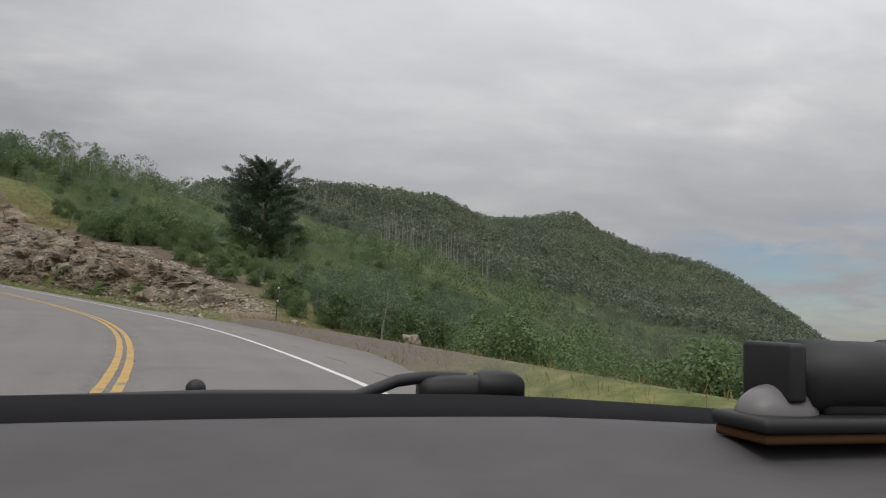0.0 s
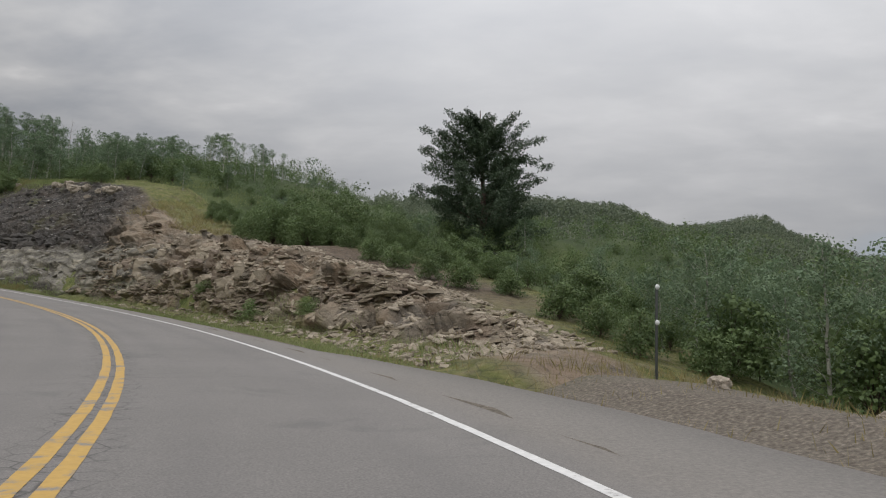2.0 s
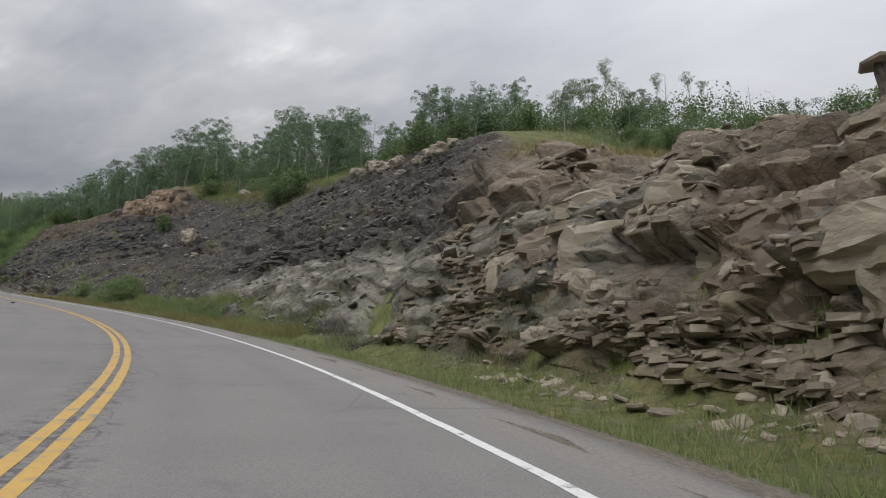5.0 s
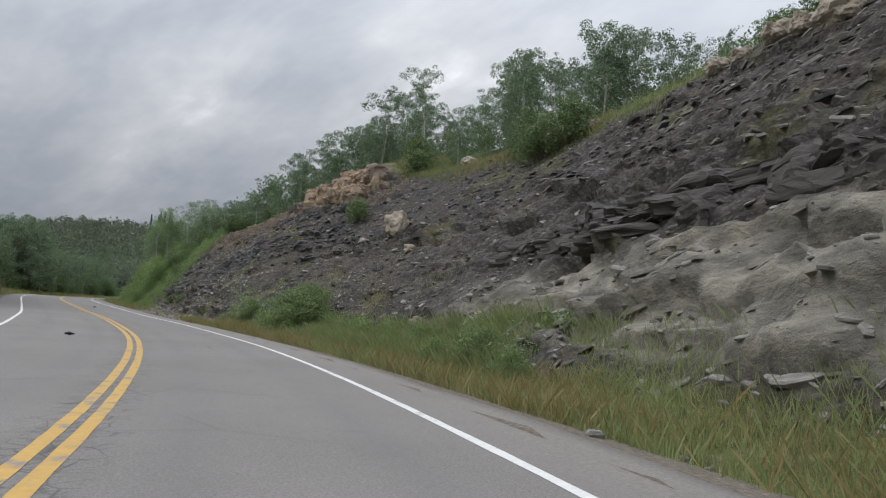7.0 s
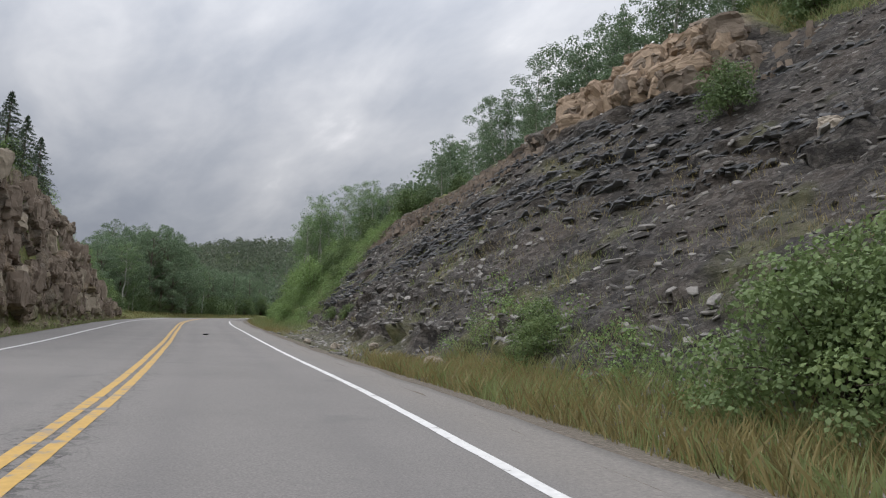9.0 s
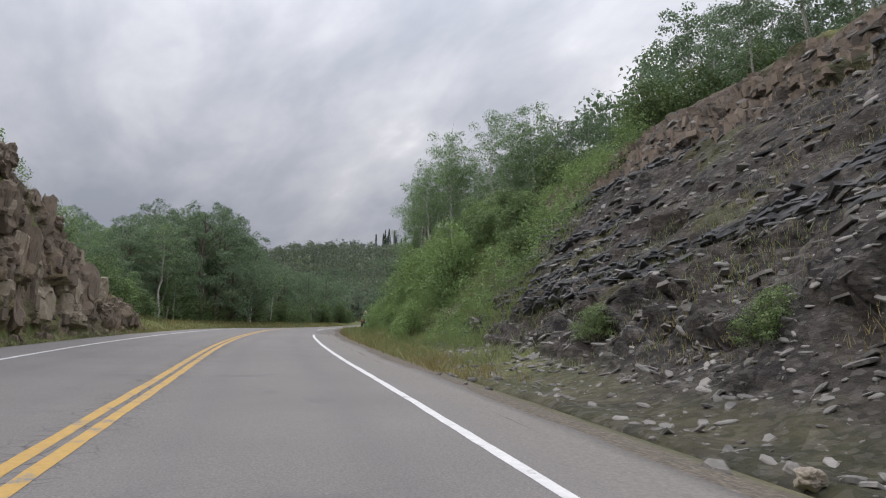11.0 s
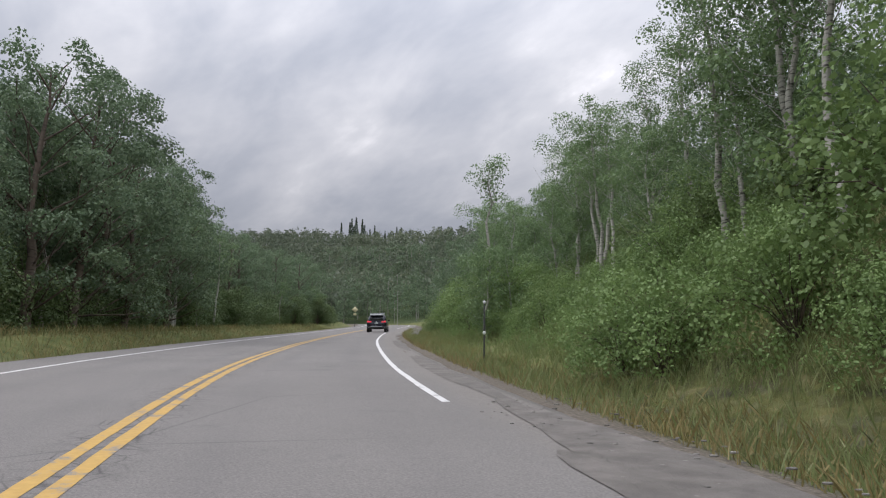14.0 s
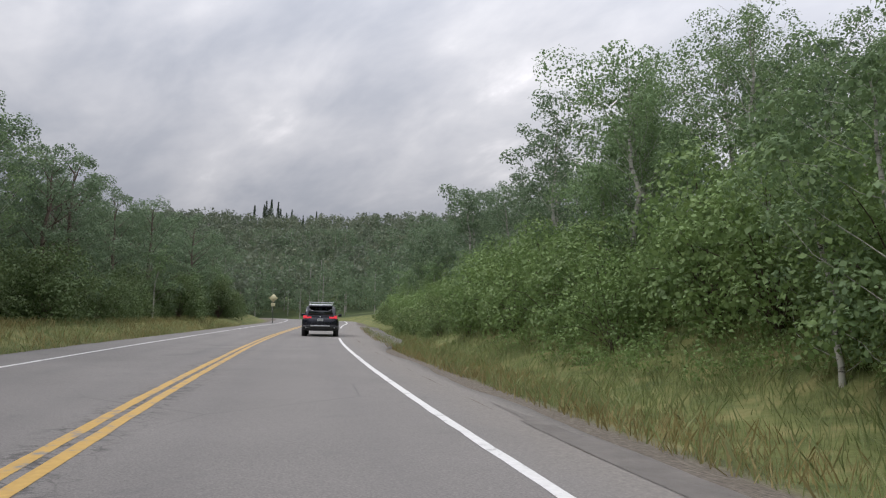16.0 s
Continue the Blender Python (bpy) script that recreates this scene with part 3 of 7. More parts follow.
# ---- ground: one sheet from the verge to the far crests ----
def build_ground():
    vs, fs, at = [], [], 0
    sg = np.arange(S_MIN, S_MAX + 0.1, 1.25)
    for dg in (np.r_[np.arange(4.3, 10, 0.5), np.arange(10, 30, 1.25), np.arange(30, 72, 3.0)], -np.r_[np.arange(5.0, 10, 0.5), np.arange(10, 30, 1.25), np.arange(30, 52, 3.0)][::-1]):
        S, D = np.meshgrid(sg, dg, indexing="ij")
        x, y = along(S.ravel(), D.ravel())
        z = land(x, y)
        cut = (D.ravel() > 6.2) & (D.ravel() < 30) & (S.ravel() > 40) & (S.ravel() < 226)
        cutl = (D.ravel() < -6.6) & (D.ravel() > -18) & (S.ravel() > 138) & (S.ravel() < 214)
        z = z - 0.9 * cut - 0.7 * cutl
        vs.append(np.stack([x, y, z], 1))
        fs.append(quad_grid(len(sg), len(dg)) + at)
        at += len(x)
    gx, gy = np.arange(-760, 1001, 9.0), np.arange(-260, 1400, 9.0)
    X, Y = np.meshgrid(gx, gy, indexing="ij")
    s, d = locate(X, Y)
    z = land(X, Y).ravel()
    inside = (d < 66) & (d > -46) & (s > S_MIN + 3) & (s < S_MAX - 3)
    z = z - 0.4 * ((d < 74) & (d > -54) & (s > S_MIN - 12) & (s < S_MAX + 12))
    f = quad_grid(len(gx), len(gy))
    f = f[~inside[f].all(1)]
    vs.append(np.stack([X.ravel(), Y.ravel(), z], 1))
    fs.append(f + at)
    at += len(z)
    # the land beyond, out to the horizon
    ring = [(-760, -260), (1000, -260), (1000, 1399), (-760, 1399)]
    out = [(-4200, -4200), (4200, -4200), (4200, 4200), (-4200, 4200)]
    vs.append(np.array([(x, y, hills(np.array([x]), np.array([y]))[0] - 25) for x, y in ring] + [(x, y, -160.0) for x, y in out]))
    fs.append(np.array([[i, 4 + i, 4 + (i + 1) % 4, (i + 1) % 4] for i in range(4)])[:, ::-1] + at)
    v, f = np.concatenate(vs), np.concatenate(fs)
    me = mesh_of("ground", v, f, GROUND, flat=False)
    s, d = locate(v[:, 0], v[:, 1])
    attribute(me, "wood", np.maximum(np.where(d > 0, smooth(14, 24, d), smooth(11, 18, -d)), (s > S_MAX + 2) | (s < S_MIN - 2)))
    verge = np.where(d > 0, 1 - smooth(5.2, 6.3, d), 1 - smooth(5.9, 7.2, -d))
    verge = np.maximum(verge, smooth(10, 20, s) * (1 - smooth(38, 48, s)) * (1 - smooth(11, 15, d)) * (d > 0))
    attribute(me, "gravel", verge * ((s > S_MIN - 2) & (s < S_MAX - 14)))
    tagged(new("ground", me), "grassy verges and wooded mountain slopes rising from a road", "ground", kind="structure")


build_ground()


# ---- road ----
def strip(s0, s1, d0, d1, lift, step=1.0):
    sg = np.arange(s0, s1 + 0.01, step)
    dg = np.linspace(d0, d1, max(2, int(abs(d1 - d0) / 0.6) + 1))
    S, D = np.meshgrid(sg, dg, indexing="ij")
    x, y = along(S.ravel(), D.ravel())
    return np.stack([x, y, road_z(S.ravel()) + lift], 1), quad_grid(len(sg), len(dg))[:, ::-1], D.ravel()


def build_road():
    sg = np.arange(S_MIN, S_MAX + 0.1, 0.7)
    er = 4.75 + 0.35 * (fbm(sg / 2.3, 1.0, 0, 4, 21) - 0.5) + 1.2 * smooth(8, 20, sg) * (1 - smooth(36, 50, sg)) + 1.9 * smooth(262, 276, sg) * (1 - smooth(300, 314, sg))
    el = -(5.3 + 0.3 * (fbm(sg / 2.3, 9.0, 0, 4, 22) - 0.5))
    cols = [np.full(len(sg), v) for v in np.linspace(-5.1, 4.5, 17)]
    D = np.stack([el - 0.05, el] + cols + [er, er + 0.06], 1)
    S = np.repeat(sg[:, None], D.shape[1], 1)
    x, y = along(S.ravel(), D.ravel())
    z = road_z(S) - 0.012 * np.abs(D) * 0
    z[:, 0] -= 0.35
    z[:, -1] -= 0.35
    me = mesh_of("road", np.stack([x, y, z.ravel()], 1), quad_grid(len(sg), D.shape[1])[:, ::-1], ASPHALT, flat=False)
    attribute(me, "across", D.ravel())
    tagged(new("road", me), "worn grey asphalt mountain road with faint cracks", "road", kind="structure")
    lines = []
    for name, d, w, mat, label in (("center_line", -0.11, 0.135, YELLOW, "worn yellow painted line"), ("center_line", 0.11, 0.135, YELLOW, "worn yellow painted line"), ("edge_line", 3.52, 0.12, WHITE, "white painted edge line"), ("edge_line", -3.75, 0.12, WHITE, "white painted edge line")):
        for a, b in ((S_MIN + 1, 203), (216.5, 276), (299, S_MAX - 1)) if d > 3 else ((S_MIN + 1, S_MAX - 1),):
            v, f, D = strip(a, b, d - w / 2, d + w / 2, 0.004, 0.3)
            h = heading(np.repeat(np.arange(a, b + 0.01, 0.3), 2))
            rag = 0.03 * (fbm(v[:, 0] * 2.2, v[:, 1] * 2.2, D * 9, 3, 24) - 0.5) + 0.05 * (fbm(v[:, 0] / 9, v[:, 1] / 9, 0, 2, 25) - 0.5)
            v[:, 0] += np.cos(h) * rag
            v[:, 1] += np.sin(h) * rag
            tagged(new(name, mesh_of(name, v, f, mat)), label + " along the asphalt road", "road marking", kind="structure")


build_road()


# ---- the cuttings: faces of broken rock ----
def ints(v):
    return np.floor(v).astype(np.int64)


def blocks(u, v, seed):
    """Broken blocks in a plane: which one, the place within it, and how near its joint."""
    iu, iv = ints(u), ints(v)
    best, next_best = np.full(u.shape, 9.0), np.full(u.shape, 9.0)
    bu, bv, cu, cv = np.zeros_like(iu), np.zeros_like(iv), np.zeros(u.shape), np.zeros(u.shape)
    for a in (-1, 0, 1):
        for b in (-1, 0, 1):
            ju, jv = iu + a, iv + b
            pu = ju + 0.5 + 0.85 * (hash01(ju, jv, 0 * ju, seed) - 0.5)
            pv = jv + 0.5 + 0.75 * (hash01(ju, jv, 0 * ju, seed + 1) - 0.5)
            q = np.maximum(np.abs(u - pu), np.abs(v - pv)) * 0.65 + np.hypot(u - pu, v - pv) * 0.35
            new_best = q < best
            next_best = np.where(new_best, best, np.minimum(next_best, q))
            bu, bv, cu, cv = (np.where(new_best, x, y) for x, y in ((ju, bu), (jv, bv), (pu, cu), (pv, cv)))
            best = np.minimum(best, q)
    return bu, bv, u - cu, v - cv, next_best - best


def broken(u, v, seed, amp, tilt, groove):
    bu, bv, du, dv, joint = blocks(u, v, seed)
    z = 0 * bu
    push = amp * (hash01(bu, bv, z, seed + 5) - 0.5) + tilt * (du * (hash01(bu, bv, z, seed + 6) - 0.5) + dv * (hash01(bu, bv, z, seed + 7) - 0.8))
    return push - groove * (1 - smooth(0.0, 0.06, joint)), hash01(bu, bv, z, seed + 8)


def build_cut(side, s0, s1, ds, dv, name, label):
    """A face laid out along the road and up the slope, its beds pushed out and in along the face's normal."""
    sg = np.arange(s0, s1, ds)
    if side > 0:
        foot = 8.6 + 0.7 * np.sin(sg * 0.11) * smooth(100, 130, sg)
        width, top = table(sg, FACE_R), table(sg, TOP_R)
        d_in, d_out = 6.0, foot + width + 7.0
    else:
        foot, top = np.full(len(sg), 7.6), table(sg, TOP_L)
        width = np.maximum(1.2, top * 0.22)
        d_in, d_out = 6.3, foot + width + 5.0
    # even steps along the slope, column by column
    fine = np.linspace(0, 1, 160)
    D0 = d_in + (d_out - d_in)[:, None] * fine[None]
    H0 = rise(np.repeat(sg[:, None], 160, 1), side * D0)
    step = np.hypot(np.diff(D0, axis=1), np.diff(H0, axis=1))
    arc = np.concatenate([np.zeros((len(sg), 1)), np.cumsum(step, 1)], 1)
    rows = int(arc[:, -1].max() / dv)
    u = np.linspace(0, 1, rows)
    D = np.stack([np.interp(u * a[-1], a, q) for a, q in zip(arc, D0)])
    S = np.repeat(sg[:, None], rows, 1)
    H = rise(S, side * D)
    nd, nh = -np.gradient(H, axis=1), np.gradient(D, axis=1)
    nd, nh = nd / (np.hypot(nd, nh) + 1e-6), nh / (np.hypot(nd, nh) + 1e-6)
    s, d, h = S.ravel(), D.ravel(), H.ravel()
    ft, wd, tp = (np.repeat(q[:, None], rows, 1).ravel() for q in (foot, width, top))
    on = smooth(ft - 0.5, ft + 0.5, d) * (1 - smooth(ft + wd - 0.1, ft + wd + 1.4, d)) * smooth(0.3, 1.6, tp)
    if side > 0:
        on = on * (1 - smooth(190, 204, s - 0.5 * h))
    wob = 1.4 * (fbm(s / 14, h / 8, 0, 3, 31) - 0.5)
    if side > 0:
        tan = 1 - smooth(88, 94, s + 3 * wob - 0.8 * (h - 3))
        cap = smooth(-0.3, 0.3, 4.2 - np.abs(s - 153.2) + wob) * smooth(9.9, 10.3, h + 0.4 * wob)
        rim = smooth(-0.3, 0.3, h + 0.8 * wob - (tp - 2.0)) * smooth(156, 164, s) * (1 - smooth(200, 210, s)) * 0.25
        tan = np.maximum.reduce([tan, cap, rim])
        pale = smooth(78, 86, s + 3 * wob) * (1 - smooth(118, 126, s + 3 * wob)) * (1 - smooth(3.9, 4.5, h + wob * 0.9 + (s - 100) * 0.055)) * smooth(0.5, 0.9, h)
    else:
        tan, cap, pale = np.ones(len(s)), np.zeros(len(s)), np.zeros(len(s))
    pale = pale * on
    b = h + 0.5 * wob + 0.03 * (s - 70) + 0.22 * (fbm(s / 2.2, h / 1.5, 0, 3, 33) - 0.5)
    # massive beds and thin ones
    mass = smooth(0.47, 0.53, fbm(s / 7, h / 2.2, 0, 2, 34) + 0.22 * (cap > 0.5) + (0.3 * smooth(1.5, 2.5, h) if side < 0 else 0))
    heavy = smooth(56, 60, s) * (1 - smooth(84, 88, s)) * smooth(1.3, 1.8, h + 0.9 * wob - 0.05 * np.abs(s - 72)) if side > 0 else 0.45 * smooth(0.5, 1.5, h)
    mass = np.clip(np.maximum(mass, heavy), 0, 1)
    wavy = 0.35 * (fbm(s / 1.7, h / 1.7, 0, 2, 37) - 0.5)
    tall = 1.0 if side > 0 else 1.9
    big, tone = broken(s / 1.75 + wavy, b / (1.05 * tall) + wavy, 61, 1.3, 1.1, 0.3)
    mid, tone_b = broken(s / 0.85 + wavy, b / (0.34 * tall) + wavy, 71, 0.62, 0.45, 0.14)
    thin, tone_c = broken(s / 0.5 + wavy, b / 0.15, 81, 0.3, 0.16, 0.05)
    push = mass * (0.95 * big + 0.24 * mid + 0.07 * thin) + (1 - mass) * (0.45 * big + 0.75 * mid + 0.6 * thin)
    tone = mass * (0.65 * tone + 0.35 * tone_b) + (1 - mass) * (0.5 * tone_b + 0.5 * tone_c)
    band = np.maximum(smooth(0.50, 0.58, fbm(b / 2.0, s / 34, 0, 2, 35)), 0.5 * smooth(0.55, 0.6, fbm(b / 0.8, s / 12, 0, 2, 36)))
    hard = on * np.where(tan > 0.4, 1.0, 0.12 + 0.6 * band) * (1 - 0.85 * pale)
    x, y = along(s, side * d)
    z = road_z(s) + h
    n2 = fbm(x / 1.3, y / 1.3, z / 0.7, 4, 41) - 0.5
    n3 = fbm(x / 0.35, y / 0.35, z / 0.25, 2, 43) - 0.5
    bulge = pale * (1.5 * np.abs(fbm(s / 4.5 + h / 6, h / 2.4, 0, 4, 44) - 0.5) * 2 - 0.35)
    ledge, _ = broken(s / 3.0 + wavy, (b + 0.05 * (s - 100)) / 0.55 + wavy, 91, 0.7, 0.5, 0.2)
    bulge = 0.55 * bulge + 0.8 * pale * ledge
    rim_in = 1 - 0.85 * smooth(ft + wd - 1.0, ft + wd + 0.2, d)
    out = hard * rim_in * push + bulge + on * (0.26 * n2 + 0.2 * n3) * (1 - 0.65 * mass * (tan > 0.4)) + 0.10 * (fbm(x * 1.5, y * 1.5, 0, 3, 47) - 0.5)
    edge = np.minimum.reduce([smooth(s0, s0 + 3, s), 1 - smooth(s1 - 4, s1 - 0.3, s), smooth(0, 0.02, np.tile(u, len(sg))), 1 - smooth(0.93, 1.0, np.tile(u, len(sg)))])
    d2, z = d + nd.ravel() * out, z + nh.ravel() * out - 0.8 * (1 - edge)
    x, y = along(s, side * d2)
    grid = quad_grid(len(sg), rows)
    me = mesh_of(name, np.stack([x, y, z], 1), grid[:, ::-1] if side > 0 else grid, ROCK, flat=True)
    beyond = smooth(ft + wd - 0.3, ft + wd + 0.7, d + 1.0 * (fbm(s / 3, d / 3, 0, 3, 52) - 0.5))
    lowgreen = 1 - smooth(ft - 0.6, ft + 0.5, d + 1.6 * (fbm(s / 2, d / 2, 0, 3, 53) - 0.5))
    patch = smooth(104, 114, s) * smooth(0.66, 0.72, fbm(s / 3.0, h / 2.0, 0, 3, 54)) * (tan < 0.5) * (pale < 0.3) * 0.35 if side > 0 else 0
    bare = smooth(46, 54, s) * (1 - smooth(82, 88, s)) * (1 - smooth(ft + wd + 3, ft + wd + 6, d)) if side > 0 else 0
    attribute(me, "tan", tan)
    attribute(me, "pale", pale)
    attribute(me, "tone", tone)
    attribute(me, "soil", np.clip(beyond * np.maximum(bare, 0.1) + 0.4 * smooth(0.52, 0.6, fbm(x / 1.6, y / 1.6, z, 3, 55)) * on * (tan > 0.5) * (1 - mass), 0, 1))
    over = smooth(188, 202, s + 4 * wob - 0.6 * h) if side > 0 else 0
    attribute(me, "green", np.clip(beyond * (1 - bare) + lowgreen * (1 - 0.75 * smooth(146, 152, s) * (1 - smooth(172, 182, s)) * (side > 0)) + patch + over, 0, 1))
    return tagged(new(name, me), label, "rock face", kind="structure")


CUT_R = build_cut(1, 40, 97, 0.12, 0.085, "rock_cut", "roadside cutting of bedded tan sandstone")
CUT_S = build_cut(1, 95.5, 226, 0.21, 0.16, "rock_cut", "tall roadside slope of dark shale over pale sandstone")
CUT_L = build_cut(-1, 138, 214, 0.19, 0.14, "rock_cut", "lower cutting of fractured brown sandstone beside the road")

# ---- plants ----
def aspen_parts(seed, h, spread, base, n_leaf, leaf, limbs=24, lean=0.0, up=0.75):
    r = np.random.default_rng(seed)
    f = np.linspace(0, 1, 10)
    bend = np.cumsum(r.normal(0, 0.035, (10, 2)), axis=0) * h * 0.35
    bend[:, 0] += lean * f**1.5 * h
    pts = np.stack([bend[:, 0] - bend[0, 0], bend[:, 1] - bend[0, 1], f * h], 1)
    rad = 0.0125 * h * (1 - f) ** 0.8 + 0.012
    wood, tips = [tube(pts, rad, 8)], []
    for k in range(limbs):
        t = base + (0.97 - base) * (k + r.uniform(0, 1)) / limbs
        p0 = np.array([np.interp(t, f, pts[:, c]) for c in range(3)])
        az, u = k * 2.4 + r.normal(0, 0.4), (t - base) / (1 - base)
        ln = spread * (0.22 + 0.95 * math.sin(math.pi * (0.2 + 0.76 * u)) ** 0.9) * r.uniform(0.5, 1.15)
        way = np.array([math.cos(az), math.sin(az), up * r.uniform(0.5, 1.4)])
        q = np.linspace(0, 1, 5)[:, None]
        line = p0 + way * ln * q + np.array([0, 0, 0.25]) * ln * q**2 + r.normal(0, 0.06, (5, 3)) * ln * q
        wood.append(tube(line, 0.0017 * h * (1 - q[:, 0] * 0.8) * (1 - 0.5 * u) + 0.004, 3))
        for w in (0.5, 0.95):
            if r.uniform() < 0.82:
                tips.append((np.array([np.interp(w, q[:, 0], line[:, c]) for c in range(3)]), (0.2 + 0.19 * ln * (0.5 + 0.5 * w)) * r.uniform(0.6, 1.45)))
    for t in (0.72, 0.82, 0.9, 0.96, 1.0):
        tips.append((np.array([np.interp(t, f, pts[:, c]) for c in range(3)]), 0.24 + 0.9 * (1 - t)))
    cen, out = puffs_of(tips, n_leaf, r)
    return grown(wood), leaves(cen, r.uniform(0.6, 1.35, len(cen)) * leaf, r, 0.25, 0.8, out)


def broad_parts(seed, h, wide, n_leaf, leaf, lobes=30):
    """A broad crown of rounded lobes, each a cluster of leafy puffs."""
    r = np.random.default_rng(seed)
    f = np.linspace(0, 1, 8)
    bend = np.cumsum(r.normal(0, 0.03, (8, 2)), axis=0) * h * 0.3
    pts = np.stack([bend[:, 0] - bend[0, 0], bend[:, 1] - bend[0, 1], f * h * 0.86], 1)
    wood, tips = [tube(pts, 0.016 * h * (1 - f) ** 0.8 + 0.015, 8)], []
    for k in range(lobes):
        t = (k + r.uniform(0.1, 0.9)) / lobes
        az = k * 2.39996 + r.normal(0, 0.3)
        out = wide * math.sin(math.pi * (0.22 + 0.74 * t)) ** 0.7 * r.uniform(0.5, 1.05)
        end = np.array([math.cos(az) * out, math.sin(az) * out, h * (0.1 + 0.84 * t) + r.normal(0, 0.2)])
        z0 = max(0.06 * h, end[2] - 0.7 * out - 0.05 * h)
        p0 = np.array([np.interp(z0, pts[:, 2], pts[:, 0]), np.interp(z0, pts[:, 2], pts[:, 1]), min(z0, pts[-1, 2])])
        q = np.linspace(0, 1, 5)[:, None]
        line = p0 + (end - p0) * q + r.normal(0, 0.04, (5, 3)) * out * q
        wood.append(tube(line, 0.0035 * h * (1 - q[:, 0] * 0.85) + 0.005, 4))
        g = (0.62 + 0.3 * math.sin(math.pi * t)) * r.uniform(0.75, 1.3) * wide / 3.0
        for _ in range(7):
            v = r.normal(size=3)
            v /= np.linalg.norm(v)
            v[2] = abs(v[2]) - 0.25
            tips.append((end + v * g * 0.75, g * r.uniform(0.3, 0.55)))
    cen, way = puffs_of(tips, n_leaf, r, 0.85)
    return grown(wood), leaves(cen, r.uniform(0.6, 1.35, len(cen)) * leaf, r, 0.2, 0.8, way)


def shrub_parts(seed, h, wide, n_leaf, leaf, lobes=19):
    r = np.random.default_rng(seed)
    wood, tips = [tube([(0, 0, -0.1), (0.02, 0.01, 0.12 * h)], 0.05, 5)], []
    for k in range(lobes):
        az, out = k * 2.4 + r.normal(0, 0.3), ((k + 0.5) / lobes) ** 0.6
        top = np.array([math.cos(az) * wide * out * 0.82, math.sin(az) * wide * out * 0.82, h * (0.9 - 0.62 * out**2) * r.uniform(0.75, 1.08)])
        q = np.linspace(0, 1, 4)[:, None]
        line = np.array([0, 0, 0.04 * h]) + top * q * 0.96 + np.array([0, 0, 0.12 * h]) * np.sin(q * 3.1)
        wood.append(tube(line, 0.02 * (1 - 0.7 * q[:, 0]), 4))
        g = wide * r.uniform(0.2, 0.36)
        tips.append((line[-1], g))
        tips.append((line[0] + (line[-1] - line[0]) * 0.6, g * 0.85))
        if out > 0.7:
            tips.append((top * [1.0, 1.0, 0.3], g * 0.8))
    cen, way = puffs_of(tips, n_leaf, r, 0.8 * h / (1.3 * wide))
    cen[:, 2] = np.abs(cen[:, 2]) + 0.03
    return grown(wood), leaves(cen, r.uniform(0.6, 1.35, len(cen)) * leaf, r, 0.15, 0.75, way)


def fir_parts(seed, h, wide, n_branch, per, leaf, blunt=0.0, base=0.05):
    r = np.random.default_rng(seed)
    f = np.linspace(0, 1, 8)
    wood = [tube(np.stack([0 * f, 0 * f, f * h], 1), 0.02 * h * (1 - f) + 0.02, 8)]
    cen, size = [], []
    for k in range(n_branch):
        t = base + (0.98 - base) * (k + r.uniform(0, 1)) / n_branch
        az = k * 2.39996 + r.normal(0, 0.3)
        prof = (1 - t) ** (0.85 - 0.45 * blunt) if blunt == 0 else min(1.0, (1 - t) ** 0.55 * 1.08) * (0.72 + 0.28 * smooth(0, 0.25, t))
        ln = wide * prof * r.uniform(0.62, 1.12)
        q = np.linspace(0, 1, 5)[:, None]
        way = np.array([math.cos(az), math.sin(az), (0.42 if blunt else -0.12) * r.uniform(0.3, 1.2)])
        line = np.array([0, 0, t * h]) + way * ln * q + np.array([0, 0, -0.18 * ln + 0.3 * ln * blunt]) * q**2
        wood.append(tube(line, 0.012 * (1 - 0.8 * q[:, 0]) * (1 + 2 * (1 - t)), 4))
        m = int(per * (0.4 + 0.8 * ln / wide))
        w = r.uniform(0.15, 1.0, m) ** 0.7
        c = np.stack([np.interp(w, q[:, 0], line[:, i]) for i in range(3)], 1)
        c += r.normal(0, 1, (m, 3)) * np.array([0.16, 0.16, 0.09]) * (0.4 + 0.9 * ln * 0.3)
        cen.append(c)
    cen = np.concatenate(cen)
    return grown(wood), leaves(cen, r.uniform(0.7, 1.4, len(cen)) * leaf, r, 0.0, 0.4)


def snag_parts(seed, h):
    r = np.random.default_rng(seed)
    f = np.linspace(0, 1, 7)
    bend = np.cumsum(r.normal(0, 0.03, (7, 2)), axis=0) * h * 0.3
    pts = np.stack([bend[:, 0], bend[:, 1], f * h], 1)
    out = [tube(pts, 0.011 * h * (1 - f) + 0.012, 6)]
    for k in range(16):
        t = r.uniform(0.4, 0.97)
        p0 = np.array([np.interp(t, f, pts[:, c]) for c in range(3)])
        az, ln = r.uniform(0, 6.28), h * 0.2 * (1.15 - t) * r.uniform(0.6, 1.6)
        q = np.linspace(0, 1, 4)[:, None]
        line = p0 + np.array([math.cos(az), math.sin(az), r.uniform(0.4, 1.3)]) * ln * q + r.normal(0, 0.05, (4, 3)) * ln * q
        out.append(tube(line, 0.014 * (1 - 0.7 * q[:, 0]), 4))
    return grown(out)


ASPEN_H = [10.5, 12.0, 9.0, 13.0, 11.0, 8.0]


def leafy(name, made, bark_mat, leaf_mat):
    w, l = made
    return mesh_of(name + "_trunk", *w, bark_mat, flat=False), mesh_of(name + "_crown", *l, leaf_mat)


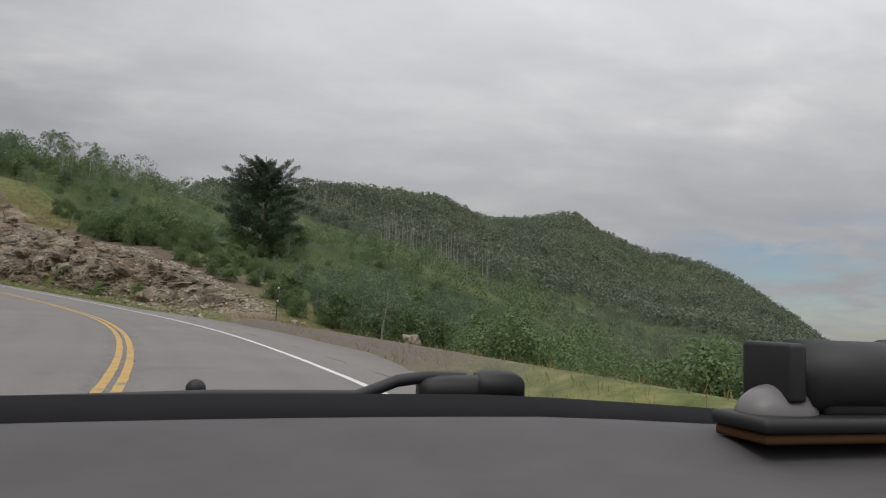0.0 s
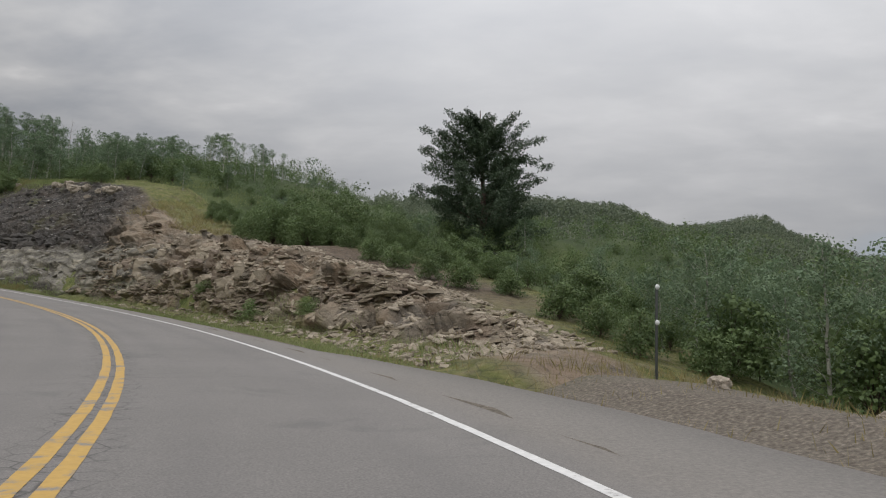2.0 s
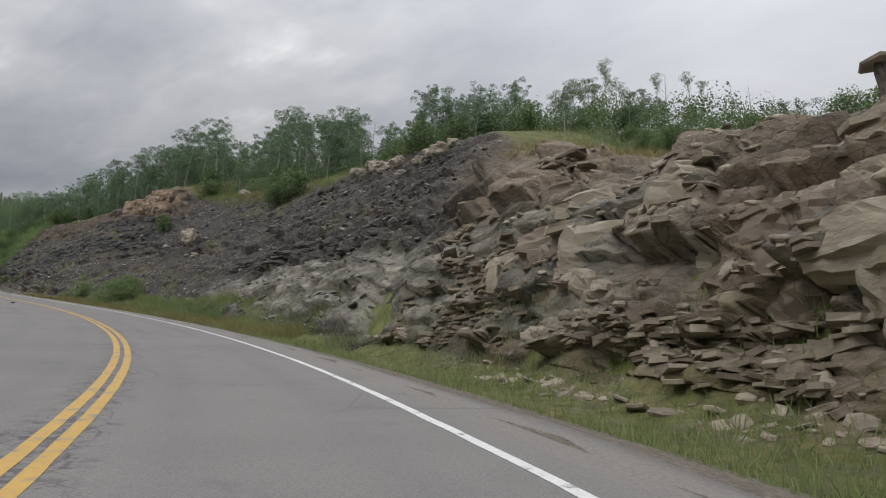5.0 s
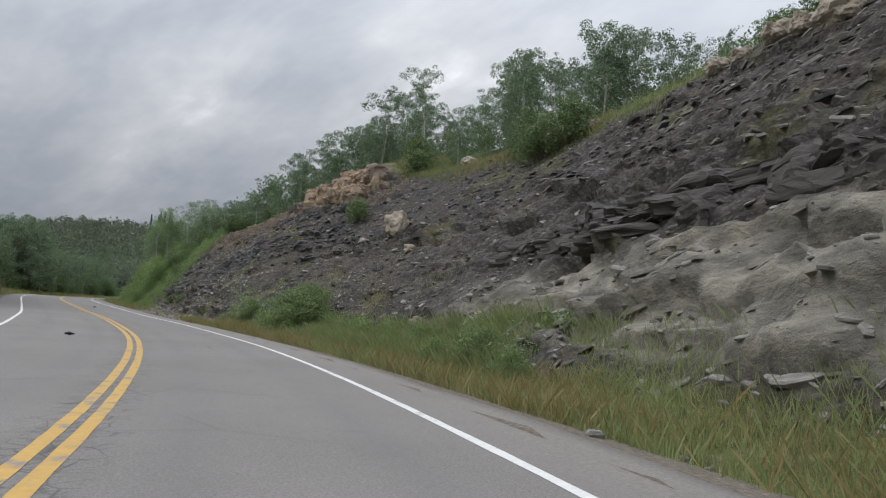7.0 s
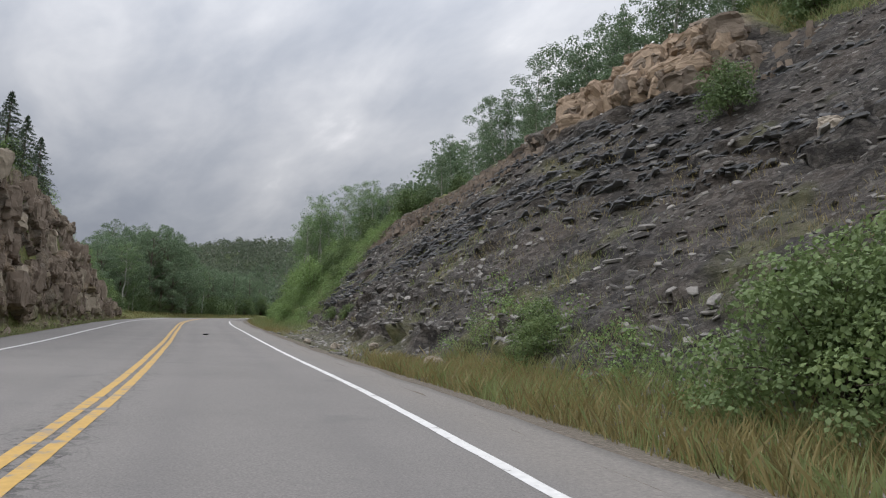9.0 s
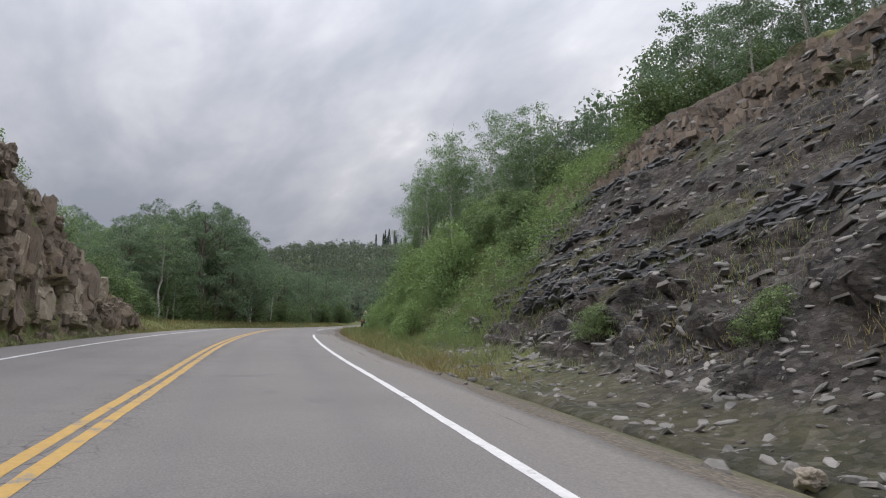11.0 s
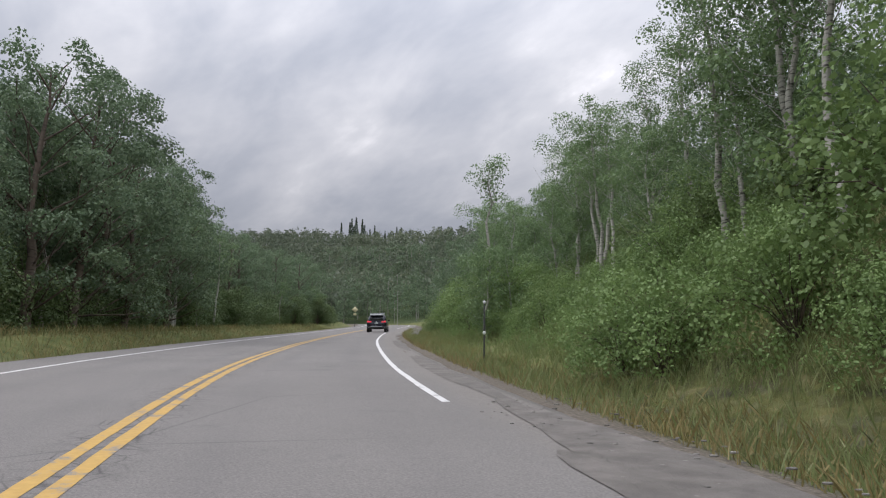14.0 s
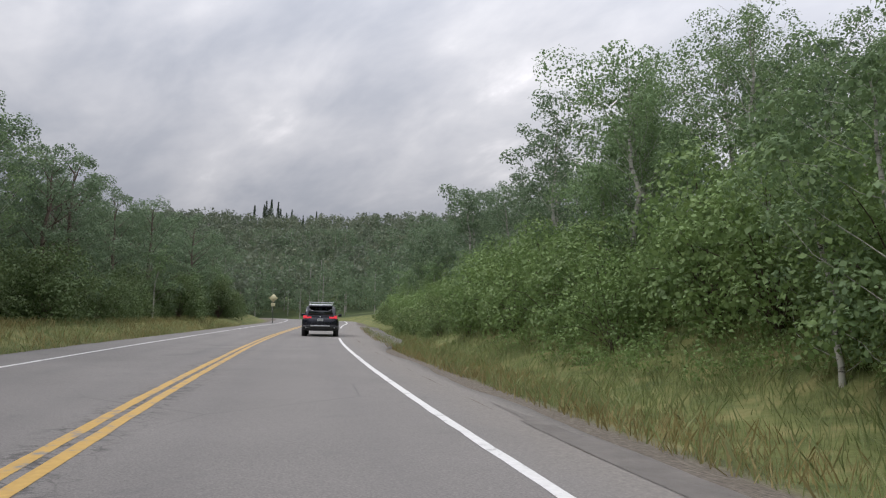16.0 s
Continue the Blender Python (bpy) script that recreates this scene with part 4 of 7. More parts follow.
ASPEN_MESH = [leafy("aspen", aspen_parts(100 + k, h, w * 1.25, b, 9000, 0.108, 40), WHITE_BARK, ASPEN_LEAF) for k, (h, w, b) in enumerate([(10.5, 1.9, 0.12), (12.0, 2.1, 0.2), (9.0, 1.8, 0.08), (13.0, 2.1, 0.3), (11.0, 1.8, 0.14), (8.0, 1.9, 0.05)])]
BARE_ASPENS = [leafy("aspen", aspen_parts(110 + k, h, 1.9, 0.44, 5200, 0.098, 30, 0.03), WHITE_BARK, ASPEN_LEAF) for k, h in enumerate((11.0, 12.0, 10.0))]
# same aspens with the darker leaf, its colour standing in for shade up the slopes
FAR_ASPENS = [leafy("aspen", aspen_parts(120 + k, h, w * 1.25, b, 6000, 0.155, 36), WHITE_BARK, SHADED_LEAF) for k, (h, w, b) in enumerate([(10.5, 1.9, 0.10), (12.0, 2.1, 0.16), (9.0, 1.8, 0.08), (13.0, 2.1, 0.22), (11.0, 1.8, 0.12), (8.0, 1.9, 0.05)])]
SLOPE_SAPLINGS = [leafy("sapling", aspen_parts(144 + k, 6.0, 1.7, 0.03, 3400, 0.13, 28), WHITE_BARK, SHADED_LEAF) for k in range(4)]
SAPLINGS = [leafy("sapling", aspen_parts(140 + k, 6.0, 1.45, 0.05, 3600, 0.12, 24), WHITE_BARK, ASPEN_LEAF) for k in range(4)]
OAKS = [leafy("oak", shrub_parts(160 + k, 3.0, 1.9, 3400, 0.15), BROWN_BARK, OAK_LEAF) for k in range(4)]
RIM_OAKS = [leafy("oak", shrub_parts(210 + k, 3.0, 1.9, 8500, 0.098), BROWN_BARK, OAK_LEAF) for k in range(4)]
BRUSH = [leafy("brush", shrub_parts(170 + k, 3.0, 2.0, 5600, 0.1), BROWN_BARK, BRUSH_LEAF) for k in range(4)]
BIG_WILLOWS = [leafy("bush", shrub_parts(186 + k, 2.0, 1.7, 11000, 0.07), BROWN_BARK, WILLOW_LEAF) for k in range(2)]
WILLOWS = [leafy("bush", shrub_parts(180 + k, 1.5, 1.25, 4600, 0.072, 15), BROWN_BARK, WILLOW_LEAF) for k in range(3)]
SPRUCES = [leafy("spruce", fir_parts(190 + k, 9.0, 3.2, 130, 56, 0.2), BROWN_BARK, FIR_LEAF) for k in range(2)]
SNAGS = [mesh_of("dead_trunk", *snag_parts(200 + k, 8.0), DEAD_BARK, flat=False) for k in range(3)]


def plant(name, meshes, s, d, size, label, category, group, names, turn=None, sink=0.1, lean=0.0):
    x, y, z = spot(s, d)
    ob = thing(name, pose(x, y, z - sink, lean, 0, rng.uniform(0, 360) if turn is None else turn) @ Matrix.Scale(size, 4), label, category, group)
    for n, me in zip(names, meshes):
        child(n, me, ob)
    return ob


def scattered(n, s0, s1, d0, d1, gap, seed, keep=None):
    """Places in a stretch along the road, none nearer than gap to another."""
    r, out = np.random.default_rng(seed), []
    for _ in range(n * 12):
        if len(out) >= n:
            break
        p = (r.uniform(s0, s1), r.uniform(d0, d1))
        if keep is not None and not keep(*p):
            continue
        if all((p[0] - q[0]) ** 2 + (p[1] - q[1]) ** 2 > gap * gap for q in out):
            out.append(p)
    return out


# left-hand trees stand against the light; that darkness is in their leaf colour
TALLS = [leafy("cottonwood", broad_parts(150 + k, 10.0, 3.0, 10500, 0.11), BROWN_BARK, SHADED_LEAF) for k in range(4)]


def aspen(s, d, k, h, label="green aspen with a pale trunk in the roadside wood", lean=0.0, turn=None):
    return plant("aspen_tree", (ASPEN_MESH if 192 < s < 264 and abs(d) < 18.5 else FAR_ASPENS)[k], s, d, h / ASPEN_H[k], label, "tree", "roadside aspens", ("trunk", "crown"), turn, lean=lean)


# wood on the right beyond the cutting
for i, (s, d) in enumerate(scattered(54, 204, 262, 11.5, 23, 2.0, 1, lambda s, d: (d > 12.5 + 0.10 * max(0, 214 - s) or s > 216) and not (228 < s < 242 and d < 15))):
    aspen(s, d, i % 6, rng.uniform(7.0, 10.0) * (0.85 if s < 222 else 0.62 if s < 247 else 0.8))
for i, (s, d) in enumerate(scattered(34, 258, 330, 11, 20, 2.3, 2)):
    aspen(s, d, i % 6, rng.uniform(7.5, 10.5) * (0.8 if s < 290 else 0.9))
for i, (s, d, h) in enumerate([(233.7, 12.0, 9.0), (232.4, 12.0, 8.2), (235.6, 12.6, 9.6), (237.0, 13.0, 8.8), (238.6, 12.4, 9.2), (231.0, 13.2, 8.4), (240.2, 13.0, 8.6), (229.6, 14.0, 10.0), (208.5, 12.6, 9.6), (210.4, 11.6, 9.0), (212.6, 12.8, 10.0), (214.0, 11.2, 8.8), (216.2, 12.0, 9.6), (218.5, 11.4, 9.0), (220.6, 12.2, 9.4), (223.5, 11.8, 8.6)]):
    plant("aspen_tree", BARE_ASPENS[i % 3], s, d, (0.8 if s > 226 else 0.95) * h / (11.0, 12.0, 10.0)[i % 3], "aspen with a bare white trunk standing on the bank", "tree", "roadside aspens", ("trunk", "crown"), lean=rng.normal(0, 3))
for i, (s, d) in enumerate(scattered(11, 224, 268, -12.6, -9.8, 2.2, 29)):
    plant("aspen_tree", BARE_ASPENS[i % 3], s, d, rng.uniform(0.62, 0.86), "aspen with a bare white trunk at the edge of the wood", "tree", "roadside aspens", ("trunk", "crown"), lean=rng.normal(0, 3))
w, l = aspen_parts(131, 10.2, 0.95, 0.74, 1500, 0.11, 22, 0.03)
SLIM = leafy("aspen", (w, l), WHITE_BARK, ASPEN_LEAF)
tip = np.asarray(l[0]).mean(0)
x, y, z = spot(245.5, 9.7)
ob = thing("aspen_tree", pose(x - 0.95 * float(tip[0]), y - 0.95 * float(tip[1]), z - 0.15) @ Matrix.Scale(0.95, 4), "slender aspen with a small crown on a long bare trunk", "tree", "roadside aspens")
for n, me in zip(("trunk", "crown"), SLIM):
    child(n, me, ob)
for i, (s, d) in enumerate(scattered(36, 206, 330, 10.2, 15, 2.2, 21, lambda s, d: not (204 < s < 241 and d < 12.4))):
    plant("sapling", SAPLINGS[i % 4], s, d, rng.uniform(0.5, 0.95), "young aspen at the edge of the wood", "tree", "young aspens", ("trunk", "crown"))
for i, (s, d) in enumerate(scattered(24, 208, 330, -15, -10.6, 2.4, 22)):
    plant("sapling", SAPLINGS[i % 4], s, d, rng.uniform(0.45, 0.95), "young aspen at the edge of the wood", "tree", "young aspens", ("trunk", "crown"))
# wood on the left: taller broad trees, with some aspens
for i, (s, d) in enumerate(scattered(52, 209, 264, -21, -10.4, 2.3, 3, lambda s, d: d < -12.0 or s > 228)):
    if i % 5 == 4:
        aspen(s, d, i % 6, rng.uniform(9.5, 11.0) * (0.6 if s < 224 else 0.85))
    else:
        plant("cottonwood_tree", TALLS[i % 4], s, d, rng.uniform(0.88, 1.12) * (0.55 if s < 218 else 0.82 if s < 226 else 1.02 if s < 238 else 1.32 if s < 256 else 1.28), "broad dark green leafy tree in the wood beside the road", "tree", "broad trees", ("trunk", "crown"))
for i, (s, d) in enumerate(scattered(34, 262, 335, -20, -11.5, 2.5, 4)):
    if i % 4 == 3:
        aspen(s, d, i % 6, rng.uniform(8.0, 10.5), "dark green aspen in the wood beside the road")
    else:
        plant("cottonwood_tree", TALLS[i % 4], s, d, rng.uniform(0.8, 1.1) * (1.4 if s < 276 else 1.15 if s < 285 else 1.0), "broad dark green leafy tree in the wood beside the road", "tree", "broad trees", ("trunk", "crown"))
# along the top of the cutting
for i, (s, d) in enumerate(scattered(70, 112, 205, 23, 42, 2.5, 5, lambda s, d: d > 8.6 + table(s, FACE_R) + 1.5)):
    aspen(s, d, i % 6, rng.uniform(6.5, 9.5) * (0.72 if s < 135 else 1.0), "slim aspen on the slope above the cutting")
for i, (s, d) in enumerate(scattered(80, 62, 205, 14, 48, 2.4, 6, lambda s, d: d > 8.6 + table(s, FACE_R) + 2.5)):
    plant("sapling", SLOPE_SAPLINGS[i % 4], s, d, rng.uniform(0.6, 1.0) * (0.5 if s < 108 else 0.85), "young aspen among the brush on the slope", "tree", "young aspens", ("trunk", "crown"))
# oak brush along the rim
for i, (s, d) in enumerate(scattered(64, 47, 128, 14.5, 36, 2.3, 7, lambda s, d: d > 8.6 + table(s, FACE_R) + 3.2)):
    plant("oak_shrub", (RIM_OAKS if s < 96 and d < 26 else OAKS)[i % 4], s, d, rng.uniform(0.6, 1.05) * (0.3 + 0.7 * float(smooth(60, 70, s))) * (1 - 0.55 * float(smooth(78, 87, s)) * (s < 100)), "dense green oak brush above the rock cutting", "shrub", "oak brush", ("stem", "foliage"))
# brush below the road at the first bend
for i, (s, d) in enumerate(scattered(64, 4, 56, 15, 40, 2.2, 8, lambda s, d: d > 13.5 + 0.08 * abs(s - 30))):
    plant("oak_shrub", OAKS[i % 4], s, d, rng.uniform(0.75, 1.2) * (1.0 - 0.6 * float(smooth(44, 56, s))), "dark green brush on the slope below the road", "shrub", "brush below the road", ("stem", "foliage"))
for i, (s, d) in enumerate(scattered(40, 37, 55, 15.5, 30, 1.9, 9)):
    plant("sapling", SLOPE_SAPLINGS[i % 4], s, d, rng.uniform(0.4, 0.72) * (1 - 0.6 * float(smooth(45, 52, s))), "young aspen below the road", "tree", "young aspens", ("trunk", "crown"))
for i, (s, d) in enumerate(scattered(30, 42, 63, 13.2, 20, 1.5, 28)):
    plant("oak_shrub", OAKS[i % 4], s, d, rng.uniform(0.28, 0.5), "low green oak brush beside the bare rock", "shrub", "oak brush", ("stem", "foliage"))
for i, (s, d) in enumerate([(243.0, 9.0), (244.4, 9.1), (246.0, 9.3), (247.6, 9.6), (242.0, 9.8)]):
    plant("sapling", SAPLINGS[i % 4], s, d, rng.uniform(0.6, 0.8), "young aspen at the edge of the wood", "tree", "young aspens", ("trunk", "crown"))
# leafy brush that closes the front of the woods down to the grass
for i, (s, d) in enumerate(scattered(20, 196, 216, 9.6, 14.5, 1.6, 26) + scattered(14, 197, 222, 8.0, 10.2, 1.5, 27) + scattered(56, 203, 335, 8.8, 12.6, 1.8, 23, lambda s, d: (d > 9.2 or s < 228) and not 226 < s < 241 and not 203 < s < 224) + scattered(46, 208, 335, -13.0, -9.6, 1.8, 24, lambda s, d: not 222 < s < 268 or d < -11.4)):
    plant("leafy_shrub", (BRUSH if d > 0 else RIM_OAKS)[i % 4], s, d, rng.uniform(0.65, 1.25) * (1.15 if d < 0 else 0.6 if d < 10.2 and s < 223 else 1.0), "leafy green brush at the edge of the wood", "shrub", "brush at the wood's edge", ("stem", "foliage"))
for i, (s, d) in enumerate(scattered(48, 50, 94, 13, 24, 1.6, 25, lambda s, d: 8.6 + table(s, FACE_R) + 3.6 < d < 8.6 + table(s, FACE_R) + 8.5)):
    plant("oak_shrub", RIM_OAKS[i % 4], s, d, rng.uniform(0.6, 1.1) * 1.25 * (0.28 + 0.72 * float(smooth(62, 71, s))) * (1 - 0.68 * float(smooth(78, 87, s))), "dense green oak brush above the rock cutting", "shrub", "oak brush", ("stem", "foliage"))
for i, (s, d) in enumerate(scattered(14, 229, 246, 9.7, 11.6, 1.3, 30)):
    plant("leafy_shrub", BRUSH[i % 4], s, d, rng.uniform(0.4, 0.66), "low leafy green brush on the bank", "shrub", "brush at the wood's edge", ("stem", "foliage"))
# bushes at the foot of the cutting and the woods
for i, (s, d) in enumerate([(113, 7.9), (115.2, 8.2), (117, 7.8), (134.4, 8.9), (135.5, 9.6), (136.2, 8.8), (144.3, 8.6), (145.2, 9.1), (121, 9.0), (63.5, 8.6), (58, 9.0), (71, 9.0), (170, 9.3), (177, 9.6)] + scattered(84, 184, 330, 8.0, 15, 1.7, 10, lambda s, d: s > 264 or d > 12) + scattered(12, 205, 300, -13, -10.6, 2.2, 12, lambda s, d: not 222 < s < 268)):
    size = rng.uniform(0.5, 0.75) if s < 125 or 150 < s < 186 else rng.uniform(1.0, 1.15) if 130 < s < 137 else rng.uniform(0.85, 1.35) * (0.62 if 143 < s < 146 else 1.0)
    plant("willow_bush", BIG_WILLOWS[i % 2] if 130 < s < 140 and d > 0 else WILLOWS[i % 3], s, d, size, "light green leafy bush at the roadside", "shrub", "roadside bushes", ("stem", "foliage"))
for i, (s, d) in enumerate([(130.0, 20.6), (131.8, 21.3), (128.6, 21.4), (133.2, 22.4), (146.4, 16.8), (150.0, 23.5), (147.5, 22.5), (153.0, 24.5), (110.5, 20.5), (118.5, 24.0), (186.0, 22.0), (190.0, 23.0), (194.0, 21.0), (198.0, 19.5)] + scattered(24, 186, 212, 13, 24, 2.0, 13)):
    plant("oak_shrub", OAKS[i % 4], s, d, rng.uniform(0.6, 0.95), "oak shrub on the dark shale slope", "shrub", "oak brush", ("stem", "foliage"))
# above the left cutting
for i, (s, d) in enumerate(scattered(54, 146, 214, -20, -9.6, 1.8, 14, lambda s, d: -d > 8.4 + 0.22 * table(s, TOP_L))):
    plant("leafy_shrub", BRUSH[i % 4], s, d, rng.uniform(0.7, 1.1), "bright green brush on the bank above the road", "shrub", "brush on the bank", ("stem", "foliage"))
for i, (s, d) in enumerate([(183, -10.0), (180.4, -10.4), (177.6, -10.8), (174, -12.0)]):
    plant("spruce_tree", SPRUCES[i % 2], s, d, (0.5, 0.56, 0.62, 0.5)[i], "dark spruce on the bank above the cutting", "tree", "spruces", ("trunk", "crown"))
for i, (s, d, k) in enumerate([(202.5, 24.7, 1.0), (206.0, 25.5, 1.05), (209, 20.2, 0.95), (211, 20.8, 0.9), (172, -16.5, 0.95), (142, 52, 0.8), (285, -12.5, 0.9)] + [(150 + 4 * q, 76 + 3.3 * ((q * 7) % 5), 0.9) for q in range(12)]):
    plant("dead_tree", [SNAGS[i % 3]], s, d, k, "bare grey dead tree standing among live ones", "tree", "dead trees", ("trunk",))

# bare-stemmed trees along the ridge above the bend
for i, (s, d, h) in enumerate([(112, 36.7, 6.4), (110.6, 37.8, 5.8), (105.5, 32.6, 6.3), (106.6, 35.0, 5.6), (109.5, 40.0, 5.2), (104.2, 36.2, 5.1), (102.8, 37.6, 4.9), (103.4, 39.8, 4.6)]):
    plant("aspen_tree", SLIM, s, d, h / 12.2, "thin aspen with a bare stem on the ridge", "tree", "ridge aspens", ("trunk", "crown"))
for i, (s, d, h) in enumerate([(111.2, 39.0, 5.6), (108.0, 37.0, 5.4), (105.0, 38.4, 4.8), (102.0, 40.7, 3.9), (101.2, 41.4, 3.7), (100.1, 42.2, 3.2), (99.6, 44.0, 3.0), (99.0, 46.0, 2.9), (148.5, 45.0, 7.5), (150.5, 48.0, 7.4)]):
    plant("dead_tree", [SNAGS[i % 3]], s, d, h / 8.0, "bare grey dead tree standing on the ridge", "tree", "dead trees", ("trunk",))
# the broad fir at the first bend
def broad_fir(seed, h, wide):
    r = np.random.default_rng(seed)
    f = np.linspace(0, 1, 10)
    wood = [tube(np.stack([0.15 * np.sin(f * 5), 0.1 * np.sin(f * 4), f * h], 1), 0.26 * (1 - f) + 0.03, 9)]
    cen = []
    for k in range(140):
        t = 0.04 + 0.94 * (k + r.uniform(0, 1)) / 140
        az = k * 2.39996 + r.normal(0, 0.5)
        prof = (0.75 + 0.25 * float(smooth(0.0, 0.3, t))) * (1 - max(0.0, (t - 0.25) / 0.78) ** 2.3) ** 0.8
        ln = max(0.5, wide * prof * r.uniform(0.45, 1.12))
        q = np.linspace(0, 1, 6)[:, None]
        way = np.array([math.cos(az), math.sin(az), r.uniform(-0.1, 0.3) + 0.5 * t * t])
        line = np.array([0, 0, t * h * 0.93]) + way * ln * q + np.array([0, 0, 0.16 * ln]) * q**3 + r.normal(0, 0.04, (6, 3)) * ln * q
        wood.append(tube(line, 0.04 * (1 - 0.85 * q[:, 0]) * (1.2 - t), 4))
        for w0 in (0.38, 0.62, 0.82, 1.0):
            if r.uniform() < 0.12:
                continue
            m = int(52 + 46 * ln * (1.1 - 0.4 * w0))
            c0 = np.array([np.interp(w0, q[:, 0], line[:, i]) for i in range(3)])
            v = np.clip(r.normal(size=(m, 3)), -1.3, 1.3) * [0.5, 0.5, 0.22]
            cen.append(c0 + v * (0.24 + 0.115 * ln * (1.2 - 0.5 * w0)) + (way + [0, 0, 0.25]) * r.uniform(-0.3, 0.34, (m, 1)))
    cen = np.concatenate(cen)
    return grown(wood), leaves(cen, r.uniform(0.7, 1.4, len(cen)) * 0.17, r, 0.15, 0.4)


w, l = broad_fir(77, 11.6, 4.6)
x, y, z = spot(67.3, 27.0)
fir = thing("fir_tree", pose(x, y, 4.3 + float(road_z(67.3))), "broad dark green fir standing alone above the cutting", "tree")
child("trunk", mesh_of("fir_trunk", *w, BROWN_BARK, flat=False), fir)
child("crown", mesh_of("fir_crown", *l, FIR_LEAF), fir)


# ---- far woods, too many to count ----
def tree_cloud(places, heights, wide, quads, leaf, seed, conifer=False):
    """Leaf clumps of many simple trees at once."""
    r = np.random.default_rng(seed)
    n = len(places)
    base = 0.05 if conifer else 0.16
    lobes = 1 if conifer else 9
    t = r.uniform(0, 1, (n, quads))
    a = r.uniform(0, 2 * np.pi, (n, quads))
    if conifer:
        rad = (1 - t) * np.sqrt(r.uniform(0.15, 1, (n, quads))) * (wide * heights)[:, None]
        way = np.stack([np.cos(a), np.sin(a), 0.5 + 0 * a], -1)
        local = np.stack([np.cos(a) * rad, np.sin(a) * rad, (base + (1 - base) * t) * heights[:, None]], -1)
    else:
        tl, al = r.uniform(0.05, 0.92, (n, lobes)), r.uniform(0, 2 * np.pi, (n, lobes))
        rl = np.sqrt(np.clip(np.sin(np.pi * (0.15 + 0.8 * tl)), 0.05, 1)) * r.uniform(0.25, 0.75, (n, lobes)) * (wide * heights)[:, None]
        mid = np.stack([np.cos(al) * rl, np.sin(al) * rl, (base + (1 - base) * tl) * heights[:, None]], -1)
        pick = r.integers(0, lobes, (n, quads))
        way = r.normal(size=(n, quads, 3))
        way /= np.linalg.norm(way, axis=-1)[..., None]
        size = (r.uniform(0.42, 0.75, (n, lobes)) * (wide * heights)[:, None])[np.arange(n)[:, None], pick]
        local = mid[np.arange(n)[:, None], pick] + way * (size * r.uniform(0.2, 1.1, (n, quads)) ** 0.5)[..., None] * [1, 1, 0.85]
    cen = places[:, None] + local
    return leaves(cen.reshape(-1, 3), (r.uniform(0.6, 1.3, (n, quads)) * leaf * heights[:, None]).ravel(), r, 0.1, 0.85, way.reshape(-1, 3))


def placed(x, y):
    return np.stack([x, y, land(x, y)], 1)


def sticks(places, heights, radius):
    a = np.array([0, 2.1, 4.2])
    ring = np.stack([np.cos(a), np.sin(a), 0 * a], 1) * radius
    lo = places[:, None] + ring
    hi = places[:, None] + ring * 0.4 + np.stack([0 * heights, 0 * heights, heights], 1)[:, None]
    v = np.concatenate([lo, hi], 1).reshape(-1, 3)
    f = np.array([[0, 1, 4, 3], [1, 2, 5, 4], [2, 0, 3, 5]])
    return v, (np.arange(len(places))[:, None, None] * 6 + f).reshape(-1, 4)


def woods(name, places, heights, wide, quads, leaf, seed, label, mat=None, bare=0.2, conifer=False):
    v, f = tree_cloud(places, heights, wide, quads, leaf, seed, conifer)
    tagged(new(name, mesh_of(name, v, f, mat or HAZED_LEAF)), label, "trees", kind="stuff")
    r = np.random.default_rng(seed + 1)
    if bare:
        pick = r.uniform(size=len(places)) < bare
        v, f = sticks(places[pick] + r.normal(0, 0.5, (pick.sum(), 3)) * [1, 1, 0], heights[pick] * r.uniform(0.6, 1.0, pick.sum()), 0.09 + 0.0016 * np.median(np.hypot(places[:, 0] + 80, places[:, 1] - 100)) * 0.12)
        tagged(new(name + "_trunks", mesh_of(name + "_trunks", v, f, DEAD_BARK)), "pale bare trunks standing in the far woods", "trees", kind="stuff")


# behind the front rows and up the near slopes
r = np.random.default_rng(31)
S, D = np.r_[r.uniform(200, 350, 620), r.uniform(205, 350, 620), r.uniform(112, 205, 440)], np.r_[r.uniform(23, 68, 620), r.uniform(-50, -23, 620), r.uniform(42, 100, 440)]
X, Y = along(S, D)
woods("near_woods", placed(X, Y), np.r_[r.uniform(7, 11.5, 1240), r.uniform(4.0, 8, 440)] * np.where(D < 0, 0.5 + 0.45 * smooth(212, 240, S), 0.85), 0.25, 230, 0.042, 32, "thick green wood climbing the slopes beside the road", SHADED_LEAF, 0.2)
S, D = np.r_[r.uniform(92, 160, 300), r.uniform(56, 130, 820), r.uniform(-10, 54, 620), r.uniform(6, 66, 760)], np.r_[r.uniform(26, 46, 300), r.uniform(30, 100, 820), r.uniform(34, 95, 620), r.uniform(17, 42, 760)]
X, Y = along(S, D)
woods("slope_brush", placed(X, Y), np.r_[r.uniform(1.4, 3.2, 300), r.uniform(1.2, 3.0, 820), r.uniform(2.0, 4.5, 620), r.uniform(0.9, 2.0, 760) * (1.25 - 0.55 * smooth(38, 52, S[1740:]))] * (1 - 0.25 * ((S > 80) & (S < 101) & (D < 60))), 0.44, 170, 0.058, 36, "dark green brush and young trees on the slopes by the bend", OAK_LEAF, 0.0)
